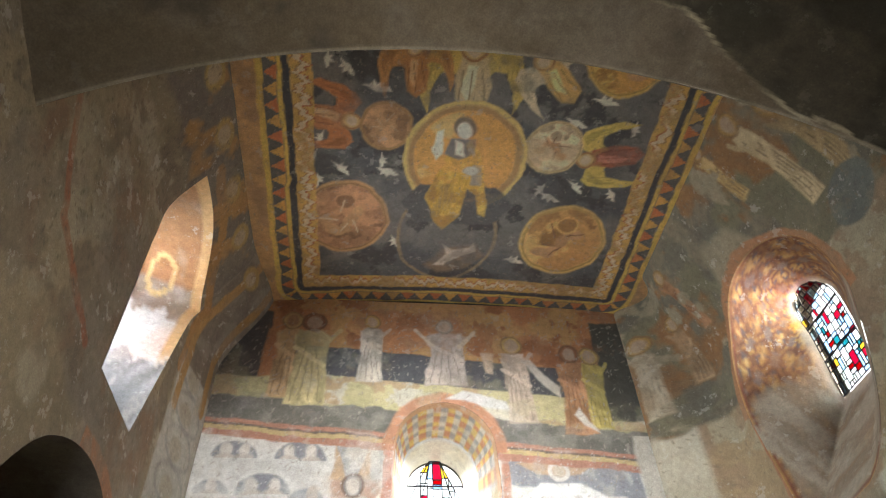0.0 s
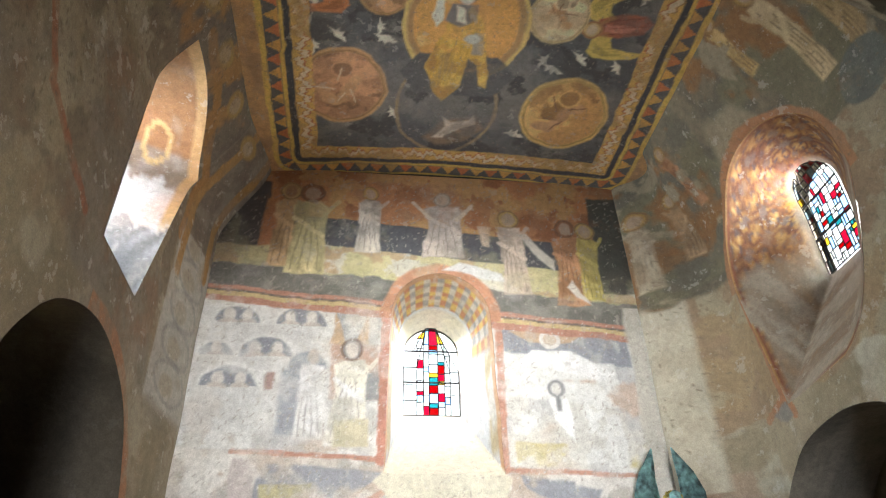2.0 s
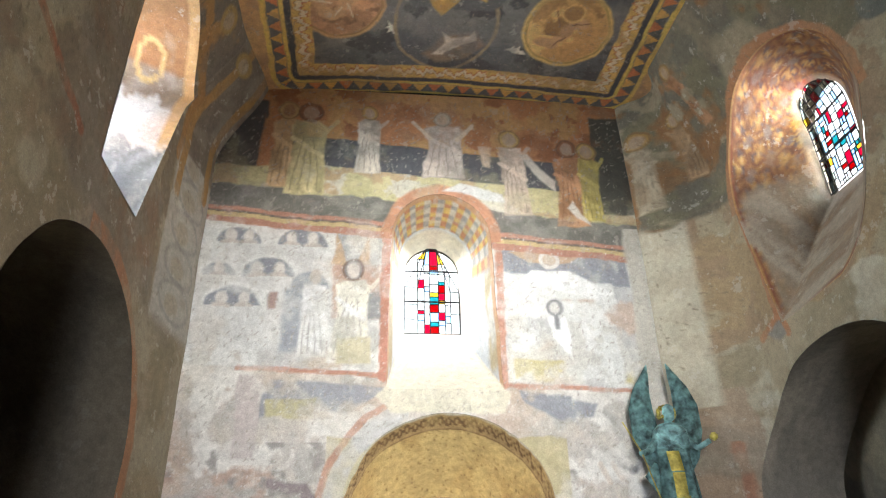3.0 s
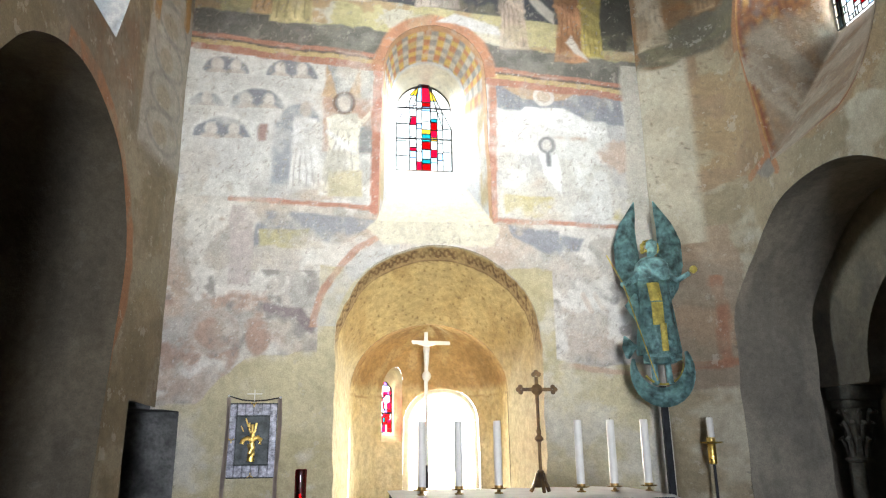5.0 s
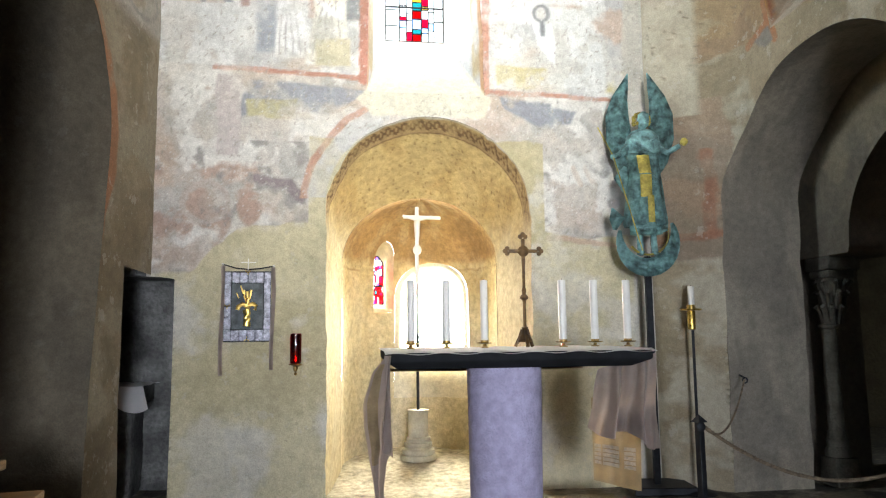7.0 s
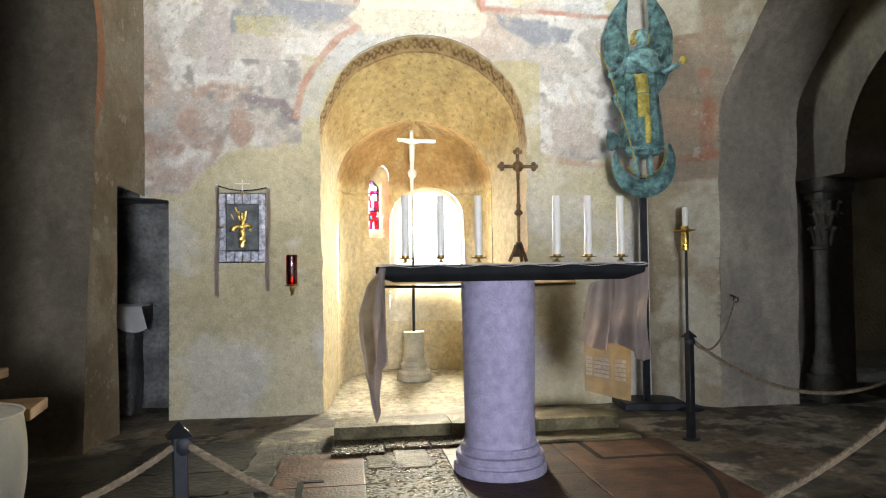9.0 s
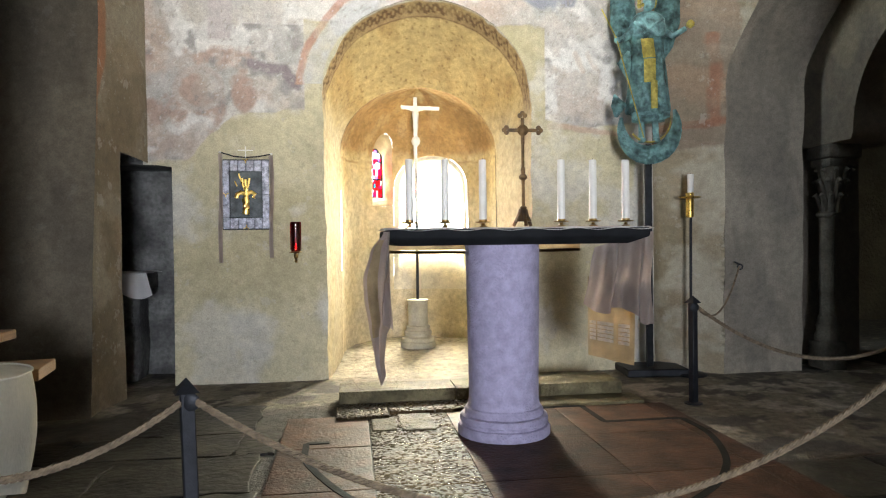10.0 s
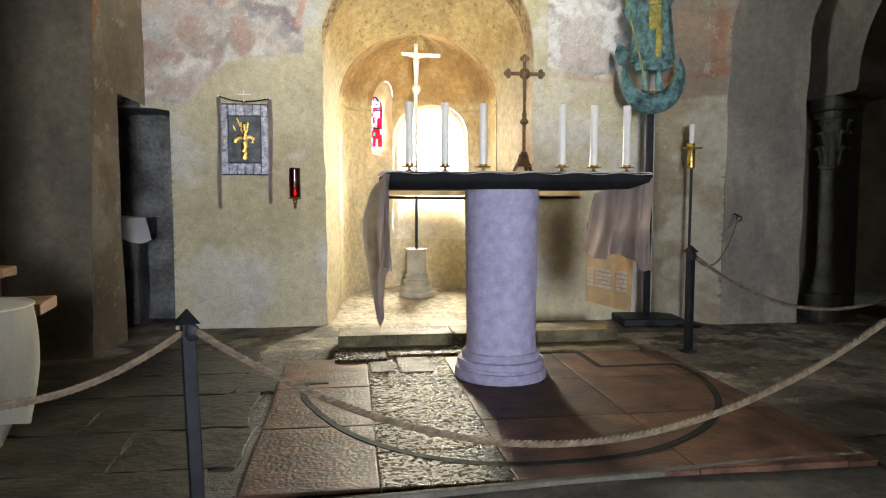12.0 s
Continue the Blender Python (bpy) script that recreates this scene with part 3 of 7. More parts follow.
    b.lay(b.disc(1.75, 3.42, 0.04, 0.05), (0.60, 0.58, 0.55), 0.0)
    b.lay(b.shape([(1.68, 3.34), (1.82, 3.34), (1.86, 3.15), (1.84, 3.02), (1.72, 3.18)]), (0.78, 0.78, 0.77), 0.0)
    b.lay(b.box(1.74, 1.78, 3.24, 3.36), (0.25, 0.26, 0.27), 0.0)
    b.patch((0.50, 0.44, 0.22), 3.0, 0.50, 26, 0.06, 0.2, b.box(1.40, 2.45, 2.83, 3.0))
    b.lay(b.line(-0.58, 2.91, 0.42, 2.865, 0.035), (0.46, 0.25, 0.18), 0.3)
    b.lay(b.line(1.32, 2.80, 2.50, 2.77, 0.035), (0.46, 0.25, 0.18), 0.3)
    # red bands beside the window
    b.lay(b.line(0.435, 2.85, 0.455, 4.05, 0.07), (0.45, 0.22, 0.16), 0.25)
    b.lay(b.line(1.315, 2.80, 1.335, 4.03, 0.06), (0.46, 0.25, 0.18), 0.25)
    # upper zone
    w2 = b.v + 0.075 * (b.u + 0.84)
    up = smooth(4.20, 4.22, w2)
    b.lay(up, (0.15, 0.145, 0.13), 0.1)
    b.patch((0.22, 0.22, 0.19), 4.0, 0.52, 27, 0.06, 0.2, up)
    jag = 0.10 * (fbm(u, v, 6, 28) - 0.5)
    b.lay(smooth(4.43, 4.45, w2 + jag), (0.47, 0.43, 0.24), 0.2)
    b.patch((0.52, 0.50, 0.42), 3.5, 0.55, 29, 0.05, 0.2, smooth(4.43, 4.45, w2))
    b.patch((0.40, 0.30, 0.18), 4.5, 0.57, 30, 0.05, 0.2, smooth(4.43, 4.45, w2))
    b.lay(smooth(4.70, 4.715, w2) * smooth(-0.80, -0.78, u), SLATE, 0.2)
    b.lay(smooth(4.985, 5.0, w2), (0.42, 0.20, 0.09), 0.2)
    b.patch((0.46, 0.28, 0.12), 2.5, 0.54, 32, 0.07, 0.2, smooth(4.99, 5.0, w2))
    b.patch((0.30, 0.13, 0.06), 5.0, 0.60, 33, 0.04, 0.2, smooth(4.99, 5.0, w2))
    b.lay(b.box(-1.0, -0.58, 4.62, 5.3), (0.08, 0.075, 0.07), 0.2)
    b.lay(b.box(2.24, 2.6, 4.28, 5.3), (0.08, 0.08, 0.065), 0.2)
    b.lay(b.shape([(-0.62, 4.62), (-0.48, 4.62), (-0.47, 5.05), (-0.60, 5.10)]), (0.40, 0.19, 0.09), 0.3)
    b.robed(-0.40, 4.42, 0.86, (0.44, 0.30, 0.16), (0.46, 0.33, 0.14), 0.0, 0.30, (0.30, 0.17, 0.10))
    b.robed(-0.22, 4.36, 0.92, (0.50, 0.44, 0.24), (0.20, 0.09, 0.05), 0.0, 0.34)
    b.robed(0.28, 4.60, 0.68, (0.50, 0.45, 0.38), (0.46, 0.31, 0.10), 0.0, 0.32)
    b.robed(0.92, 4.58, 0.68, (0.44, 0.38, 0.33), (0.38, 0.36, 0.30), 0.0, 0.52)
    for sgn in (-1, 1):
        b.lay(b.line(0.92 + 0.12 * sgn, 4.98, 0.92 + 0.26 * sgn, 5.14, 0.035), (0.52, 0.44, 0.34), 0.1)
    b.robed(1.54, 4.24, 0.86, (0.50, 0.41, 0.33), (0.46, 0.32, 0.12), -0.04, 0.28)
    b.lay(b.shape([(1.58, 4.86), (1.70, 4.66), (1.86, 4.50), (1.88, 4.60), (1.76, 4.72), (1.66, 4.86)]), (0.52, 0.48, 0.42), 0.2)
    b.lay(b.shape([(1.22, 4.92), (1.26, 4.72), (1.32, 4.70), (1.34, 4.92)]), (0.46, 0.36, 0.27), 0.3)
    b.robed(2.00, 4.16, 0.86, (0.42, 0.22, 0.11), (0.26, 0.12, 0.06), 0.0, 0.30)
    b.robed(2.18, 4.22, 0.78, (0.46, 0.38, 0.12), (0.46, 0.33, 0.12), 0.0, 0.24)
    b.lay(b.shape([(1.95, 4.34), (2.02, 4.24), (2.14, 4.16), (2.08, 4.26), (2.00, 4.40)]), (0.58, 0.56, 0.52), 0.1)
    # the red and yellow rule between the zones
    b.lay(smooth(4.075, 4.085, w2) * (1 - smooth(4.225, 4.24, w2)), (0.42, 0.22, 0.16), 0.3)
    b.lay(smooth(4.135, 4.14, w2) * (1 - smooth(4.175, 4.18, w2)), (0.50, 0.40, 0.20), 0.3)
    b.lay(smooth(4.17, 4.18, w2) * (1 - smooth(4.19, 4.20, w2)), (0.16, 0.13, 0.11), 0.3)
    # painted frame round the window head, and a pale repair
    rw = np.hypot(b.u - 0.885, (b.v - 4.0) * 0.95)
    head = (b.v > 3.98)
    b.lay((1 - smooth(0.47, 0.50, rw)) * head, (0.44, 0.23, 0.14), 0.2)
    b.lay(b.shape([(0.90, 4.46), (1.05, 4.54), (1.40, 4.44), (1.42, 4.36), (1.22, 4.38), (1.05, 4.45)]), (0.55, 0.55, 0.54), 0.0)
    # bare grey plaster towards the south corner
    b.lay(smooth(2.36, 2.40, u + 0.10 * (fbm(u, v, 3, 34) - 0.5)) * (v < 4.15), (0.50, 0.48, 0.42), 0.1)
    # pale patch under the sill: window glare painted on the wall
    b.lay(b.shape([(0.50, 2.60), (1.30, 2.60), (1.36, 2.74), (1.28, 2.80), (0.46, 2.80), (0.38, 2.72)]), (0.60, 0.57, 0.46), 0.0)
    b.pecks(0.055, 0.35, 0.022, 0.0055, (0.33, 0.30, 0.26), 36, 0.7, low)
    b.pecks(0.035, 0.25, 0.010, 0.005, (0.70, 0.69, 0.66), 39, 0.5, low * (v < 4.05))
    b.pecks(0.09, 0.22, 0.03, 0.008, (0.25, 0.21, 0.17), 44, 0.6, smooth(4.1, 4.3, v))
    b.rgb = np.where((v > 4.2)[:, None], np.minimum(b.rgb * 1.12, 0.7), b.rgb)
    return b.rgb


def paint_north(u, v):
    b = Brush(u, v, (0.36, 0.30, 0.21), 21)
    b.patch((0.27, 0.22, 0.15), 1.4, 0.52, 22, 0.1)
    b.patch((0.40, 0.36, 0.28), 3.0, 0.58, 23, 0.08)
    up = smooth(2.95, 3.15, v + 0.3 * (fbm(u, v, 2, 24) - 0.5))
    b.patch((0.27, 0.23, 0.19), 2.0, 0.46, 25, 0.08, 0.2, up)
    b.patch((0.24, 0.19, 0.14), 4.5, 0.60, 26, 0.04, 0.2, up)
    b.patch((0.27, 0.18, 0.12), 3.0, 0.69, 27, 0.07, 0.3, up)
    b.lay(b.line(1.90, 4.3, 2.35, 3.62, 0.06), (0.36, 0.15, 0.08), 0.4)
    b.lay(b.line(2.35, 3.62, 2.98, 3.40, 0.06), (0.36, 0.15, 0.08), 0.4)
    far = smooth(4.33, 4.36, u)
    b.lay(far * smooth(3.0, 3.1, v), (0.50, 0.48, 0.46), 0.2)
    for k in range(5):
        b.lay(b.ring(4.66, 3.25 + 0.27 * k, 0.24, 0.15, 0.035) * far * 0.7, (0.33, 0.33, 0.34), 0.5)
        b.lay(b.disc(4.62, 3.22 + 0.27 * k, 0.10, 0.08) * far, (0.44, 0.40, 0.35), 0.5)
    b.lay(far * smooth(4.35, 4.38, v), (0.22, 0.18, 0.15), 0.2)
    b.lay(b.line(4.42, 4.0, 4.50, 5.4, 0.09), (0.46, 0.27, 0.10), 0.2)
    b.lay(b.line(4.86, 4.2, 4.84, 5.4, 0.10), (0.42, 0.24, 0.08), 0.3)
    hi = smooth(4.85, 4.95, v + 0.2 * (fbm(u, v, 3, 28) - 0.5))
    b.lay(hi * (1 - far), (0.20, 0.17, 0.15), 0.2)
    b.patch((0.44, 0.25, 0.10), 3.0, 0.55, 29, 0.05, 0.2, hi)
    for k in range(6):
        y = 2.1 + 0.48 * k
        b.lay(b.disc(y, 5.25, 0.12, 0.09), (0.46, 0.32, 0.12), 0.3)
        b.lay(b.disc(y, 5.24, 0.07, 0.06), (0.48, 0.38, 0.27), 0.2)
    b.lay(b.line(3.30, 5.16, 3.85, 5.10, 0.08), (0.44, 0.24, 0.09), 0.3)
    b.lay(b.line(3.85, 5.10, 4.40, 4.82, 0.08), (0.44, 0.24, 0.09), 0.3)
    b.lay(b.line(4.40, 4.82, 4.34, 4.25, 0.07), (0.44, 0.24, 0.09), 0.3)
    rn = np.hypot(b.u - 3.50, b.v - 2.20)
    b.lay((1 - smooth(0.96, 0.98, rn)) * (b.v > 1.7) * (u > 3.3), (0.44, 0.22, 0.12), 0.45)
    b.lay(b.box(4.28, 4.36, 1.6, 2.3), (0.42, 0.22, 0.12), 0.4)
    b.pecks(0.06, 0.5, 0.026, 0.007, (0.16, 0.13, 0.09), 46, 0.75, smooth(3.2, 3.5, v) * (1 - far))
    b.pecks(0.09, 0.18, 0.03, 0.007, (0.22, 0.18, 0.13), 49, 0.6)
    # whole wall scaled down: weaker light on this side, put into the paint
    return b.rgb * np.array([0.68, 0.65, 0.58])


def paint_south(u, v):
    b = Brush(u, v, (0.36, 0.31, 0.23), 31)
    b.patch((0.28, 0.24, 0.17), 1.4, 0.52, 32, 0.1)
    b.patch((0.48, 0.45, 0.38), 3.0, 0.58, 33, 0.06)
    low = smooth(1.55, 1.57, v + 0.06 * (u - 4.6) + 0.10 * (fbm(u, v, 4, 34) - 0.5)) * smooth(4.60, 4.62, u + 0.12 * (fbm(u, v, 5, 35) - 0.5)) * (1 - smooth(2.7, 2.72, v))
    b.lay(low, (0.29, 0.24, 0.195), 0.2)
    b.patch((0.38, 0.29, 0.22), 4.0, 0.56, 36, 0.10, 0.2, low)
    b.lay(b.line(4.66, 1.74, 4.95, 1.70, 0.06) * 0.9, (0.34, 0.17, 0.11), 0.4)
    b.lay(b.line(4.70, 1.75, 4.70, 2.32, 0.05) * 0.9, (0.34, 0.17, 0.11), 0.4)
    up = smooth(2.98, 3.00, v + 0.16 * (fbm(u, v, 3, 37) - 0.5) + 0.12 * smooth(4.6, 4.9, u))
    b.lay(up, (0.34, 0.255, 0.16), 0.1)
    b.patch((0.38, 0.33, 0.24), 4.0, 0.55, 38, 0.06, 0.2, up)
    b.patch((0.30, 0.22, 0.15), 5.0, 0.58, 39, 0.04, 0.2, up)
    b.lay(smooth(4.70, 4.74, u) * (v > 2.6) * (v < 4.15), (0.50, 0.47, 0.40), 0.1)
    b.lay(b.box(4.3, 5.1, 4.1, 5.5, 0.03), (0.14, 0.13, 0.10), 0.2)
    hi = smooth(4.20, 4.26, v + 0.25 * (fbm(u, v, 2.5, 40) - 0.5) + 0.10 * smooth(4.3, 4.8, u))
    b.lay(hi, (0.15, 0.14, 0.11), 0.2)
    b.patch((0.18, 0.165, 0.11), 3.0, 0.54, 42, 0.06, 0.2, hi)
    b.patch((0.26, 0.14, 0.06), 2.6, 0.58, 43, 0.05, 0.2, hi)
    for y, foot, h, robe in ((4.86, 4.25, 0.80, (0.40, 0.34, 0.26)), (4.60, 4.45, 0.62, (0.36, 0.24, 0.14)), (4.28, 4.75, 0.55, (0.36, 0.18, 0.09)), (2.75, 4.55, 0.8, (0.46, 0.36, 0.22)), (2.45, 4.3, 0.9, (0.34, 0.24, 0.12)), (3.1, 4.95, 0.5, (0.46, 0.32, 0.14))):
        b.robed(y, foot, h, robe, (0.40, 0.25, 0.08), 0.0, 0.19)
    b.patch((0.30, 0.26, 0.19), 4.0, 0.69, 44, 0.03, 0.1, hi)
    b.lay(b.disc(2.55, 4.35, 0.20, 0.20), (0.16, 0.17, 0.16), 0.3)
    b.lay(b.shape([(3.35, 4.80), (3.9, 4.80), (3.75, 5.05), (3.45, 5.0)], 0.03), (0.30, 0.26, 0.19), 0.2)
    # red frame of the window
    ra = np.hypot(b.u - 3.63, (b.v - 3.95) * 0.86)
    b.lay((1 - smooth(0.775, 0.79, ra)) * (b.v > 3.95), (0.42, 0.21, 0.11), 0.2)
    b.lay(b.line(4.32, 3.95, 4.17, 3.02, 0.085), (0.38, 0.17, 0.09), 0.2)
    b.lay(b.line(4.17, 3.06, 4.42, 2.98, 0.06), (0.40, 0.19, 0.10), 0.2)
    b.lay(b.line(4.17, 3.06, 4.12, 2.92, 0.06), (0.40, 0.19, 0.10), 0.2)
    b.lay(b.shape([(4.17, 3.03), (4.36, 2.98), (4.22, 2.90), (4.14, 2.92)]), (0.26, 0.25, 0.24), 0.1)
    b.pecks(0.07, 0.4, 0.022, 0.006, (0.20, 0.165, 0.12), 52, 0.7, up)
    # scaled down like the north wall, for the light's falloff to the sides
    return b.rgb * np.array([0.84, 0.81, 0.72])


def north_x(y):
    return -1.05 + 0.10 * smooth(4.2, 4.98, y)


def north_place(u, v, d):
    return north_x(u) - d + 0.36 * smooth(4.6, 5.5, v), u, v


def south_place(u, v, d):
    x = 3.03 - 0.50 * smooth(4.45, 4.98, u) ** 1.3
    return x + d - (0.42 - 0.40 * smooth(4.40, 4.85, u)) * smooth(4.5, 5.5, v), u, v


NWIN_F = ([(3.84 - 0.61 * i / 20, 3.44) for i in range(20)] + [(3.23 + 0.04 * i / 30, 3.44 + 1.61 * i / 30) for i in range(30)]
          + [(3.27 + 1.08 * i / 60, 5.05 - 0.29 * i / 60 + 0.10 * math.sin(math.pi * i / 60)) for i in range(61)] + [(4.35 - 0.51 * i / 30, 4.76 - 1.32 * i / 30) for i in range(1, 30)])
NWIN_B = arch_outline(3.74, 0.27, 0.27, 3.80, 4.78, 5.05, 60, side=30, base=20)
NARCH = arch_outline(3.50, 0.88, 0.70, -0.05, 2.20, 3.07, 36, 2.1, wobble=0.012, half_left=0.80)
SWIN_F = arch_outline(3.63, 0.71, 0.53, 3.00, 3.95, 4.78, 60, 2.3, side=30, base=20, half_left=-0.33)
SWIN_F = [(3.96 - 1.04 * ((max(z, 3.0) - 3.0) / 0.95) ** 0.25, z) if y < 3.95 and 3.005 < z < 3.955 else (y, z) for y, z in SWIN_F]
SWIN_B = arch_outline(3.87, 0.215, 0.21, 3.97, 4.60, 4.80, 60, side=30, base=20)
SARCH = arch_outline(3.77, 0.885, 0.90, -0.05, 1.97, 2.78, 36, 2.0, wobble=0.012)
CORNER = [(4.64, -0.05), (5.2, -0.05), (5.2, 1.46), (4.9, 1.47), (4.60, 1.49), (4.585, 0.7)]


wall_east = tagged(skin("wall_east", east_place, -0.98, 2.56, -0.05, 5.45, 0.0105, [APSE_F, EWIN_F, [(-1.1, -0.1), (-0.80, -0.1), (-0.795, 0.7), (-0.80, 1.44), (-0.9, 1.455), (-1.1, 1.46)]], paint_east, FRESCO, relief=lambda u, v: 0.007 * east_low(u, v)), "high east wall with worn frescoes above bare plaster", "wall", kind="structure")
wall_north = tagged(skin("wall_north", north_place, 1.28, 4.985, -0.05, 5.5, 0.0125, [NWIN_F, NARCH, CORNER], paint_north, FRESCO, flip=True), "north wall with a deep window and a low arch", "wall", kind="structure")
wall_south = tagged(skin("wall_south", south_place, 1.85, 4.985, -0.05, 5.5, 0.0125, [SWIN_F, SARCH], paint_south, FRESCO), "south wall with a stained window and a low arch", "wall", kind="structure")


def ceiling_place(u, v, d):
    return u, v, 5.40 + 0.10 * (1 - ((u - 1.0) / 1.65) ** 2) - d


def paint_ceiling(u, v):
    b = Brush(u, v, (0.075, 0.074, 0.075), 41, 0.020)
    b.patch((0.12, 0.112, 0.10), 2.2, 0.52, 42, 0.1)
    b.patch((0.05, 0.048, 0.045), 5.0, 0.57, 43, 0.05)
    white, cream = (0.46, 0.41, 0.33), (0.44, 0.34, 0.20)
    # small pale birds and clouds
    for k, (x, y) in enumerate(((-0.08, 2.56), (0.04, 2.62), (0.25, 2.76), (-0.20, 3.35), (0.0, 3.46), (0.34, 3.49), (-0.18, 3.58), (0.43, 4.23), (1.47, 4.38), (1.54, 3.58), (1.82, 3.52), (1.68, 2.95), (2.12, 2.95), (2.11, 3.57), (1.85, 2.74), (-0.15, 3.18), (-0.05, 2.45), (1.62, 3.66), (0.30, 3.38))):
        a = 0.6 + 0.35 * math.sin(k * 2.1) + (0 if k % 3 else 1.2)
        c, sn, g = math.cos(a), math.sin(a), 0.85 + 0.3 * (k % 3) / 2
        flip = 1 if k % 2 else -1
        b.lay(b.shape([(x + g * (p * c - flip * q * sn), y + g * (p * sn + flip * q * c)) for p, q in ((-0.085, -0.02), (-0.04, 0.0), (-0.035, 0.035), (-0.012, 0.012), (0.014, 0.048), (0.026, 0.01), (0.055, 0.022), (0.085, 0.0), (0.04, -0.018), (0.0, -0.034), (-0.04, -0.022))], 0.007), white, 0.35)
    # winged ochre shapes round the centre

    def winged(x, y, r, wing, body, turn):
        c, sn = math.cos(turn), math.sin(turn)

        def at(px, py):
            return (x + r * (px * c - py * sn), y + r * (px * sn + py * c))
        for sgn in (-1, 1):
            b.lay(b.shape([at(sgn * p, q) for p, q in ((0.10, 0.30), (0.36, 0.62), (0.72, 0.80), (1.02, 0.58), (1.14, 0.10), (1.20, -0.55), (1.02, -1.05), (0.94, -0.45), (0.74, 0.02), (0.48, 0.06), (0.28, -0.12))], 0.008), wing, 0.4)
            b.lay(b.shape([at(sgn * p, q) for p, q in ((0.50, 0.52), (0.80, 0.62), (0.98, 0.35), (1.06, -0.30), (0.92, 0.05), (0.74, 0.28))], 0.008), [w * 0.72 for w in wing], 0.3)
            for f in (0.25, 0.5, 0.75):
                b.lay(b.line(*at(sgn * (0.55 + 0.5 * f), 0.60 - 0.25 * f), *at(sgn * (0.62 + 0.5 * f), 0.1 - 0.5 * f), 0.03 * r) * 0.6, [w * 0.5 for w in wing], 0.3)
        b.lay(b.shape([at(-0.30, 0.40), at(0.28, 0.45), at(0.42, -0.2), at(0.36, -0.85), at(0.05, -1.1), at(-0.30, -0.9), at(-0.42, -0.3)]), body, 0.3)
        b.lay(b.shape([at(-0.10, 0.2), at(0.14, 0.25), at(0.30, -0.35), at(0.12, -0.75), at(-0.02, -0.3)]), [min(0.46, w * 1.5 + 0.06) for w in body], 0.3)
        b.lay(b.disc(*at(0.02, 0.60), 0.30 * r, 0.30 * r), (0.40, 0.28, 0.12), 0.2)
        b.lay(b.ring(*at(0.02, 0.60), 0.30 * r, 0.30 * r, 0.06 * r), (0.22, 0.10, 0.05), 0.3)
        b.lay(b.disc(*at(0.02, 0.60), 0.16 * r, 0.19 * r), (0.40, 0.32, 0.22), 0.1)
        for k in (-0.2, 0.05, 0.25):
            b.lay(b.line(*at(k, 0.1), *at(k * 1.3, -0.85), 0.035 * r), [w * 0.5 for w in body], 0.3)
    winged(-0.07, 3.02, 0.24, (0.33, 0.13, 0.05), (0.36, 0.16, 0.07), -1.4)
    winged(1.98, 3.22, 0.25, (0.42, 0.32, 0.09), (0.27, 0.09, 0.05), 1.3)
    winged(0.90, 2.62, 0.30, (0.42, 0.31, 0.09), (0.36, 0.28, 0.16), 3.1)
    winged(0.50, 2.58, 0.22, (0.34, 0.17, 0.06), (0.30, 0.14, 0.05), 3.0)
    winged(1.46, 2.58, 0.24, (0.42, 0.35, 0.23), (0.40, 0.25, 0.09), 2.4)
    # medallions: rim, field and a worn creature inside
    for k, (x, y, r, fill, rim) in enumerate(((0.03, 3.96, 0.35, (0.25, 0.135, 0.07), (0.34, 0.20, 0.09)), (1.84, 4.11, 0.36, (0.36, 0.20, 0.075), (0.44, 0.29, 0.10)),
                               (0.32, 3.07, 0.19, (0.28, 0.16, 0.08), (0.33, 0.19, 0.08)), (1.57, 3.18, 0.22, (0.37, 0.28, 0.17), (0.42, 0.31, 0.16)), (1.92, 2.40, 0.28, (0.42, 0.23, 0.07), (0.46, 0.30, 0.09)))):
        inn = b.disc(x, y, r * 0.88, r * 0.97)
        b.lay(b.disc(x, y, r, r * 1.1), rim, 0.15)
        b.lay(b.ring(x, y, r * 0.94, r * 1.03, r * 0.05), [w * 0.55 for w in rim], 0.3)
        b.lay(inn, fill, 0.2)
        b.patch([min(0.5, w * 1.45) for w in fill], 5, 0.53, 60 + k, 0.06, 0.2, inn)
        b.patch([w * 0.60 for w in fill], 7, 0.57, 66 + k, 0.05, 0.2, inn)
        for j in range(6):
            t = j / 5
            b.lay(b.disc(x + r * (-0.45 + 0.75 * t), y + r * (0.35 * math.sin(t * 4 + k) + 0.10), r * (0.17 + 0.06 * math.sin(j * 2.0 + k)), r * 0.15, 0.012, 0.6 * j), [min(0.5, w * (0.85 + 0.1 * (j % 3))) for w in (0.34, 0.20, 0.10)], 0.35)
        b.lay(b.disc(x + r * 0.02, y - r * 0.48, r * 0.20, r * 0.20), [w * 0.7 for w in fill], 0.2)
        b.lay(b.ring(x + r * 0.02, y - r * 0.48, r * 0.26, r * 0.26, r * 0.05), [min(0.5, w * 1.4) for w in fill], 0.3)
        for a0, ln in ((0.5, 0.55), (1.3, 0.45), (2.6, 0.6), (4.2, 0.5)):
            b.lay(b.line(x + r * 0.2 * math.cos(a0 + k), y + r * 0.2 * math.sin(a0 + k), x + r * ln * math.cos(a0 + k + 0.5), y + r * ln * math.sin(a0 + k + 0.5), r * 0.035), (0.15, 0.08, 0.045) if k % 2 else (0.40, 0.31, 0.20), 0.3)
    # the great round glory with a tall yellow shape in it
    b.lay(b.ring(0.86, 4.15, 0.42, 0.52, 0.03), (0.20, 0.15, 0.09), 0.3)
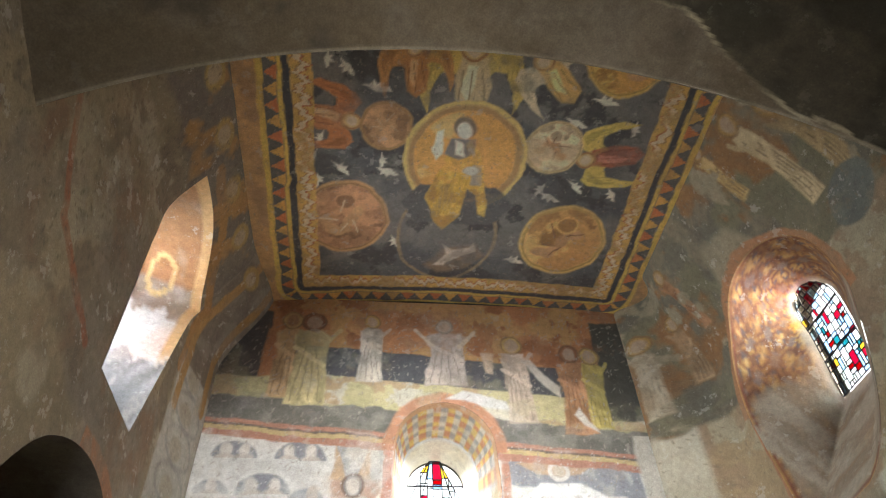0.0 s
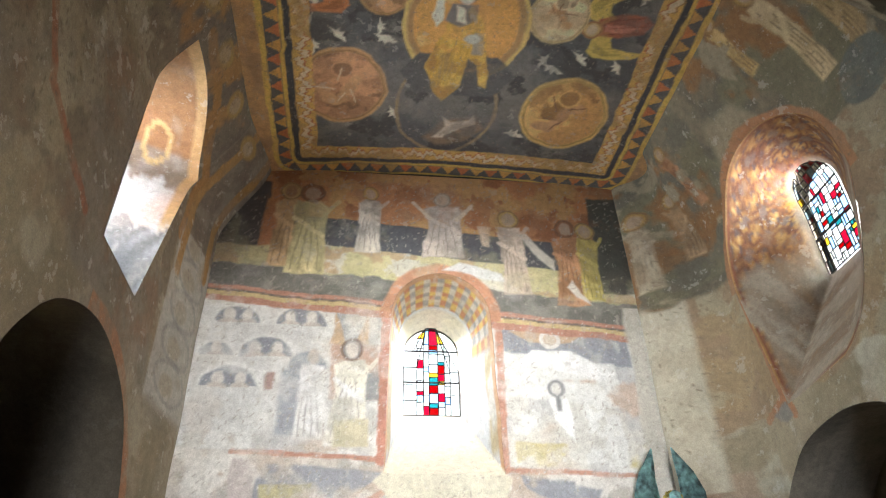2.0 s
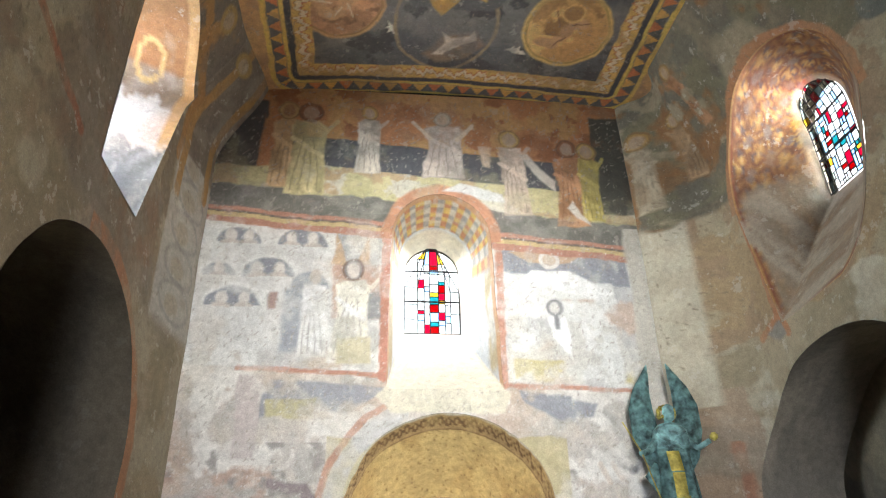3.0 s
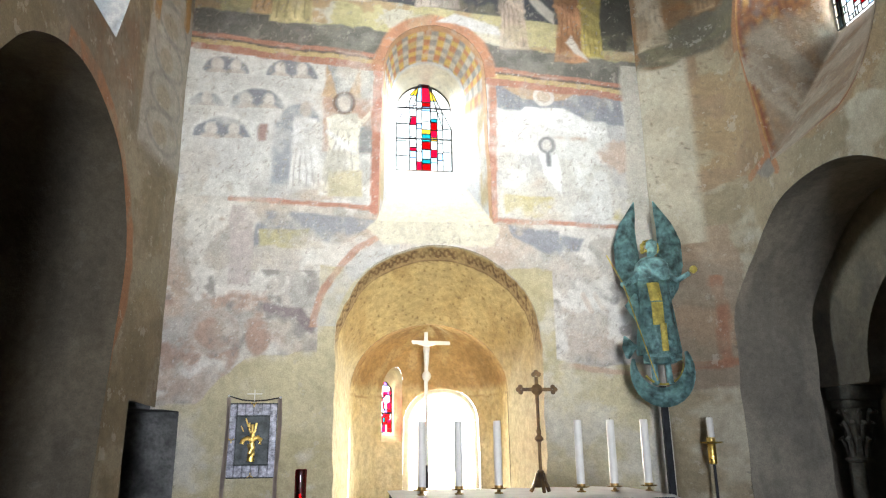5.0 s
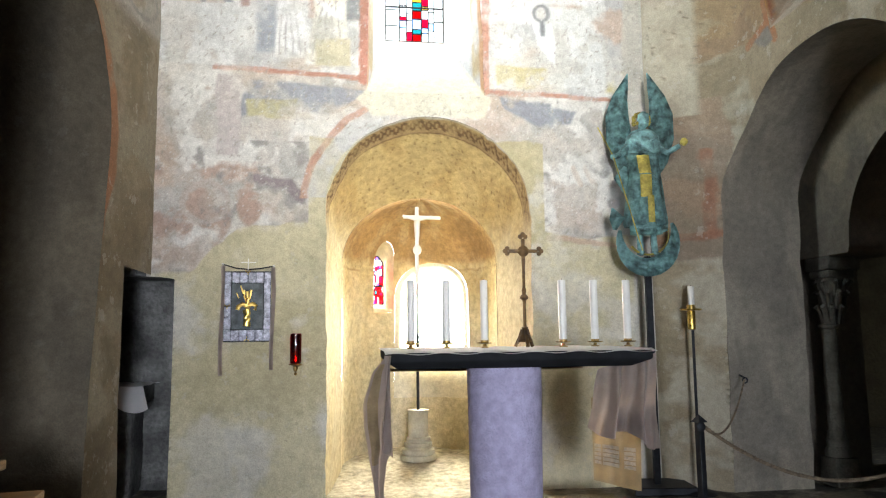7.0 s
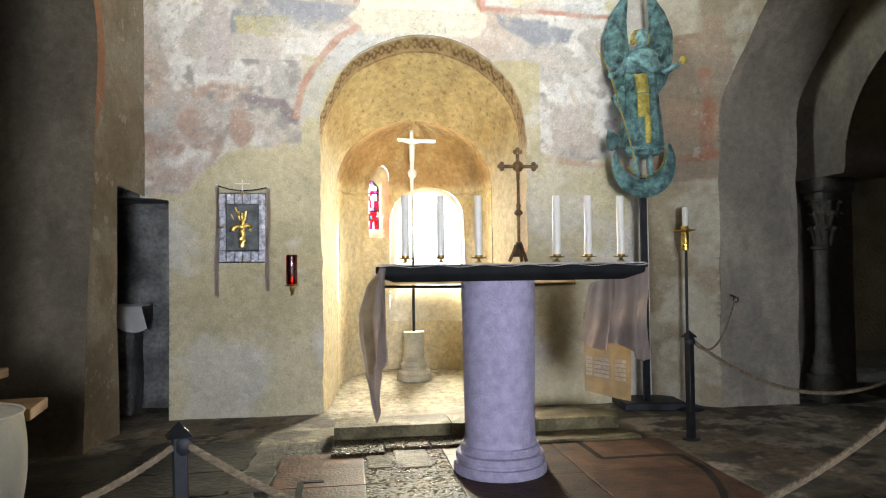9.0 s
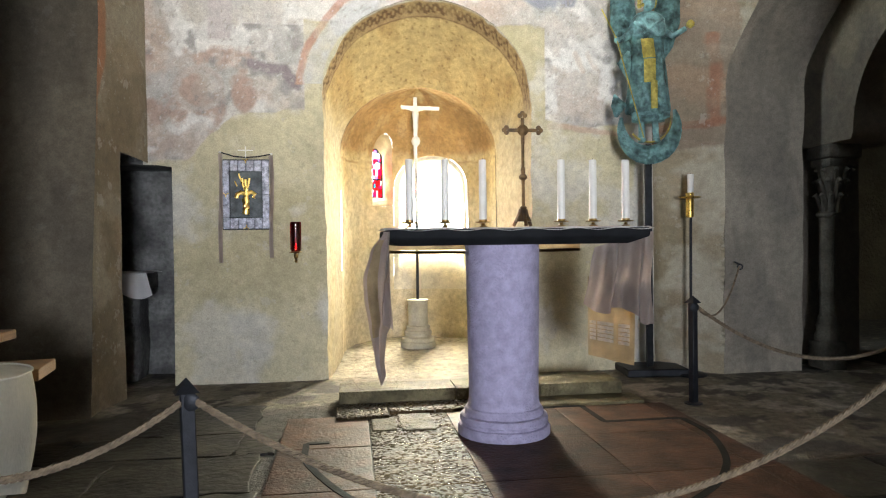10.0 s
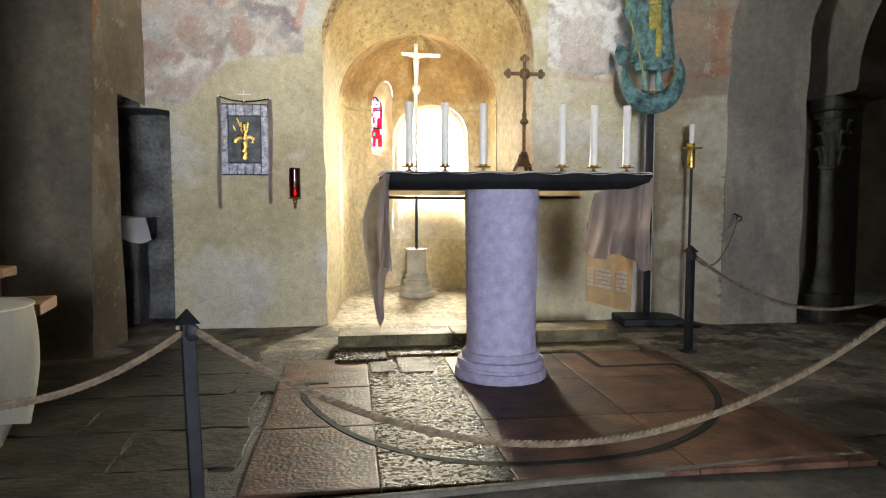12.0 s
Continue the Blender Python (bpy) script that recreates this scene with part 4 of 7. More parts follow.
    b.lay(b.disc(0.92, 3.34, 0.47, 0.51), (0.34, 0.24, 0.10), 0.1)
    b.lay(b.ring(0.92, 3.34, 0.47, 0.51, 0.025), (0.46, 0.33, 0.12), 0.1)
    b.lay(b.ring(0.92, 3.34, 0.43, 0.47, 0.04), (0.27, 0.16, 0.07), 0.2)
    b.lay(b.disc(0.92, 3.34, 0.385, 0.43), (0.47, 0.23, 0.07), 0.1)
    b.patch((0.48, 0.30, 0.12), 4, 0.52, 47, 0.08, 0.1, b.disc(0.92, 3.34, 0.37, 0.42))
    b.lay(b.shape([(0.46, 3.78), (0.60, 3.60), (1.20, 3.60), (1.38, 3.78), (1.2, 4.0), (0.6, 4.0)]), (0.075, 0.072, 0.07), 0.1)
    robe = b.shape([(0.80, 3.23), (0.93, 3.17), (1.02, 3.27), (1.08, 3.42), (1.10, 3.60), (1.15, 3.73), (1.15, 3.91), (1.08, 3.89), (1.06, 3.69), (0.97, 3.63), (0.94, 3.92), (0.82, 4.08), (0.72, 3.94), (0.66, 3.74), (0.71, 3.53), (0.77, 3.40)])
    b.lay(robe, (0.40, 0.25, 0.055), 0.35)
    b.patch((0.46, 0.31, 0.08), 6, 0.54, 91, 0.08, 0.2, robe)
    b.patch((0.27, 0.155, 0.045), 7, 0.58, 92, 0.08, 0.2, robe)
    b.lay(b.box(0.99, 1.07, 3.40, 3.60), (0.22, 0.19, 0.15), 0.4)
    b.lay(b.shape([(0.80, 3.16), (0.98, 3.16), (0.98, 3.28), (0.88, 3.36), (0.76, 3.30)]), (0.13, 0.12, 0.11), 0.2)
    b.lay(b.disc(0.895, 3.06, 0.085, 0.10), (0.14, 0.11, 0.08), 0.1)
    b.lay(b.disc(0.895, 3.09, 0.055, 0.075), (0.52, 0.45, 0.36), 0.0)
    b.lay(b.shape([(0.70, 3.10), (0.745, 3.08), (0.75, 3.30), (0.70, 3.36), (0.67, 3.26)]), (0.52, 0.45, 0.36), 0.0)
    b.lay(b.shape([(0.83, 3.18), (0.88, 3.20), (0.92, 3.32), (0.84, 3.30)]), (0.52, 0.44, 0.34), 0.0)
    for k in range(5):
        b.lay(b.line(0.74 + 0.06 * k, 3.50, 0.76 + 0.03 * k, 3.90, 0.012), (0.36, 0.22, 0.04), 0.3)
    b.lay(b.disc(0.98, 3.46, 0.06, 0.04), (0.30, 0.30, 0.27), 0.1)
    b.lay(b.shape([(0.70, 4.50), (0.84, 4.30), (1.12, 4.22), (1.20, 4.36), (1.06, 4.52), (0.82, 4.58)], 0.03), (0.17, 0.12, 0.08), 0.4)
    b.lay(b.shape([(0.78, 4.50), (0.88, 4.36), (0.84, 4.24), (0.92, 4.31), (1.06, 4.27), (1.10, 4.20), (1.12, 4.31), (1.02, 4.37), (0.94, 4.42), (0.86, 4.50)]), (0.40, 0.34, 0.27), 0.4)
    # borders, set in from the edge with rounded corners
    hx, hy, rad = 1.59, 1.70, 0.24
    qx, qy = np.abs(b.u - 1.03) - (hx - rad), np.abs(b.v - 3.31) - (hy - rad)
    d = rad - (np.hypot(np.maximum(qx, 0), np.maximum(qy, 0)) + np.minimum(np.maximum(qx, qy), 0))
    side = np.where(qx > qy, b.v0, b.u0)
    def belt(a, c):
        return smooth(a - 0.006, a + 0.006, d) * (1 - smooth(c - 0.006, c + 0.006, d))
    b.lay(1 - smooth(0, 0.01, d), (0.34, 0.20, 0.09), 0.2)
    b.lay(belt(0.0, 0.045), (0.46, 0.31, 0.08), 0.15)
    b.lay(belt(0.045, 0.145), (0.085, 0.08, 0.075), 0.1)
    tri = np.abs(((side / 0.13) % 1.0) - 0.5) * 2
    b.lay(belt(0.05, 0.14) * (tri * 0.10 < (d - 0.045)), (0.42, 0.24, 0.07), 0.2)
    b.lay(belt(0.05, 0.14) * (tri * 0.10 < (d - 0.045)) * (((side / 0.26) % 1.0) < 0.5), (0.36, 0.12, 0.05), 0.2)
    b.lay(belt(0.145, 0.19), (0.46, 0.31, 0.08), 0.2)
    b.lay(belt(0.175, 0.225), (0.045, 0.045, 0.048), 0.05)
    b.lay(belt(0.225, 0.37), (0.40, 0.25, 0.08), 0.2)
    run = side + 0.13 * (fbm(u, v, 3.5, 93) - 0.5)
    wave = 0.295 + 0.026 * np.sin(run * 2 * math.pi / 0.15) + 0.016 * np.sin(run * 2 * math.pi / 0.057)
    b.lay((1 - smooth(0.018, 0.028, np.abs(d - wave))) * 0.85, (0.44, 0.36, 0.25), 0.55)
    b.lay((1 - smooth(0.004, 0.010, np.abs(d - wave - 0.032))), (0.28, 0.10, 0.05), 0.4)
    b.lay((1 - smooth(0.003, 0.008, np.abs(d - wave + 0.030))), (0.24, 0.13, 0.06), 0.4)
    b.pecks(0.05, 0.3, 0.016, 0.005, (0.16, 0.13, 0.10), 58, 0.6)
    b.rgb = np.minimum(b.rgb * 1.75 + 0.006, 0.74)
    return b.rgb


ceiling = tagged(skin("ceiling", ceiling_place, -0.86, 2.76, 1.80, 4.985, 0.0105, [], paint_ceiling, FRESCO, flip=True), "painted vault with medallions on dark blue inside ochre borders", "ceiling", kind="structure")

def paint_apse(u, v):
    b = Brush(u, v, (0.56, 0.44, 0.22), 51)
    b.patch((0.47, 0.33, 0.14), 2.0, 0.52, 52, 0.1)
    b.patch((0.62, 0.52, 0.31), 1.6, 0.55, 53, 0.1)
    # brightness of the lower wall is painted in
    b.lay(1 - smooth(1.0, 1.5, v), (0.62, 0.54, 0.36), 0.2)
    # dark ochre patches put the shadow of the half dome into the colour
    b.patch((0.36, 0.22, 0.08), 1.5, 0.47, 58, 0.10, 0.2, smooth(1.62, 1.72, v))
    b.patch((0.30, 0.18, 0.065), 4.0, 0.54, 59, 0.05, 0.2, smooth(1.62, 1.72, v))
    b.pecks(0.045, 0.5, 0.016, 0.006, (0.26, 0.16, 0.06), 54, 0.7, smooth(1.2, 1.7, v))
    b.lay(1 - smooth(0.004, 0.012, np.abs(b.v - 1.60)), (0.36, 0.25, 0.12), 0.5)
    return b.rgb


def paint_apse_arch(s, t, p):
    b = Brush(s * 5.2, t * 0.62, (0.52, 0.39, 0.17), 55)
    b.patch((0.42, 0.29, 0.11), 2.2, 0.52, 56, 0.1)
    head = smooth(1.7, 2.0, p[:, 1])
    b.pecks(0.045, 0.55, 0.016, 0.006, (0.24, 0.15, 0.05), 57, 0.75, head)
    lip = (1 - smooth(0.17, 0.185, t)) * head
    b.lay(lip, (0.33, 0.225, 0.10), 0.2)
    vine = 0.09 + 0.045 * np.sin(s * 2 * math.pi * 34)
    b.lay(lip * (1 - smooth(0.010, 0.020, np.abs(t - vine))), (0.13, 0.075, 0.03), 0.3)
    curl = np.hypot(((s * 68) % 1.0 - 0.5) * 0.13, t - 0.09)
    b.lay(lip * (1 - smooth(0.006, 0.012, np.abs(curl - 0.035))), (0.16, 0.09, 0.035), 0.35)
    b.lay(head * (1 - smooth(0.006, 0.012, np.abs(t - 0.18))), (0.20, 0.12, 0.05), 0.3)
    # thin pale line paints the lit front edge of the arch
    b.lay(head * (1 - smooth(0.016, 0.026, t)), (0.50, 0.46, 0.38), 0.3)
    b.lay(1 - head, (0.46, 0.39, 0.25), 0.2)
    return b.rgb


# niches, arches and their reveals
def paint_window_head(s, t, p):
    b = Brush(p[:, 0] + t, p[:, 1] + t, (0.50, 0.53, 0.55), 15)
    b.patch((0.44, 0.42, 0.38), 3.0, 0.55, 16, 0.08)
    # plain lime plaster on the sloping sill and beside the glass
    b.lay((s < 0.146) * 1.0, (0.60, 0.55, 0.43), 0.0)
    b.lay(smooth(0.60, 0.66, t) * smooth(3.9, 4.0, p[:, 1]), (0.56, 0.52, 0.40), 0.1)
    head = smooth(3.70, 3.85, p[:, 1]) * (1 - smooth(0.56, 0.60, t))
    side = smooth(2.9, 3.0, p[:, 1]) * (1 - smooth(0.22, 0.30, t)) * (s > 0.146)
    b.lay(side, (0.40, 0.33, 0.20), 0.4)
    b.lay(head, (0.27, 0.26, 0.24), 0.1)
    tile = (np.floor(s * 46) + 2 * np.floor(t * 13)) % 4
    b.lay(head * (tile == 1), (0.52, 0.36, 0.11), 0.2)
    b.lay(head * (tile == 2), (0.46, 0.42, 0.34), 0.2)
    b.lay(head * (tile == 3), (0.42, 0.20, 0.10), 0.2)
    b.lay((t < 0.07) * (s > 0.146), (0.46, 0.27, 0.15), 0.1)
    return b.rgb


def paint_south_niche(s, t, p):
    b = Brush(p[:, 0] + t, p[:, 1] + t, (0.30, 0.15, 0.045), 16)
    b.patch((0.22, 0.10, 0.04), 5.0, 0.50, 17, 0.06)
    b.patch((0.36, 0.20, 0.06), 6.0, 0.57, 18, 0.05)
    along, deep = s * 17, t * 4.0
    cu, cv = (along % 1.0) - 0.5, (deep % 1.0) - 0.5
    ring, turn = np.hypot(cu, cv), np.arctan2(cv, cu)
    b.lay(1 - smooth(0.05, 0.10, np.abs(ring - 0.40)), (0.13, 0.05, 0.025), 0.3)
    b.lay((1 - smooth(0.04, 0.09, np.abs(ring - 0.10 - 0.03 * turn))) * (ring < 0.34), (0.44, 0.27, 0.10), 0.3)
    b.lay((ring < 0.36) * (np.sin(turn * 3 + np.floor(along)) > 0.55) * (ring > 0.14), (0.11, 0.075, 0.07), 0.3)
    b.lay((ring > 0.46) * (np.abs(cu) + np.abs(cv) > 0.72), (0.16, 0.11, 0.09), 0.3)
    b.lay(1 - smooth(0.05, 0.07, t), (0.40, 0.23, 0.08), 0.2)
    b.lay(smooth(0.02, 0.03, t) * (1 - smooth(0.035, 0.045, t)), (0.18, 0.06, 0.03), 0.2)
    # plain plaster on the sill and the lower sides
    sill = 1 - smooth(3.95, 4.10, p[:, 1] - 0.25 * t + 0.12 * (fbm(s * 30, t * 3, 1.0, 19) - 0.5))
    b.lay(sill * smooth(0.06, 0.08, t), (0.25, 0.195, 0.135), 0.2)
    b.patch((0.33, 0.28, 0.21), 4.0, 0.54, 20, 0.06, 0.1, sill)
    # paler next to the glass: daylight glow put into the colour
    b.lay(smooth(0.82, 0.94, t), (0.44, 0.38, 0.31), 0.1)
    return b.rgb


def paint_north_niche(s, t, p):
    b = Brush(p[:, 0] + t, p[:, 1] + t, (0.50, 0.48, 0.46), 17)
    b.patch((0.48, 0.36, 0.30), 2.0, 0.58, 18, 0.08)
    top = smooth(4.56, 4.59, p[:, 1] - 0.22 * t + 0.05 * np.sin(t * 19) + 0.03 * np.sin(t * 47))
    b.lay(top, (0.22, 0.165, 0.12), 0.2)
    b.patch((0.30, 0.21, 0.13), 7.0, 0.55, 20, 0.05, 0.1, top)
    b.lay(smooth(4.80, 4.83, p[:, 1] - 0.12 * t), (0.27, 0.13, 0.05), 0.2)
    b.lay(b.ring(4.45, 5.25, 0.16, 0.16, 0.04), (0.50, 0.34, 0.14), 0.1)
    b.lay((t < 0.10) * smooth(4.0, 4.2, p[:, 1]), (0.46, 0.27, 0.11), 0.1)
    low = 1 - smooth(4.10, 4.13, p[:, 1] + 0.05 * np.sin(t * 12) + 0.03 * np.sin(t * 31) - 0.10 * t)
    b.lay(low, (0.16, 0.145, 0.135), 0.2)
    b.patch((0.27, 0.24, 0.21), 6.0, 0.55, 19, 0.05, 0.1, low)
    return b.rgb


reveal("window_reveal", east_place, EWIN_F, EWIN_B, 0.60, 30, paint_window_head, FRESCO, wall_east)
reveal("apse_arch", east_place, APSE_F, APSE_B, 0.62, 84, paint_apse_arch, CONCH, wall_east)
reveal("window_reveal", north_place, NWIN_F, NWIN_B, 0.85, 30, paint_north_niche, FRESCO, wall_north, flip=True)
# jamb coloured darker than its wall, for the gloom inside the arch
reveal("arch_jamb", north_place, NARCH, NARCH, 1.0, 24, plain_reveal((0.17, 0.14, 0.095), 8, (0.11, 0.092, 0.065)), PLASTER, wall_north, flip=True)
reveal("window_reveal", south_place, SWIN_F, SWIN_B, 0.62, 30, paint_south_niche, FRESCO, wall_south)
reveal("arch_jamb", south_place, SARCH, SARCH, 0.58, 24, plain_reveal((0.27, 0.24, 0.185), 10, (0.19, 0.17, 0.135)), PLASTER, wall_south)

# outer faces: the walls' thickness
skin("outer_face", lambda u, v, d: (u, EAST + 0.64 + d, v), -2.4, 4.2, -0.05, 5.9, 0.06, [APSE_B, EWIN_B], None, SHADE, wall_east, flip=True)
skin("outer_face", lambda u, v, d: (-1.96 - d, u, v), 1.0, 5.62, 2.95, 5.9, 0.06, [NWIN_B], None, SHADE, wall_north)
skin("outer_face", lambda u, v, d: (3.70 + d, u, v), 1.0, 5.62, 2.75, 5.9, 0.06, [SWIN_B], None, SHADE, wall_south, flip=True)
part("outer_face", box(-2.2, 4.2, 0.9, 5.7, 5.62, 5.9, 0), SHADE, ceiling)

# the apse
AX, AY, AR = 0.90, EAST + 0.62, 0.61


def apse_place(u, v, d):
    """u: angle from the left jamb round to the right one; v: height on the wall, then up the half dome."""
    up = np.clip(v - 1.62, 0, None) / 0.88 * (math.pi / 2)
    r = (AR + d) * np.cos(np.minimum(up, math.pi / 2))
    z = np.where(v < 1.62, v, 1.62 + 0.51 * np.sin(up))
    return AX - r * np.cos(u), AY + r * np.sin(u) * 1.02, z


AWIN_L = arch_outline(1.115, 0.16, 0.16, 1.24, 1.72, 1.88, 12, side=6, base=6)
AWIN_LB = arch_outline(1.10, 0.115, 0.115, 1.32, 1.64, 1.75, 12, side=6, base=6)
# splay made wider than the opening needs, to shape a glow round it
AWIN_C = arch_outline(1.84, 0.54, 0.56, 0.52, 1.38, 1.68, 24, side=14, base=12)
AWIN_CB = arch_outline(1.83, 0.24, 0.26, 0.98, 1.40, 1.56, 24, side=14, base=12)
apse_wall = tagged(skin("apse_wall", apse_place, 0.0, math.pi, -0.05, 2.50, 0.014, [AWIN_L, AWIN_C], paint_apse, CONCH, uneven=0.02, flip=True), "rounded apse of rough ochre masonry", "wall", kind="structure")
reveal("window_reveal", apse_place, AWIN_L, AWIN_LB, 0.16, 8, plain_reveal((0.55, 0.45, 0.25), 12), PLASTER, apse_wall, flip=True)
# whitish paint and soft roll-in imitate the glare of this window
reveal("window_reveal", apse_place, AWIN_C, AWIN_CB, 0.40, 26, plain_reveal((0.70, 0.64, 0.50), 13), PLASTER, apse_wall, flip=True, curve=0.42)

# the near arch through which the camera looks, and the nave behind it
NEAR = [(-1.40, -0.05), (-1.40, 2.0), (-1.40, 3.10)] + [(0.75 + 2.72 * math.sin(a), 1.67 + 2.72 * math.cos(a)) for a in [radians(-52 + 109.3 * i / 150) for i in range(151)]] + [(3.04, 1.6), (3.04, -0.05)]
NEAR_B = [(x, z + (0.16 * noise.noise((x * 1.3, 3, 0)) + 0.10 * noise.noise((x * 4, 9, 0)) + 0.16) * (1 if z > 2.5 else 0)) for x, z in NEAR]
wall_west = tagged(skin("wall_west", lambda u, v, d: (u, 1.86 - d, v), -4.0, 6.0, -0.05, 5.6, 0.05, [NEAR], plain((0.30, 0.26, 0.2), 61, GREY), PLASTER, flip=True), "wide plastered arch between nave and sanctuary", "wall", kind="structure")
def paint_soffit(s, t, p):
    x, y = p[:, 0], t * 0.6
    # shade under the arch is put into these dark browns
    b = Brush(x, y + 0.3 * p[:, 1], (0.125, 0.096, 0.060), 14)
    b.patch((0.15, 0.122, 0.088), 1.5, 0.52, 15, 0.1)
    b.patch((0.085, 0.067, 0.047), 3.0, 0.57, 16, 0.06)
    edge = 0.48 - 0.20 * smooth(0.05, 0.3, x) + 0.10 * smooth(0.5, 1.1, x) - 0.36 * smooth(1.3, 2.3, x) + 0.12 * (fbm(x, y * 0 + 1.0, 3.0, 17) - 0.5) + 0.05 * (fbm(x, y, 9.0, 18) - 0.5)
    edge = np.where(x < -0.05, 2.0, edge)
    # coat lost beyond the broken edge, darkened further for the shade there
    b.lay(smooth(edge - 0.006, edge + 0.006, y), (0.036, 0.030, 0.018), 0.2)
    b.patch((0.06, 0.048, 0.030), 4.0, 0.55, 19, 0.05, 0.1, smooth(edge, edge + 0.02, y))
    b.lay(1 - smooth(0.005, 0.012, np.abs(y - edge)), (0.34, 0.29, 0.20), 0.5)
    b.lay(1 - smooth(0.008, 0.02, y), (0.26, 0.22, 0.16), 0.3)
    return b.rgb


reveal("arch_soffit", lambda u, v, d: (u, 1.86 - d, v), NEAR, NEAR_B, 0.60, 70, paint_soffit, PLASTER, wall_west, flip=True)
# nave side of the same wall, its dimness put into a darker plaster
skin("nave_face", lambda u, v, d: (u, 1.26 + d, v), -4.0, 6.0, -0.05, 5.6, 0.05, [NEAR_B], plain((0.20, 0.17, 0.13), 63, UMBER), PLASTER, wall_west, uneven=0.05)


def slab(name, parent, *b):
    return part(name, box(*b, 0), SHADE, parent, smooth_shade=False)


nave = tagged(slab("nave_wall", None, -4.2, -4.0, -4.6, 1.5, -0.1, 5.6), "rough shaded masonry wall of the nave", "wall", kind="structure")
slab("south_side", nave, 6.0, 6.2, -4.6, 1.5, -0.1, 5.6)
slab("west_side", nave, -4.2, 0.0, -4.8, -4.6, -0.1, 5.6)
# top of the opening added to let the west fill lamp through
slab("fill_opening_lintel", nave, 0.0, 1.2, -4.8, -4.6, 4.15, 5.6)
slab("west_side", nave, 1.2, 6.2, -4.8, -4.6, -0.1, 5.6)
slab("door_lintel", nave, 0.0, 1.2, -4.8, -4.6, 2.5, 2.85)
slab("nave_vault", nave, -4.2, 6.2, -4.8, 1.9, 5.6, 5.8)
aisle_n = tagged(slab("wall_aisle_north", None, -4.2, -4.0, 1.5, 6.4, -0.1, 3.3), "shaded outer wall of the north aisle", "wall", kind="structure")
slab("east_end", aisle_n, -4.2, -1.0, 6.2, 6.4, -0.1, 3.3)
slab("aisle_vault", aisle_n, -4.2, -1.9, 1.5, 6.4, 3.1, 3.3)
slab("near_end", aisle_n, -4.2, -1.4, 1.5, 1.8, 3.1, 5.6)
aisle_s = tagged(slab("wall_aisle_south", None, 6.6, 6.8, 1.5, 7.4, -0.1, 3.3), "shaded outer wall of the south aisle", "wall", kind="structure")
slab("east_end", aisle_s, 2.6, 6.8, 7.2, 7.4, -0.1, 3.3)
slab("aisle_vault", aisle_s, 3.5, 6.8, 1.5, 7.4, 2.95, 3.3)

# inner arch of the south aisle, behind the corner column
INNER = [(4.95, -0.05), (2.40, -0.05), (2.40, 1.58), (2.62, 1.62)] + [(3.50 - 0.88 * math.cos(radians(a)), 1.62 + 0.80 * math.sin(radians(a))) for a in range(4, 180, 4)] + [(4.38, 1.62), (4.40, 1.575), (4.95, 1.575)]
# plaster tones lowered to hold the shade of the aisle
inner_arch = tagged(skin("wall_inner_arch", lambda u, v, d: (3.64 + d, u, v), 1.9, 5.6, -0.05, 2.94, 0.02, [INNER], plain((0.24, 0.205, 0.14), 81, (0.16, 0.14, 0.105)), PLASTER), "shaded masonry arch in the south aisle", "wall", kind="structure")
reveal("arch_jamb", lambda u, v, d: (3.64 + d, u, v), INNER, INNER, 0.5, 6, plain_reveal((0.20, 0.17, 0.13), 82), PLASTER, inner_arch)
# recess in the corner beside the apse
recess = tagged(part("wall_recess", box(-2.0, -0.80, 5.42, 5.60, -0.05, 1.9, 0.01, 1, 8, 0.03), DARKSTONE), "recess lined with dark grey schist blocks", "wall", kind="structure")
part("side_stone", box(-0.80, -0.70, 5.02, 5.5, -0.05, 1.5, 0.012, 1, 6, 0.012, 3), DARKSTONE, recess)
part("lintel_stone", box(-2.0, -0.72, 5.02, 5.5, 1.46, 1.75, 0.012, 1, 6, 0.012, 5), DARKSTONE, recess)
part("lintel_stone", box(-2.0, -1.08, 4.45, 5.02, 1.50, 1.75, 0.012, 1, 6, 0.012, 6), DARKSTONE, recess)
part("back_stone", box(-2.1, -1.95, 4.45, 5.5, -0.05, 1.9, 0.012), DARKSTONE, recess)
part("side_stone", box(-1.95, -1.10, 4.46, 4.58, -0.05, 1.9, 0.012), DARKSTONE, recess)


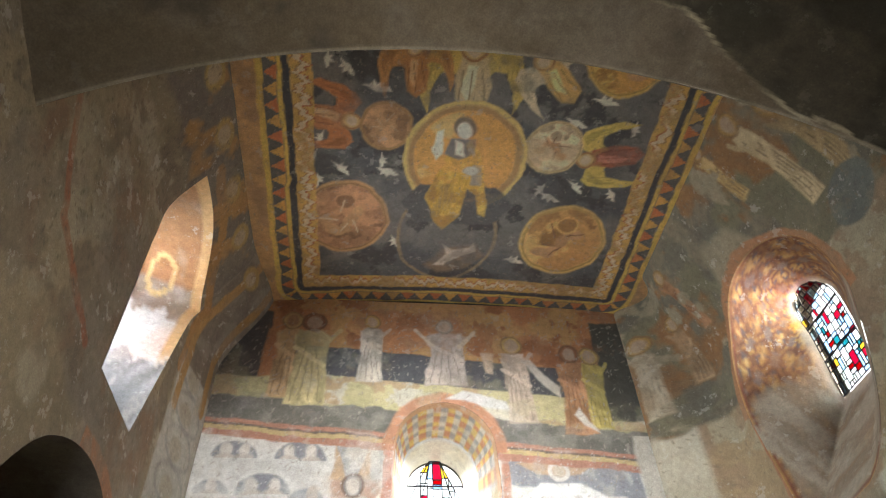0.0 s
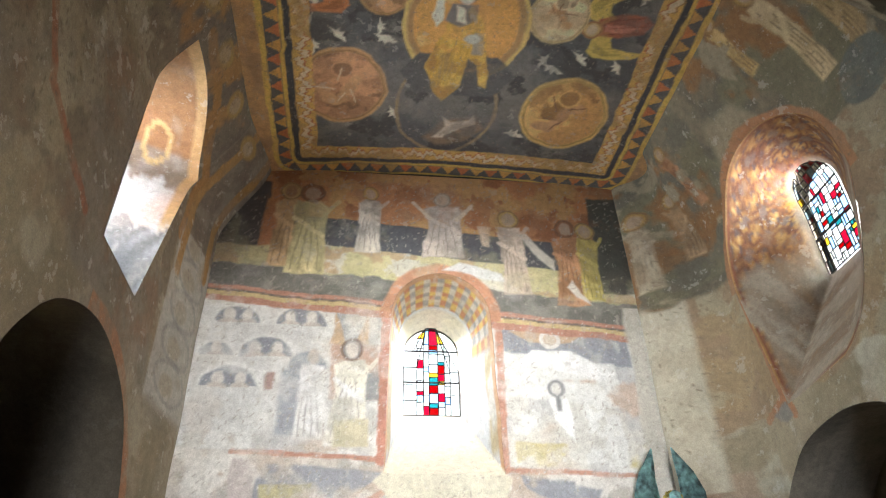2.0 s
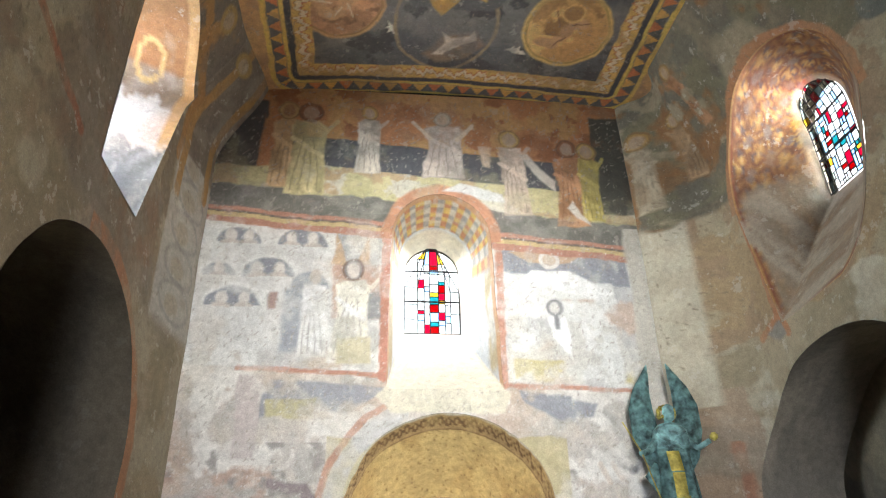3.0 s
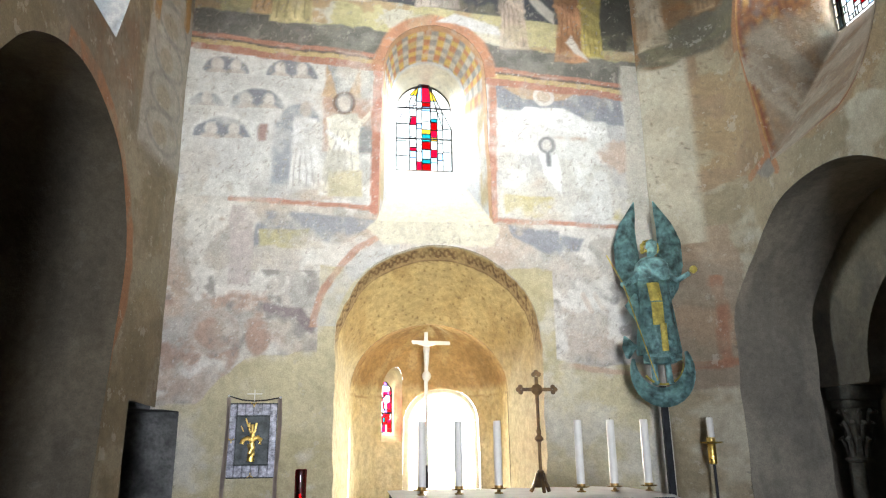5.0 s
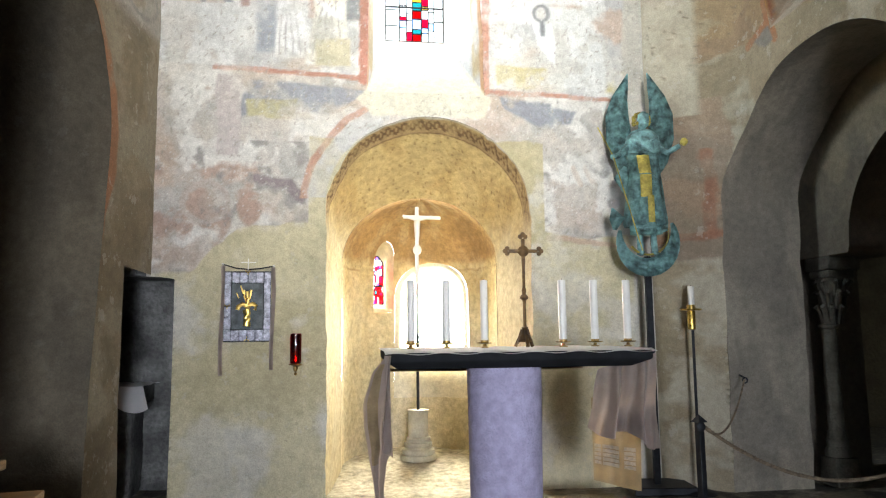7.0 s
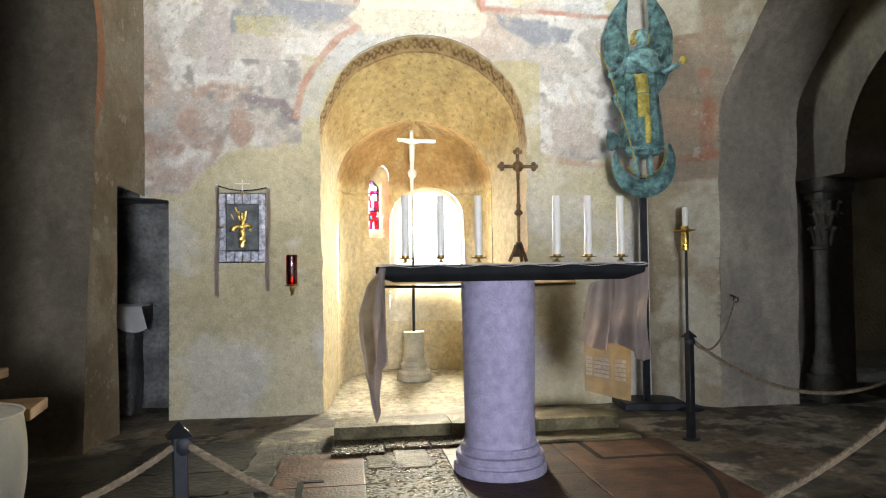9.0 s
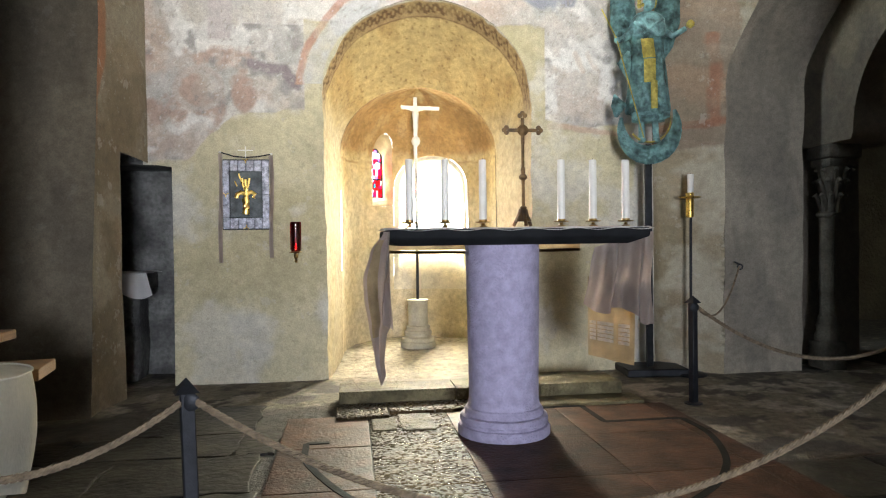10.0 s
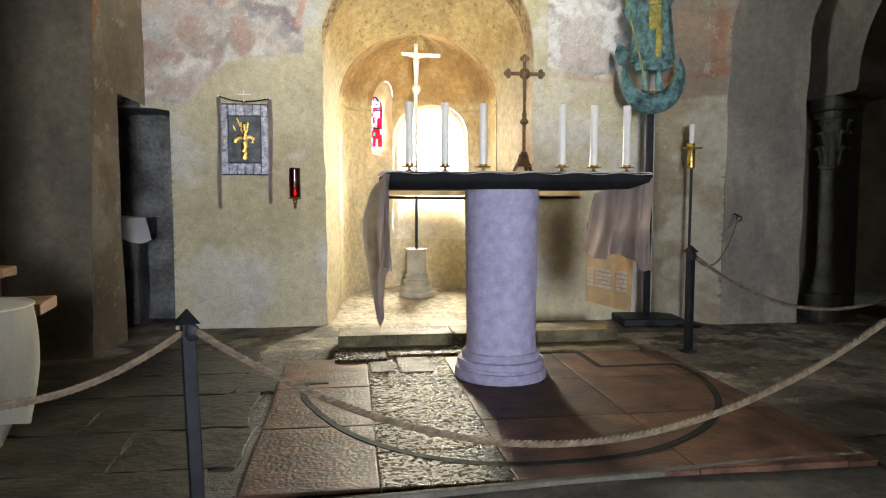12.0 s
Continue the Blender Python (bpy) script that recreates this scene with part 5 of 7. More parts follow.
# ---- stained windows ----
def stained_window(name, to_world, outline, cols, rows, seed, tone, label, lead_r=0.0048, plan=None):
    """Leaded panes of many colours in an arched opening: each pane is a mesh of its own."""
    xs, zs = [p[0] for p in outline], [p[1] for p in outline]
    x0, x1, z0, z1 = min(xs), max(xs), min(zs), max(zs)
    rnd = random.Random(seed)
    win = new(name)
    win.empty_display_size = 0.1
    tagged(win, label, "window", kind="structure")
    lead = []

    def span(z):
        """the opening's width at height z"""
        hit = []
        for (ax, az), (bx, bz) in zip(outline, outline[1:] + outline[:1]):
            if (az > z) != (bz > z):
                hit.append(ax + (z - az) * (bx - ax) / (bz - az))
        return (min(hit), max(hit)) if len(hit) > 1 else None

    def add_bar(a, c, r):
        lead.append(tube([to_world(*a, 0.0), to_world(*c, 0.0)], r, 6))

    for i in range(len(plan) if plan else cols):
        xa, xb = x0 + (x1 - x0) * i / cols, x0 + (x1 - x0) * (i + 1) / cols
        if plan:
            xa, xb = x0 + (x1 - x0) * plan[i][0], x0 + (x1 - x0) * plan[i][1]
        z, row = z0, 0
        while z < z1 - 0.01:
            h = (z1 - z0) / rows * rnd.choice((0.6, 0.8, 1.0, 1.3, 1.7))
            if plan:
                h = (z1 - z0) * int(plan[i][2][row % len(plan[i][2])][:2]) / 100
            zt = min(z + h, z1)
            if z1 - zt < 0.02:
                zt = z1
            cuts = [xa, xb] if plan or rnd.random() < 0.6 else [xa, xa + (xb - xa) * rnd.uniform(0.35, 0.65), xb]
            for ca, cb in zip(cuts, cuts[1:]):
                lo, hi = span(z + 0.004), span(min(zt, z1) - 0.004)
                if not lo or not hi:
                    continue
                quad = [(max(ca, lo[0]), z), (min(cb, lo[1]), z), (min(cb, hi[1]), zt), (max(ca, hi[0]), zt)]
                if quad[1][0] - quad[0][0] < 0.008:
                    continue
                if quad[2][0] - quad[3][0] < 0.004:
                    quad[2] = quad[3] = (min(max((ca + cb) / 2, hi[0]), hi[1]), zt)
                bm = bmesh.new()
                front = [bm.verts.new(to_world(px, pz, 0.0)) for px, pz in quad]
                back = [bm.verts.new(to_world(px, pz, 0.006)) for px, pz in quad]
                try:
                    bm.faces.new(front)
                    bm.faces.new(back[::-1])
                except ValueError:
                    bm.free()
                    continue
                for k in range(4):
                    bm.faces.new((front[k], back[k], back[(k + 1) % 4], front[(k + 1) % 4]))
                mid = abs((ca + cb) / 2 - (x0 + x1) / 2) / (x1 - x0)
                pick = rnd.choices(range(7), weights=tone(mid, (z - z0) / (z1 - z0)))[0]
                if plan:
                    pick = "cbrmyt".index(plan[i][2][row % len(plan[i][2])][2])
                part("pane", bm, PANES[pick], win, smooth_shade=False)
                for k in range(4):
                    if (Vector(quad[k]) - Vector(quad[(k + 1) % 4])).length > 0.01:
                        add_bar(quad[k], quad[(k + 1) % 4], lead_r)
            z, row = zt, row + 1
    for k in (1, 2):
        z = z0 + (z1 - z0) * k * 0.36
        s = span(z)
        add_bar((s[0], z), (s[1], z), 0.008)
    part("lead_cames", merge(lead), LEAD, win)
    return win


def many(mid, h):
    return (9, 3, 1.6, 0.9, 0.5, 0.8, 0.2)


def rosy(mid, h):
    return (4, 1.2, 2.6, 2.6, 0.1, 0.2, 0.8)


# columns of panes, from the foot up: height in hundredths and the glass (c clear, b blue, r red, m crimson, y yellow, t turquoise)
CROSS = [(0.0, 0.24, ("16c", "17c", "20c", "47c")), (0.24, 0.36, ("14c", "08b", "04m", "12c", "14c", "10m", "13c", "12c", "13y")), (0.36, 0.46, ("10m", "12c", "08c", "18c", "06b", "16c", "10c", "20b")),
         (0.46, 0.62, ("08r", "05t", "11b", "09r", "09t", "05y", "10c", "12c", "05b", "05r", "21m")), (0.62, 0.74, ("09c", "06b", "09m", "10c", "04y", "08m", "10r", "04t", "09c", "12c", "19y")),
         (0.74, 0.84, ("12c", "08b", "12c", "15c", "20c", "33c")), (0.84, 1.0, ("22c", "26c", "52c"))]
stained_window("window_1", lambda u, v, d: tuple(float(k) for k in east_place(np.float64(u), np.float64(v), 0.59 + d)), EWIN_B, 8, 12, 4, many, "arched leaded window, pale panes with a red and green cross", plan=CROSS)
stained_window("window_2", lambda u, v, d: tuple(float(k) for k in south_place(np.float64(u), np.float64(v), 0.60 + d)), SWIN_B, 7, 14, 9, many, "arched leaded window of red, blue and yellow panes")
stained_window("window_3", lambda u, v, d: tuple(float(k) for k in apse_place(np.float64(u), np.float64(v), 0.13 + d)), AWIN_LB, 4, 12, 5, rosy, "small leaded window of red and blue panes")
stained_window("window_4", lambda u, v, d: tuple(float(k) for k in north_place(np.float64(u), np.float64(v), 0.84 + d)), NWIN_B, 4, 8, 7, many, "leaded window hidden in a deep reveal")

# ---- floor ----
def floor_place(u, v, d):
    rise = 0.10 * smooth(5.0, 6.1, v) * smooth(0.1, 0.3, u) * (1 - smooth(1.6, 1.8, u))
    rock = 0.035 * (fbm(u, v, 5, 75) - 0.45) * smooth(4.75, 5.1, v) * smooth(0.1, 0.3, u) * (1 - smooth(1.6, 1.8, u))
    near = np.maximum(smooth(4.15, 4.35, v), smooth(3.05, 3.15, v) * smooth(2.09, 2.13, u))
    return u, v, rise + rock - d - 0.012 + 0.010 * near * (1 + 1.2 * (fbm(u, v, 9, 77) - 0.6))


def paint_floor(u, v):
    b = Brush(u, v, (0.055, 0.05, 0.038), 71, 0.05)
    b.patch((0.03, 0.028, 0.022), 1.8, 0.5, 72, 0.1)
    b.patch((0.09, 0.08, 0.06), 3.5, 0.58, 73, 0.06)
    edge = smooth(4.12, 4.32, v + 0.5 * (fbm(u, v, 2.2, 78) - 0.5)) * (np.abs(u - 1.0) < 3.2)
    bare = smooth(2.85, 3.05, v + 0.3 * (fbm(u, v, 2.5, 81) - 0.5)) * smooth(2.05, 2.12, u) * (1 - smooth(3.6, 4.2, u))
    edge = np.maximum(edge, bare)
    b.lay(edge, (0.20, 0.175, 0.125), 0.2)
    b.patch((0.07, 0.062, 0.048), 4.5, 0.53, 79, 0.03, 0.1, edge)
    b.patch((0.34, 0.31, 0.25), 7.0, 0.60, 80, 0.04, 0.1, edge)
    # pale pool before and in the apse: window light painted on the floor
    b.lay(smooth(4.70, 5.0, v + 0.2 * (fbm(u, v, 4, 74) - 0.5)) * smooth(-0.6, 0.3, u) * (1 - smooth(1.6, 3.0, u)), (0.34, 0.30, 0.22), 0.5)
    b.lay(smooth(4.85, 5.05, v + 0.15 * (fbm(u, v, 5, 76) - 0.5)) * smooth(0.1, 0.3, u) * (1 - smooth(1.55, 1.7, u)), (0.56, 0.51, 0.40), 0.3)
    b.pecks(0.08, 0.5, 0.03, 0.018, (0.20, 0.17, 0.12), 77, 0.7, smooth(4.9, 5.1, v))
    return b.rgb


FLOORM = painted("worn_floor_stone", 0.80, 0.9, 0.5, 0.03)
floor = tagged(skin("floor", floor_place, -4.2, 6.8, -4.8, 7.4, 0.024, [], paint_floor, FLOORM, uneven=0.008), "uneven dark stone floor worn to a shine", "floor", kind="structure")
ground = tagged(part("ground", box(-60, 60, -60, 60, -0.6, -0.15, 0), SHADE), "bare rock outside the chapel", "ground", kind="structure")


def stone(name, color, second, rough, bump=0.8, dist=0.012, fine=55, gloss=0.2):
    """Worn paving: each stone takes its own tone."""
    m = mat(name, color, rough, vary=0.3, scale=7, bump=bump, fine=fine, dist=dist, second=second)
    n, l = m.node_tree.nodes, m.node_tree.links
    b = n["Principled BSDF"]
    src = b.inputs["Base Color"].links[0].from_socket
    info, rng, mx = n.new("ShaderNodeObjectInfo"), n.new("ShaderNodeMapRange"), n.new("ShaderNodeMix")
    b.inputs["Specular IOR Level"].default_value = gloss
    rng.inputs["To Min"].default_value, rng.inputs["To Max"].default_value = 0.6, 1.4
    mx.data_type, mx.blend_type = "RGBA", "MULTIPLY"
    mx.inputs["Factor"].default_value = 1.0
    l.new(info.outputs["Random"], rng.inputs["Value"])
    l.new(src, mx.inputs["A"])
    l.new(rng.outputs[0], mx.inputs["B"])
    l.new(mx.outputs["Result"], b.inputs["Base Color"])
    return m


FLAG = stone("dark_flagstone", (0.050, 0.045, 0.033), (0.016, 0.015, 0.012), 0.40, 0.55, 0.012, 26, 0.22)
REDFLAG = stone("red_terracotta_flag", (0.110, 0.056, 0.035), (0.045, 0.028, 0.019), 0.50, 0.6, 0.008, 70, 0.10)
PATHFLAG = stone("polished_path_flag", (0.066, 0.045, 0.022), (0.022, 0.015, 0.008), 0.28, 1.0, 0.034, 62, 0.16)
OLIVEFLAG = stone("olive_step_stone", (0.13, 0.112, 0.062), (0.06, 0.052, 0.03), 0.55, 1.0, 0.02, 50, 0.08)
INLAY = stone("dark_inlay_stone", (0.030, 0.031, 0.028), (0.018, 0.018, 0.016), 0.7, 0.4, 0.006, 70, 0.04)
SPECKLED = stone("pale_speckled_slab", (0.15, 0.125, 0.08), (0.045, 0.036, 0.022), 0.35, 1.0, 0.03, 75, 0.12)


def flag(x0, x1, y0, y1, top, material, gap=0.006, seed=0, thick=0.06, ragged=None):
    """One paving stone with worn, uneven edges."""
    rnd = random.Random(seed)
    rag = ragged if ragged else (0.022 if material == FLAG else gap * 0.5)
    bm = bmesh.new()

    def edge(ax, ay, bx, by, n):
        return [(ax + (bx - ax) * i / n + rnd.uniform(-1, 0.4) * rag, ay + (by - ay) * i / n + rnd.uniform(-1, 0.4) * rag) for i in range(n)]
    a, c, d, e = x0 + gap, x1 - gap, y0 + gap, y1 - gap
    ring = edge(a, d, c, d, 6) + edge(c, d, c, e, 5) + edge(c, e, a, e, 6) + edge(a, e, a, d, 5)
    mx, my = (x0 + x1) / 2, (y0 + y1) / 2
    tilt = (rnd.uniform(-1, 1) * 0.002, rnd.uniform(-1, 1) * 0.002)
    low = [bm.verts.new((x, y, top - thick)) for x, y in ring]
    mid = [bm.verts.new((x, y, top - 0.0012 + tilt[0] * (x - mx) + tilt[1] * (y - my))) for x, y in ring]
    upp = [bm.verts.new((x + math.copysign(0.005, mx - x), y + math.copysign(0.005, my - y), top + tilt[0] * (x - mx) + tilt[1] * (y - my))) for x, y in ring]
    n = len(ring)
    for p, q in ((low, mid), (mid, upp)):
        for i in range(n):
            bm.faces.new((p[i], p[(i + 1) % n], q[(i + 1) % n], q[i]))
    cen = bm.verts.new((mx, my, top))
    for i in range(n):
        bm.faces.new((upp[i], upp[(i + 1) % n], cen))
    return part("flagstone", bm, material, floor, smooth_shade=False)


rnd = random.Random(12)
y, k = 0.2, 0
while y < 4.2:
    h = rnd.uniform(0.34, 0.62)
    y1 = min(y + h, 4.32)
    x = -3.9 + rnd.uniform(0, 0.3)
    while x < 6.2:
        w = rnd.uniform(0.4, 0.95)
        x1 = x + w
        k += 1
        inside = x1 > 0.02 and x < 2.10 and y1 > 2.28
        gone = False
        if inside:
            # kept clear for the altar's own paving
            if x < 0.02 < x1:
                x1c = 0.02
                if x1c - x > 0.15:
                    flag(x, x1c, y, y1, rnd.uniform(-0.003, 0.001), FLAG, 0.005, k)
                gone = True
            elif x < 2.10 < x1 and x1 - 2.10 > 0.12 and y1 < 3.1:
                flag(2.10, x1, y, y1, rnd.uniform(-0.003, 0.001), FLAG, 0.005, k)
                gone = True
            else:
                gone = True
            if gone and y < 2.28 and 2.28 - y > 0.1:
                flag(max(x, 0.02), min(x1, 2.10), y, 2.28, -0.045, FLAG, 0.008, k + 500)
        if not gone and not (x1 > 0.2 and x < 1.62 and y1 > 4.7) and not (x < -1.0 and y1 > 4.2 and y < 5.6) and not (2.0 < x < 4.5 and y1 > 3.1):
            flag(x, x1, y, y1, rnd.uniform(-0.003, 0.001), FLAG, 0.005, k)
        x = x + w
    y = y1
# red paving under the altar
y, k = 2.27, 900
for h in (0.58, 0.55, 0.55):
    x = 0.02
    for w in (0.42, 0.0, 0.60, 0.52, 0.0):
        if w:
            k += 1
            flag(x, x + w, y, y + h, 0.004 + 0.0007 * (k % 3), REDFLAG, 0.002, k)
            x += w
        elif x < 0.5:
            for j in range(2):
                k += 1
                flag(x, x + 0.42, y + h * j / 2, y + h * (j + 1) / 2, 0.006, PATHFLAG, 0.003, k)
            x += 0.42
    k += 1
    flag(x, 2.10, y, y + h, 0.004, REDFLAG, 0.002, k)
    y += h
# low step behind the column, in two courses
for x0, x1, y0, y1, top, m in ((0.27, 0.55, 3.86, 4.16, 0.022, PATHFLAG), (0.55, 0.80, 3.93, 4.16, 0.024, PATHFLAG), (0.80, 1.3, 3.95, 4.16, 0.022, PATHFLAG), (1.3, 2.0, 3.95, 4.16, 0.020, OLIVEFLAG), (0.595, 0.77, 3.60, 3.92, 0.014, SPECKLED), (0.45, 0.58, 3.62, 3.85, 0.013, OLIVEFLAG),
                               (0.28, 0.95, 4.16, 4.42, 0.088, OLIVEFLAG), (0.95, 1.45, 4.16, 4.42, 0.086, OLIVEFLAG), (1.45, 1.95, 4.16, 4.42, 0.088, OLIVEFLAG), (0.30, 1.0, 4.42, 4.72, 0.02, FLAG), (1.0, 1.9, 4.42, 4.72, 0.02, FLAG)):
    k += 1
    flag(x0, x1, y0, y1, top, m, 0.004, k, 0.11)


def ribbon(points, width, z):
    bm = bmesh.new()
    rows = []
    for i, p in enumerate(points):
        a, c = Vector(points[max(0, i - 1)]), Vector(points[min(len(points) - 1, i + 1)])
        d = (c - a).normalized()
        nrm = Vector((-d.y, d.x)) * width / 2
        p = Vector(p)
        rows.append([bm.verts.new((*(p + nrm), z - 0.01)), bm.verts.new((*(p + nrm), z)), bm.verts.new((*(p - nrm), z)), bm.verts.new((*(p - nrm), z - 0.01))])
    for a, c in zip(rows, rows[1:]):
        for i in range(3):
            bm.faces.new((a[i], c[i], c[i + 1], a[i + 1]))
    return bm


def eased(points, n=8):
    """A smooth line through points."""
    p = [Vector(q) for q in points]
    p = [p[0] * 2 - p[1]] + p + [p[-1] * 2 - p[-2]]
    out = []
    for a, c, d, e in zip(p, p[1:], p[2:], p[3:]):
        for i in range(n):
            t = i / n
            out.append(0.5 * (2 * c + (d - a) * t + (2 * a - 5 * c + 4 * d - e) * t * t + (3 * c - a - 3 * d + e) * t ** 3))
    return out + [p[-2]]


curve = eased([(0.145, 3.46), (0.173, 3.17), (0.39, 2.70), (0.748, 2.42), (1.245, 2.41), (1.61, 2.59), (1.88, 2.90), (2.03, 3.30), (2.04, 3.58)])
arc = [Vector((0.25, 3.475)), Vector((0.16, 3.475))] + curve + [Vector((2.02, 3.605)), Vector((1.63, 3.60)), Vector((1.625, 3.62)), Vector((1.62, 3.93)), Vector((1.60, 3.945)), Vector((1.33, 3.945))]
part("inlay_band", ribbon(arc, 0.030, 0.0080), INLAY, floor, "dark stone inlay band")
part("kerb", moved(box(0.02, 2.10, -0.02, 0.012, -0.08, 0.007, 0.008, 2, 4, 0.004), pose(0, 2.185, 0, 0, 0, 4.5)), CAPSTONE, floor, "pale worn kerb stone")

# ---- the altar ----
altar = thing("altar", 1.085, 3.52, 0.0, "stone altar slab on one round grey column, tinted lilac as by cool daylight", "altar")
column = part("column", lathe([(0.170, 0.16), (0.168, 0.2), (0.172, 0.5), (0.176, 0.75), (0.178, 0.915)], 40, 0.012), LAVA, altar)
part("column_base", lathe([(0.214, 0), (0.222, 0.008), (0.223, 0.040), (0.216, 0.050), (0.204, 0.052), (0.202, 0.064), (0.211, 0.070), (0.213, 0.084), (0.208, 0.098), (0.190, 0.101), (0.187, 0.108), (0.190, 0.122), (0.184, 0.134), (0.174, 0.138), (0.170, 0.17)], 48, 0.012), LAVA, altar)


def altar_slab():
    """Thin slab whose lower edge slopes back."""
    bm = bmesh.new()
    lo = [(-0.52, -0.20), (0.56, -0.20), (0.56, 0.42), (-0.52, 0.42)]
    hi = [(-0.57, -0.25), (0.645, -0.25), (0.645, 0.46), (-0.57, 0.46)]
    rings = [[bm.verts.new((x, y, z)) for x, y in r] for r, z in ((lo, 0.912), (hi, 0.945), (hi, 0.985))]
    for a, c in zip(rings, rings[1:]):
        for i in range(4):
            bm.faces.new((a[i], a[(i + 1) % 4], c[(i + 1) % 4], c[i]))
    bm.faces.new(rings[0][::-1])
    bm.faces.new(rings[-1])
    bmesh.ops.bevel(bm, geom=bm.edges[:], offset=0.008, segments=2, profile=0.5, affect="EDGES")
    return bm


part("slab", altar_slab(), BLACKCLOTH, altar, "slab fronted in black")


def cloth(f, nu, nv, thick=0.004):
    """A draped sheet: f(s, t) gives the place; it gets a true thickness."""
    bm = bmesh.new()
    grid = [[bm.verts.new(f(i / nu, j / nv)) for i in range(nu + 1)] for j in range(nv + 1)]
    for j in range(nv):
        for i in range(nu):
            bm.faces.new((grid[j][i], grid[j][i + 1], grid[j + 1][i + 1], grid[j + 1][i]))
    if thick:
        bmesh.ops.solidify(bm, geom=bm.faces[:], thickness=thick)
    return bm


def fold(s, k, amp):
    return amp * (math.sin(s * k) + 0.5 * math.sin(s * k * 2.3 + 1.0))


CREAMCLOTH = thin_cloth(mat("cream_cloth", (0.66, 0.60, 0.50), 0.8, vary=0.25, scale=60, bump=0.4, fine=250, dist=0.003), 0.45)
altar_cloth = thing("altar_cloth", 1.06, 3.52, 0.988, "white linen altar cloth with long mauve and gold ends, hanging unevenly", "altar cloth")
part("top_sheet", cloth(lambda s, t: (-0.556 + 1.24 * s, -0.262 + 0.73 * t, 0.004 + 0.004 * math.sin(s * 38) * (1 if t < 0.05 else 0.4) - (0.012 if t == 0 else 0)), 60, 12), LINEN, altar_cloth)


def along(rows, t):
    """Value between rows of (t, value)."""
    for (a, p), (b, q) in zip(rows, rows[1:]):
        if t <= b:
            k = (t - a) / (b - a)
            k = k * k * (3 - 2 * k) * 0.5 + k * 0.5
            return p + (q - p) * k
    return rows[-1][1]


OUTER = ((0, -0.556), (0.12, -0.615), (0.30, -0.648), (0.42, -0.646), (0.62, -0.625), (0.82, -0.602), (1, -0.582))
INNER_EDGE = ((0, -0.535), (0.30, -0.532), (0.60, -0.528), (0.66, -0.550), (0.84, -0.562), (0.93, -0.556), (1, -0.574))


def left_end(s, t):
    # a long fall that swings out from the slab's end and gathers to a low point
    x = along(OUTER, t) * (1 - s) + along(INNER_EDGE, t) * s
    deep = -0.255 + 0.10 * s * (1 - s) * t * 4 + 0.018 * math.sin(s * 9 + 3 * t) * min(1, t * 2)
    return (x, deep, -0.015 - 0.67 * t)


part("left_fall", cloth(left_end, 30, 40), MAUVE, altar_cloth, "mauve-grey cloth end gathered to a point")
part("lining", cloth(lambda s, t: tuple(Vector(left_end(0.14 + 0.40 * s, 0.05 + 0.64 * t)) + Vector((0, -0.012, 0))), 12, 26, 0.002), GOLDCLOTH, altar_cloth, "gold-brown lining")
part("inner_fold", cloth(lambda s, t: (-0.560 + 0.028 * s + 0.010 * math.sin(t * 5 + s * 3), -0.272 + 0.012 * math.sin(s * 5 + t * 4), -0.012 - (0.40 + 0.03 * s) * t), 8, 26, 0.003), MAUVE, altar_cloth, "mauve-grey fold")


def right_end(s, t):
    # hangs from the slab's corner, drawn in by deep soft folds
    left, right = 0.440 - 0.040 * t, 0.730 + 0.006 * t
    deep = -0.14 + 0.040 * math.sin(s * 15 + 0.8 * t) * (0.35 + 0.65 * t) + 0.022 * math.sin(s * 31 + 2.5 * t) * (0.2 + t) + 0.012 * math.sin(t * 7 + s * 4)
    low = 0.655 + 0.335 - (0.09 * s + 0.025 * math.sin(s * 9))
    return (left + (right - left) * s, deep, -0.02 - 0.075 * (1 - s) * (1 - t) - (0.988 - low + 0.345) * t)


part("right_fall", cloth(right_end, 56, 34), MAUVE, altar_cloth, "mauve-grey satin end in soft folds")


def gold_end(s, t):
    return (0.466 + 0.255 * s - 0.012 * t * s, 0.03 + fold(s, 8, 0.010), -0.24 - (0.39 + 0.065 * s) * t)


back_panel = part("back_fall", cloth(gold_end, 18, 18), GOLDCLOTH, altar_cloth, "gold-brown cloth end with cream squares")
for s0, s1 in ((0.03, 0.16), (0.19, 0.50), (0.60, 0.86)):
    for j in range(5):
        part("cream_square", cloth(lambda s, t: tuple(Vector(gold_end(s0 + (s1 - s0) * s, 0.555 + 0.05 * j + 0.038 * t)) + Vector((0, -0.006, 0))), 6, 2, 0.002), CREAMCLOTH, back_panel)
HEM = thin_cloth(mat("brown_hem_cloth", (0.34, 0.22, 0.12), 0.8, vary=0.15, scale=18, bump=0.2, fine=220, dist=0.003), 0.4)
part("back_hem", cloth(lambda s, t: (-0.54 + 1.12 * s, 0.474, -0.104 - 0.016 * t - 0.006 * math.sin(s * math.pi)), 24, 2, 0.003), HEM, altar_cloth, "brown hem along the back of the cloth")
part("back_sheet", cloth(lambda s, t: (-0.54 + 1.12 * s, 0.478, -0.004 - 0.100 * t), 24, 3, 0), GOLDCLOTH, altar_cloth)


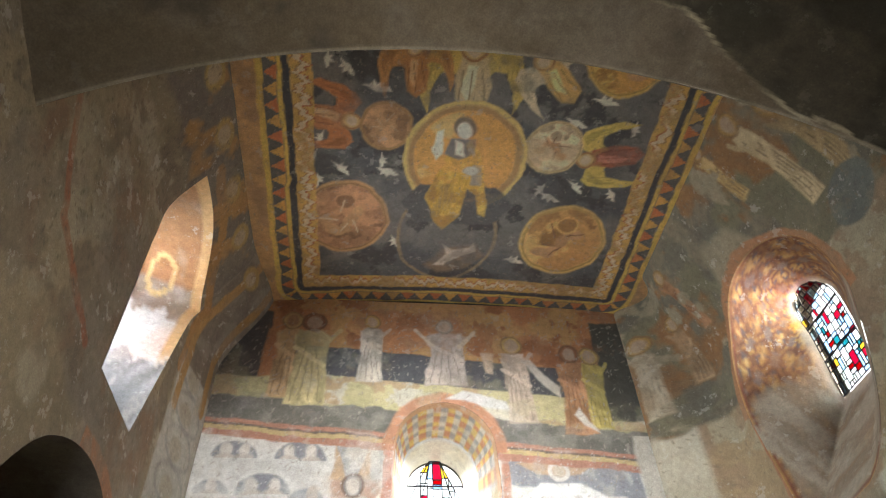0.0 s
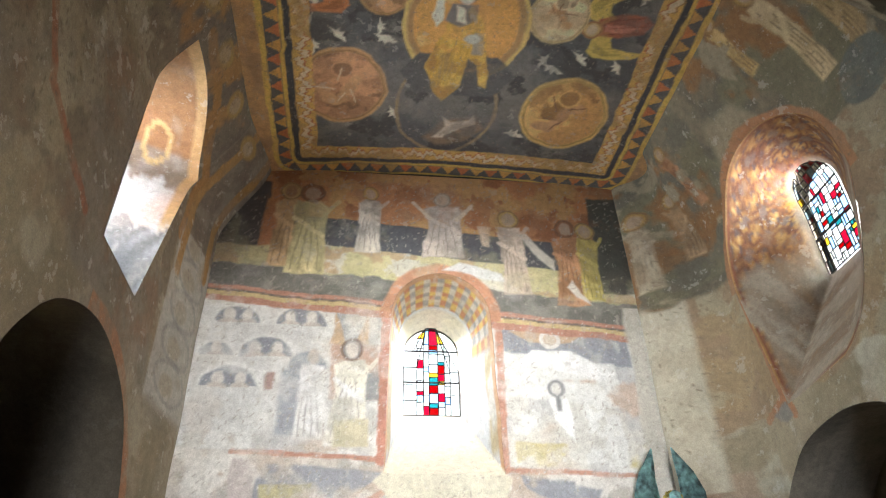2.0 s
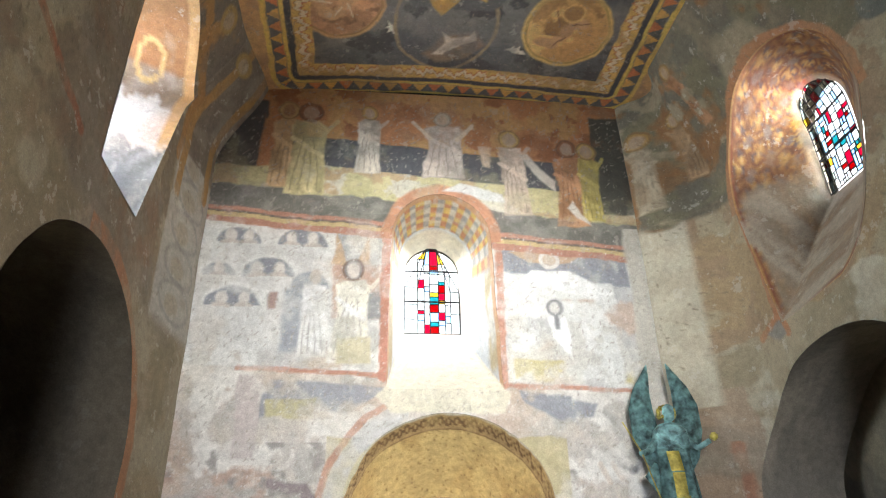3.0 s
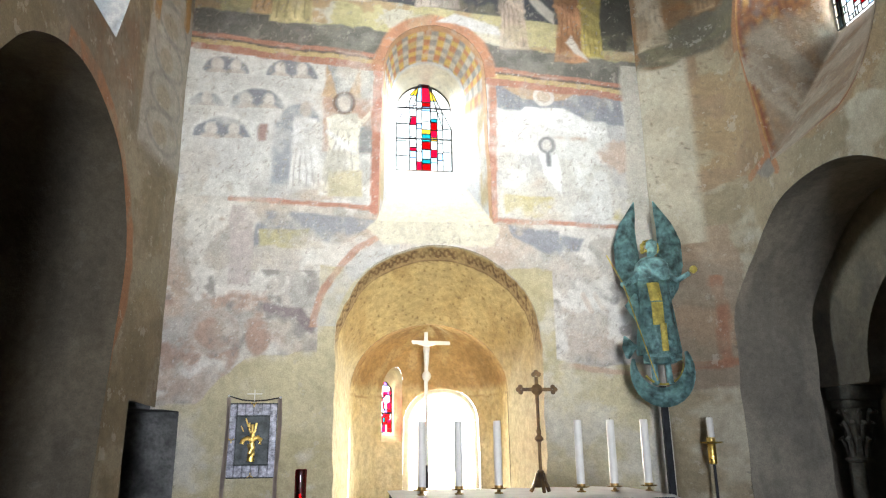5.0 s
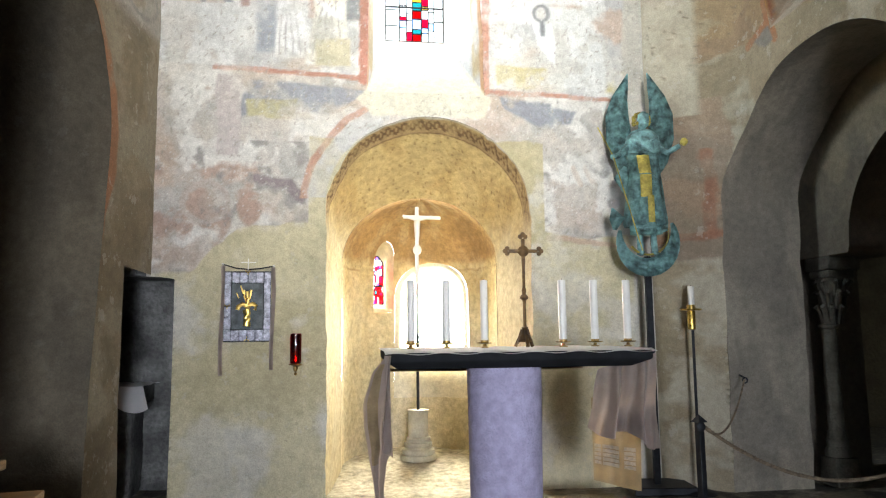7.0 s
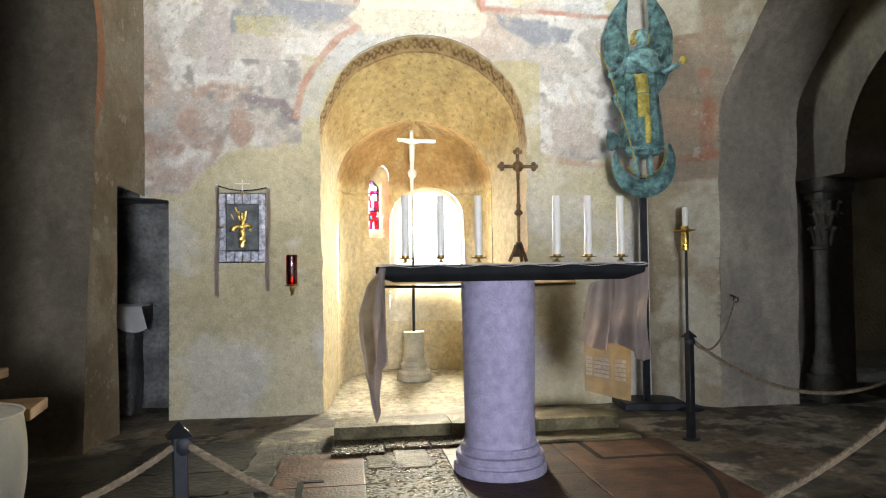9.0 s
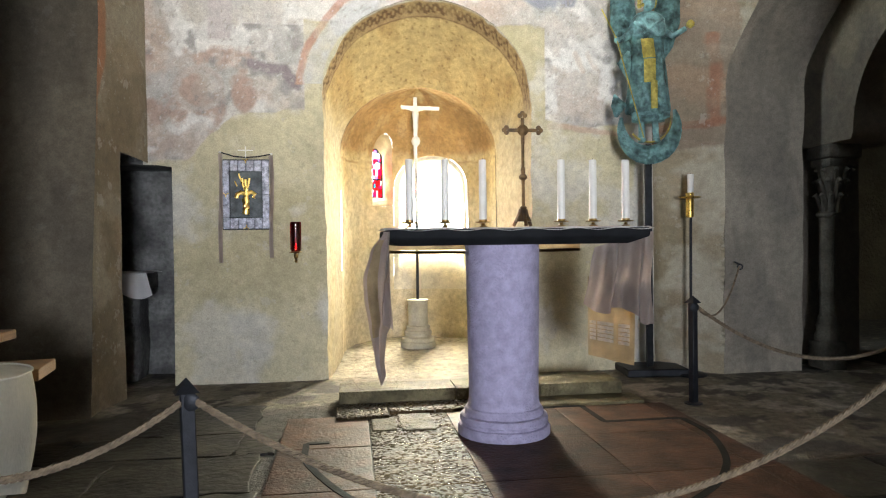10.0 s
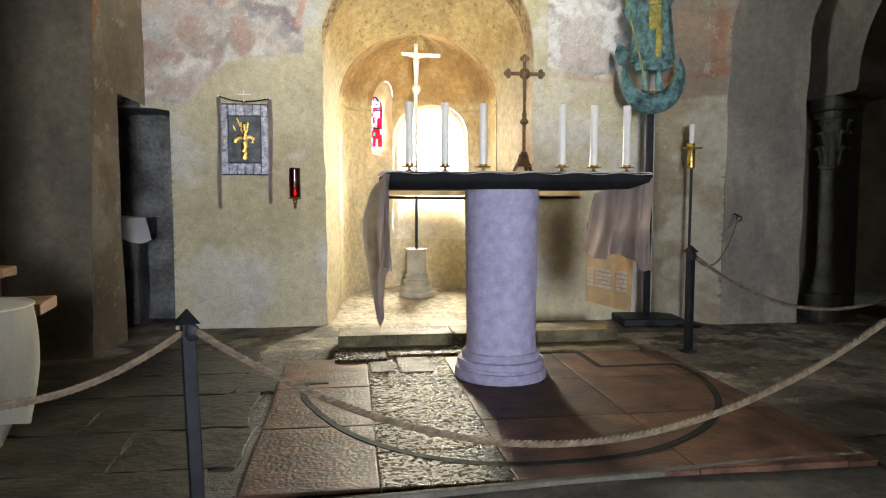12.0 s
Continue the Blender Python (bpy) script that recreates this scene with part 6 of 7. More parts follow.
def candle_and_holder(x, y, z):
    holder = thing("candlestick", x, y, z, "low brass candle dish on the altar", "candlestick", "altar candles")
    part("foot", lathe([(0.020, 0), (0.022, 0.003), (0.010, 0.008), (0.007, 0.016), (0.012, 0.02)], 16), BRASS, holder)
    part("dish", lathe([(0.012, 0.018), (0.036, 0.021), (0.040, 0.026), (0.038, 0.026), (0.020, 0.024), (0.020, 0.036), (0.017, 0.036)], 24), BRASS, holder)
    candle = thing("candle", x, y, z + 0.027, "tall unlit ivory candle in a brass dish", "candle", "altar candles")
    part("wax", lathe([(0.0185, 0), (0.0188, 0.1), (0.0182, 0.292), (0.0165, 0.298), (0.006, 0.295)], 20, 0.01), WAX, candle)
    part("wick", tube([(0, 0, 0.29), (0.001, 0, 0.301), (0.003, 0, 0.306)], 0.001, 5), IRON, candle)
    return holder, candle


TOP = 0.998
pair = candle_and_holder(0.640, 3.53, TOP)
for x in (0.812, 0.997, 1.384, 1.546, 1.716):
    for ob in pair:
        copy_thing(ob, pose(x, 3.53 + 0.01 * math.sin(x * 40), ob.matrix_basis.translation.z, 0, 0, x * 50))

cross = thing("altar_cross", 1.196, 3.53, TOP, "standing brass cross with trefoil ends on a three-footed base", "cross")
for k in range(3):
    a = radians(-90 + 120 * k)
    c, s = math.cos(a), math.sin(a)
    part("foot", tube([(0.050 * c, 0.050 * s, 0.004), (0.046 * c, 0.046 * s, 0.012), (0.028 * c, 0.028 * s, 0.045), (0.014 * c, 0.014 * s, 0.085)], 0.009, 8), DARKBRASS, cross)
part("base_dome", lathe([(0.040, 0.025), (0.036, 0.035), (0.022, 0.06), (0.014, 0.088), (0.018, 0.094), (0.010, 0.10)], 18), DARKBRASS, cross)
part("stem", lathe([(0.008, 0.09), (0.0075, 0.20), (0.009, 0.225), (0.021, 0.235), (0.021, 0.245), (0.009, 0.258), (0.012, 0.275), (0.0075, 0.29), (0.0075, 0.42)], 16), DARKBRASS, cross)
part("upright", box(-0.0085, 0.0085, -0.006, 0.006, 0.40, 0.53, 0.003), DARKBRASS, cross)
part("crossbar", box(-0.075, 0.075, -0.006, 0.006, 0.460, 0.477, 0.003), DARKBRASS, cross)
part("centre_boss", moved(lathe([(0.026, -0.008), (0.028, 0), (0.018, 0.008), (0.008, 0.012)], 16), pose(0, -0.004, 0.468, 90)), DARKBRASS, cross)
for x, z in ((-0.08, 0.4685), (0.08, 0.4685), (0, 0.54)):
    part("trefoil_end", merge([moved(lathe([(0.011, -0.005), (0.0125, 0), (0.011, 0.005)], 12), pose(x + dx, 0, z + dz, 90)) for dx, dz in ((0.011 if x >= 0 else -0.011, 0) if x else (0, 0.011), (0, 0.012) if x else (0.012, 0), (0, -0.012) if x else (-0.012, 0))]), DARKBRASS, cross)

# ---- apse ----
ped = thing("pedestal", 0.895, 5.82, 0.075, "short turned limestone pedestal on the rocky apse floor", "pedestal")
part("base", lathe([(0.140, 0), (0.142, 0.004), (0.142, 0.040), (0.136, 0.046), (0.128, 0.048), (0.132, 0.060), (0.130, 0.078), (0.118, 0.086), (0.106, 0.090), (0.104, 0.104), (0.112, 0.112), (0.110, 0.132), (0.096, 0.140), (0.092, 0.152), (0.098, 0.160), (0.096, 0.172), (0.084, 0.180)], 32, 0.02), PALESTONE, ped)
part("drum", lathe([(0.080, 0.178), (0.079, 0.25), (0.080, 0.362), (0.086, 0.372), (0.085, 0.386)], 28, 0.02), PALESTONE, ped)
cruc = thing("crucifix", 0.895, 5.82, 0.46, "tall processional crucifix of white metal on a thin pole whitened above by glare", "crucifix")
part("pole", tube([(0, 0, -0.01), (0, 0, 0.62)], 0.012, 10), IRON, cruc)
# upper pole in white: the glow that swallows it is put into its material
part("shaft", tube([(0, 0, 0.60), (0, 0, 1.0), (-0.005, 0, 1.28)], 0.015, 10), SILVERW, cruc)
part("knop", lathe([(0.010, 1.24), (0.030, 1.262), (0.036, 1.285), (0.030, 1.308), (0.010, 1.33)], 18), SILVERW, cruc)
part("cross_upright", box(-0.017, 0.013, -0.010, 0.010, 1.32, 1.675, 0.006, 2), SILVERW, cruc)
part("crossbar", moved(box(-0.155, 0.155, -0.010, 0.010, 1.520, 1.550, 0.006, 2), pose(0, 0, 0.02, 0, 1.5, 0)), SILVERW, cruc)
part("carved_body", merge([lathe([(0.012, 1.34), (0.020, 1.40), (0.022, 1.46), (0.027, 1.51), (0.018, 1.54), (0.015, 1.555), (0.016, 1.575), (0.006, 1.59)], 12), tube([(-0.12, -0.014, 1.565), (0, -0.02, 1.525), (0.12, -0.014, 1.56)], 0.010, 8)]), SILVERW, cruc)

# ---- hangings on the east wall ----
ban = thing("banner", -0.322, 4.955, 1.275, "small silver brocade banner with gilt emblem hung on the wall", "banner")
part("hanging_rod", tube([(-0.165, 0, 0.262), (-0.08, 0, 0.236), (0, 0, 0.228), (0.08, 0, 0.234), (0.165, 0, 0.250)], 0.004, 8), IRON, ban)
for x in (-0.165, 0.165):
    part("rod_knob", moved(lathe([(0.002, -0.009), (0.009, -0.003), (0.009, 0.003), (0.002, 0.009)], 10), pose(x, 0, 0.262 if x < 0 else 0.25)), SILVERW, ban)
part("cross_upright", box(-0.003, 0.003, -0.012, -0.006, 0.225, 0.300, 0.001), SILVERW, ban)
part("crossbar", box(-0.048, 0.048, -0.012, -0.006, 0.270, 0.277, 0.001), SILVERW, ban)
part("backing", box(-0.152, 0.150, -0.004, 0.010, -0.252, 0.215, 0.004), DARKPANEL, ban)
for i in range(6):
    for side, z0, z1 in ((-1, 0, 0), (1, 0, 0)):
        part("brocade_square", box(side * 0.128 - 0.022, side * 0.128 + 0.022, -0.012, -0.003, -0.246 + 0.0755 * i, -0.246 + 0.0755 * i + 0.0752, 0.002), SILVERCLOTH, ban)
for i in range(4):
    for z in (-0.21, 0.172):
        part("brocade_square", box(-0.104 + 0.0525 * i, -0.104 + 0.0525 * i + 0.0522, -0.012, -0.003, z - 0.036, z + 0.036, 0.003), SILVERCLOTH, ban)
part("panel", box(-0.104, 0.104, -0.016, -0.004, -0.170, 0.132, 0.003), DARKPANEL, ban, "dark green-black panel")
def petal(pts, r):
    return moved(tube(pts, r, 8), Matrix.Translation((0, -0.018, 0)) @ Matrix.Diagonal((1, 0.4, 1, 1)))


part("emblem", merge([petal([(-0.002, 0, -0.150), (0.0, 0, -0.135), (0.0, 0, -0.10), (0.0, 0, -0.065), (-0.006, 0, -0.04)], 0.024), petal([(0, 0, -0.06), (0.002, 0, -0.02), (0.0, 0, 0.03)], 0.017),
                     petal([(-0.006, 0, -0.015), (-0.032, 0, -0.005), (-0.056, 0, -0.020), (-0.062, 0, -0.042)], 0.014), petal([(0.006, 0, -0.015), (0.034, 0, -0.002), (0.058, 0, -0.018), (0.050, 0, -0.044)], 0.014),
                     petal([(0.0, 0, 0.0), (-0.018, 0, 0.045), (-0.022, 0, 0.090)], 0.007), petal([(0.0, 0, 0.0), (0.018, 0, 0.045), (0.024, 0, 0.090)], 0.007), petal([(0.0, 0, 0.02), (0.0, 0, 0.055), (0.001, 0, 0.080)], 0.010),
                     petal([(-0.045, 0, 0.118), (-0.030, 0, 0.075), (-0.014, 0, 0.03)], 0.005), petal([(-0.070, 0, 0.070), (-0.056, 0, 0.035)], 0.004)]), GOLD, ban, "gilt relief emblem")
for x, z, t in ((0, 0.205, 180), (0, -0.235, 0), (-0.13, -0.02, 90)):
    part("gilt_mark", merge([tube([(x - 0.018, -0.014, z + 0.012 * (1 if t else -1)), (x, -0.015, z), (x, -0.014, z - 0.016 * (1 if t else -1))], 0.0035, 6), tube([(x + 0.018, -0.014, z + 0.012 * (1 if t else -1)), (x, -0.015, z)], 0.0035, 6)]), GOLD, ban)
for x, z0, z1 in ((-0.163, 0.25, -0.47), (0.163, 0.24, -0.44)):
    part("ribbon", cloth(lambda s, t: (x - 0.013 + 0.026 * s + 0.006 * math.sin(t * 6), -0.010 + 0.004 * math.sin(t * 9 + s), z0 + (z1 - z0) * t), 3, 24, 0.002), MAUVE, ban)

lamp = thing("sanctuary_lamp", -0.002, 4.925, 0.80, "ruby glass sanctuary lamp on a brass wall bracket", "lamp")
part("glass_cylinder", lathe([(0.031, 0.078), (0.036, 0.085), (0.037, 0.26), (0.034, 0.272), (0.030, 0.26), (0.030, 0.085)], 24), RUBY, lamp)
part("back_plate", box(-0.034, 0.034, 0.034, 0.05, 0.08, 0.275, 0.004), mat("red_enamel", (0.22, 0.01, 0.01), 0.35, vary=0.1), lamp)
part("dish", lathe([(0.010, 0.062), (0.040, 0.068), (0.046, 0.075), (0.034, 0.078)], 24), BRASS, lamp)
part("stem", lathe([(0.004, 0.0), (0.012, 0.012), (0.006, 0.022), (0.014, 0.035), (0.016, 0.048), (0.010, 0.062)], 16), BRASS, lamp)
part("bracket", tube([(0, 0, 0.03), (0, 0.03, 0.03), (0, 0.06, 0.05)], 0.006, 8), BRASS, lamp)
flame = bpy.data.materials.new("lamp_flame")
nt, n, l, b = nodes_of(flame)
b.inputs["Emission Color"].default_value, b.inputs["Emission Strength"].default_value = (1.0, 0.25, 0.08, 1), 6.0
part("flame", lathe([(0.002, 0.09), (0.008, 0.10), (0.006, 0.115), (0.001, 0.13)], 10), flame, lamp)

# ---- winged statue on its pole ----
def leaf(points, width, n=7, lift=0.05):
    """A curved, ridged blade along points; width: half widths."""
    bm = bmesh.new()
    rows = []
    for i, p in enumerate(points):
        p = Vector(p)
        a, c = Vector(points[max(0, i - 1)]), Vector(points[min(len(points) - 1, i + 1)])
        d = (c - a).normalized()
        side = Vector((d.z, 0, -d.x))
        rows.append([bm.verts.new(p + side * width[i] * (2 * k / (n - 1) - 1) + Vector((0, -lift * (1 - (2 * k / (n - 1) - 1) ** 2) * min(1, width[i] * 12) + 0.006 * noise.noise((i * 0.9, k * 1.7, 2)), 0))) for k in range(n)])
    for a, c in zip(rows, rows[1:]):
        for k in range(n - 1):
            bm.faces.new((a[k], a[k + 1], c[k + 1], c[k]))
    bmesh.ops.solidify(bm, geom=bm.faces[:], thickness=0.018)
    return bm


def statue_mesh():
    green, gilt = [], []
    # long stiff robe with upright folds, open at the hem over a shorter shift
    def robe(s, t):
        a = 2 * math.pi * s
        z = 0.285 + 0.62 * t
        r = along(((0, 0.124), (0.03, 0.130), (0.35, 0.114), (0.72, 0.096), (0.85, 0.108), (0.94, 0.104), (1, 0.070)), t)
        r *= 1 + (0.075 * math.sin(a * 7 + 1.5 * t) + 0.04 * math.sin(a * 13)) * (1 - t) ** 0.6
        return (r * 1.12 * math.cos(a), r * 0.74 * math.sin(a), z)
    green.append(cloth(robe, 64, 30, 0.012))
    green.append(moved(lathe([(0.085, 0.225), (0.100, 0.23), (0.098, 0.30), (0.05, 0.32)], 24, 0.12), Matrix.Diagonal((1.12, 0.72, 1, 1))))
    # cape over the shoulders, with a rolled collar
    green.append(moved(lathe([(0.108, 0.80), (0.118, 0.81), (0.116, 0.88), (0.104, 0.935), (0.070, 0.975), (0.045, 0.985)], 28, 0.10), Matrix.Diagonal((1.10, 0.80, 1, 1))))
    green.append(tube([(0.058 * math.cos(radians(a)), -0.010 + 0.045 * math.sin(radians(a)), 0.965 + 0.012 * math.sin(radians(a))) for a in range(0, 361, 20)], 0.013, 8))
    green.append(tube([(-0.10, -0.075, 0.90), (-0.03, -0.105, 0.84), (0.06, -0.098, 0.80)], 0.012, 8))
    green.append(tube([(0.09, -0.075, 0.91), (0.03, -0.105, 0.87), (-0.04, -0.10, 0.815)], 0.010, 8))
    for x in (-0.045, 0.045):
        green.append(tube([(x, 0.0, 0.30), (x * 1.05, -0.01, 0.18), (x * 1.1, -0.02, 0.10)], 0.022, 10))
        green.append(moved(lathe([(0.010, 0.0), (0.030, 0.008), (0.026, 0.03), (0.008, 0.04)], 10), pose(x * 1.1, -0.04, 0.075)))
    green.append(cloth(lambda s, t: (-0.13 + 0.26 * s, -0.100 + 0.025 * math.sin(s * 9), 0.285 - 0.045 * t - 0.03 * math.sin(s * math.pi)), 14, 3, 0.012))
    # plain head with gilt curls round it
    green.append(moved(lathe([(0.012, -0.062), (0.034, -0.045), (0.042, 0.0), (0.038, 0.04), (0.012, 0.06)], 16), pose(0.008, -0.035, 1.050)))
    green.append(tube([(0, 0, 0.96), (0, -0.012, 1.02)], 0.026, 10))
    for k in range(34):
        a = math.pi * (-0.22 + 1.44 * ((k * 0.618) % 1.0))
        q = 0.040 + 0.020 * ((k * 0.37) % 1.0)
        gilt.append(moved(lathe([(0.003, -0.015), (0.013, -0.005), (0.013, 0.006), (0.003, 0.015)], 7), pose(-q * math.cos(a) - 0.004, -0.035 + 0.05 * ((k * 0.73) % 1.0), 1.055 + q * 1.05 * math.sin(a), 40 * math.sin(k), 60 * math.cos(k))))
    # two tall wings that meet behind the shoulders
    for s in (-1, 1):
        pts = [(s * 0.05, 0.06, 0.62), (s * 0.115, 0.07, 0.78), (s * 0.150, 0.08, 0.95), (s * 0.158, 0.085, 1.12), (s * 0.135, 0.085, 1.25), (s * 0.098, 0.08, 1.35), (s * 0.070, 0.075, 1.44)]
        green.append(leaf(pts, [0.034, 0.076, 0.092, 0.085, 0.060, 0.032, 0.004]))
    # arms
    green.append(tube([(-0.105, -0.02, 0.86), (-0.170, -0.07, 0.79), (-0.228, -0.12, 0.765)], 0.030, 10, 0.6))
    green.append(tube([(0.105, 0, 0.86), (0.165, -0.05, 0.80), (0.235, -0.10, 0.835)], 0.028, 10, 0.6))
    green.append(moved(lathe([(0.008, -0.02), (0.020, -0.008), (0.020, 0.01), (0.008, 0.02)], 10), pose(-0.226, -0.122, 0.768)))
    gilt.append(moved(lathe([(0.008, -0.028), (0.026, -0.012), (0.028, 0.006), (0.014, 0.024)], 12), pose(0.262, -0.115, 0.858)))
    # the spear, and the pieces of drapery by the side
    gilt.append(tube([(-0.325, -0.115, 0.985), (-0.228, -0.135, 0.770), (-0.055, -0.135, 0.10)], 0.0045, 8))
    green.append(leaf([(-0.13, -0.02, 0.72), (-0.165, -0.03, 0.63), (-0.14, -0.03, 0.52)], [0.01, 0.05, 0.008], 5, 0.02))
    # crescent at the foot
    cres = [(0.190 * math.cos(radians(a)), -0.02, 0.215 + 0.22 * math.sin(radians(a))) for a in range(168, 385, 12)]
    green.append(leaf(cres, [0.012 + 0.054 * math.sin(math.pi * i / (len(cres) - 1)) for i in range(len(cres))], 7, 0.03))
    gilt.append(tube([(0.140 * math.cos(radians(a)), -0.055, 0.225 + 0.145 * math.sin(radians(a))) for a in range(215, 380, 10)], 0.009, 8, 0.4))
    green.append(leaf([(-0.235, -0.03, 0.42), (-0.205, -0.05, 0.34), (-0.225, -0.04, 0.26)], [0.006, 0.055, 0.012], 5, 0.02))
    # gilt panel down the robe
    gilt.append(cloth(lambda s, t: (-0.062 + 0.085 * s + 0.015 * t, -0.099 + 0.004 * math.sin(s * 8) + 0.012 * abs(s - 0.5), 0.78 - 0.13 * t), 5, 6, 0.006))
    gilt.append(cloth(lambda s, t: (-0.045 + 0.080 * s, -0.107 + 0.004 * math.sin(s * 8), 0.64 - 0.16 * t), 5, 6, 0.006))
    gilt.append(cloth(lambda s, t: (0.000 + 0.045 * s, -0.110 + 0.003 * math.sin(s * 8), 0.49 - 0.19 * t), 4, 6, 0.006))
    g = merge(green)
    for f in g.faces:
        f.material_index = 0
    y = merge(gilt)
    for f in y.faces:
        f.material_index = 1
    both = merge([g, y])
    return both


def build_statue():
    bm = statue_mesh()
    me = bpy.data.meshes.new("statue")
    bm.to_mesh(me)
    bm.free()
    me.polygons.foreach_set("use_smooth", np.full(len(me.polygons), True))
    me.set_sharp_from_angle(angle=radians(45))
    me.materials.append(BRONZE)
    me.materials.append(mat("worn_gilding", (0.52, 0.43, 0.10), 0.5, 0.5, vary=0.4, scale=12, bump=0.5, fine=60))
    return me


statue = tagged(new("statue", build_statue()), "tall green bronze winged statue with worn gilding, on a dark pole", "statue")
statue.matrix_basis = pose(2.38, 4.72, 1.504, 0, 0, -14) @ Matrix.Diagonal((0.975, 1, 0.98, 1))
stand = thing("statue_stand", 2.395, 4.76, 0.0, "square black iron pole on a flat plinth plate", "stand")
part("plinth_plate", moved(box(-0.19, 0.23, -0.12, 0.19, 0.0, 0.05, 0.006), pose(0, 0, 0, 0, 0, -6)), IRON, stand)
part("pole", box(-0.022, 0.022, -0.016, 0.016, 0.05, 1.58, 0.004), IRON, stand)

tall = thing("candle_stand", 2.645, 4.66, 0.0, "thin black floor candle stand with a brass cup", "candle stand")
part("base_disc", lathe([(0.105, 0), (0.108, 0.008), (0.09, 0.018), (0.02, 0.028)], 28), IRON, tall)
part("pole", tube([(0, 0, 0.015), (0.003, 0, 0.6), (0.006, 0, 1.08)], 0.0095, 10), IRON, tall)
part("cup", lathe([(0.014, 1.07), (0.026, 1.075), (0.028, 1.19), (0.024, 1.20)], 18), GOLD, tall)
part("drip_dish", lathe([(0.020, 1.198), (0.066, 1.203), (0.074, 1.212), (0.070, 1.213), (0.030, 1.207), (0.026, 1.24), (0.022, 1.24)], 24), GOLD, tall)
tallc = thing("candle", 2.651, 4.66, 1.208, "short thick ivory candle in a brass cup", "candle")
part("wax", lathe([(0.021, 0), (0.0215, 0.15), (0.019, 0.158), (0.006, 0.154)], 18, 0.02), WAX, tallc)
part("wick", tube([(0, 0, 0.15), (0.002, 0, 0.168)], 0.0012, 5), IRON, tallc)


# ---- rope barrier ----
def barrier_post(x, y, h, lean=0.0):
    p = thing("barrier_post", x, y, 0.0, "black iron barrier post with a pyramid cap", "post", "rope barrier")
    part("shaft", moved(box(-0.019, 0.019, -0.019, 0.019, 0.0, h - 0.03, 0.003), pose(0, 0, 0, 0, lean, 20)), IRON, p)
    bm = bmesh.new()
    bmesh.ops.create_cone(bm, cap_ends=True, segments=4, radius1=0.046, radius2=0.002, depth=0.04)
    part("cap", moved(bm, pose(math.sin(radians(lean)) * h, 0, h - 0.012, 0, 0, 65)), IRON, p)
    part("foot_plate", lathe([(0.05, 0), (0.05, 0.006), (0.02, 0.01)], 20), IRON, p)
    part("rope_ring", moved(lathe([(0.020, -0.004), (0.026, 0), (0.020, 0.004)], 14), pose(0, -0.022, h - 0.055, 90)), IRON, p)
    return p


barrier_post(-0.083, 2.25, 0.553, -1.6)
barrier_post(2.262, 3.90, 0.60)
barrier_post(2.15, 2.20, 0.60)
barrier_post(-1.02, 2.12, 0.52)
barrier_post(4.00, 3.90, 0.60)


def rope(name, a, c, sag, label, radius=0.0105):
    """Three strands laid round each other along a hanging line."""
    a, c = Vector(a), Vector(c)
    n = max(60, int((a - c).length / 0.011))
    strands = []
    for k in range(3):
        pts = []
        for i in range(n + 1):
            t = i / n
            p = a.lerp(c, t) - Vector((0, 0, sag * 4 * t * (1 - t)))
            w = t * (a - c).length / 0.055 * 2 * math.pi + k * 2.094
            side = (c - a).cross(Vector((0, 0, 1))).normalized()
            pts.append(p + side * radius * 0.55 * math.cos(w) + Vector((0, 0, radius * 0.55 * math.sin(w))))
        strands.append(tube(pts, radius * 0.62, 6))
    return tagged(part(name, merge(strands), ROPE), label, "rope", "rope barrier")


rope("rope", (-0.108, 2.22, 0.498), (-1.02, 2.10, 0.470), 0.155, "twisted hemp rope hanging between iron posts")
rope("rope", (-0.066, 2.225, 0.500), (2.125, 2.20, 0.550), 0.39, "twisted hemp rope sagging low before the altar")
rope("rope", (2.285, 3.89, 0.545), (3.985, 3.89, 0.545), 0.32, "twisted hemp rope hanging between iron posts")
rope("rope", (2.285, 3.90, 0.545), (2.945, 4.57, 0.735), 0.16, "thin rope tied up to a hook on the wall", 0.006)
hook = thing("wall_hook", 2.955, 4.585, 0.735, "small black iron hook on the wall", "hook")
part("ring", tube([(0.018 * math.cos(a / 8 * 2 * math.pi), -0.012, 0.018 * math.sin(a / 8 * 2 * math.pi)) for a in range(9)], 0.005, 6), IRON, hook)
part("pin", tube([(0, -0.012, 0.015), (0.0, 0.05, 0.03)], 0.006, 6), IRON, hook)

# ---- covered tub and kneeler beside the north arch ----
QUILT = mat("cream_quilted_cloth", (0.56, 0.53, 0.43), 0.9, vary=0.10, scale=9, bump=0.5, fine=140, dist=0.004, sheen=0.2, stretch=(1, 1, 0.45))
tub = thing("covered_tub", -0.955, 2.72, 0.0, "rounded tub under a cream quilted cloth cover", "tub")
part("tub_body", lathe([(0.10, 0.0), (0.125, 0.02), (0.17, 0.12), (0.205, 0.22), (0.215, 0.46), (0.20, 0.48)], 36), PALESTONE, tub)


def quilt(s, t):
    a = 2 * math.pi * s
    if t < 0.25:
        r, z = 0.232 * t / 0.25, 0.515 - 0.010 * (t / 0.25) ** 3
    else:
        k = (t - 0.25) / 0.75
        r = 0.232 + 0.016 * math.sin(min(1.0, k * 3) * math.pi / 2) - 0.09 * max(0, k - 0.45) ** 1.5
        z = 0.505 - (0.40 + 0.035 * math.sin(2 * a)) * k
        r += 0.007 * k * math.sin(a * 9 + 2 * k) + 0.004 * k * math.sin(a * 5 + 1)
    return (r * math.cos(a), r * math.sin(a), z)


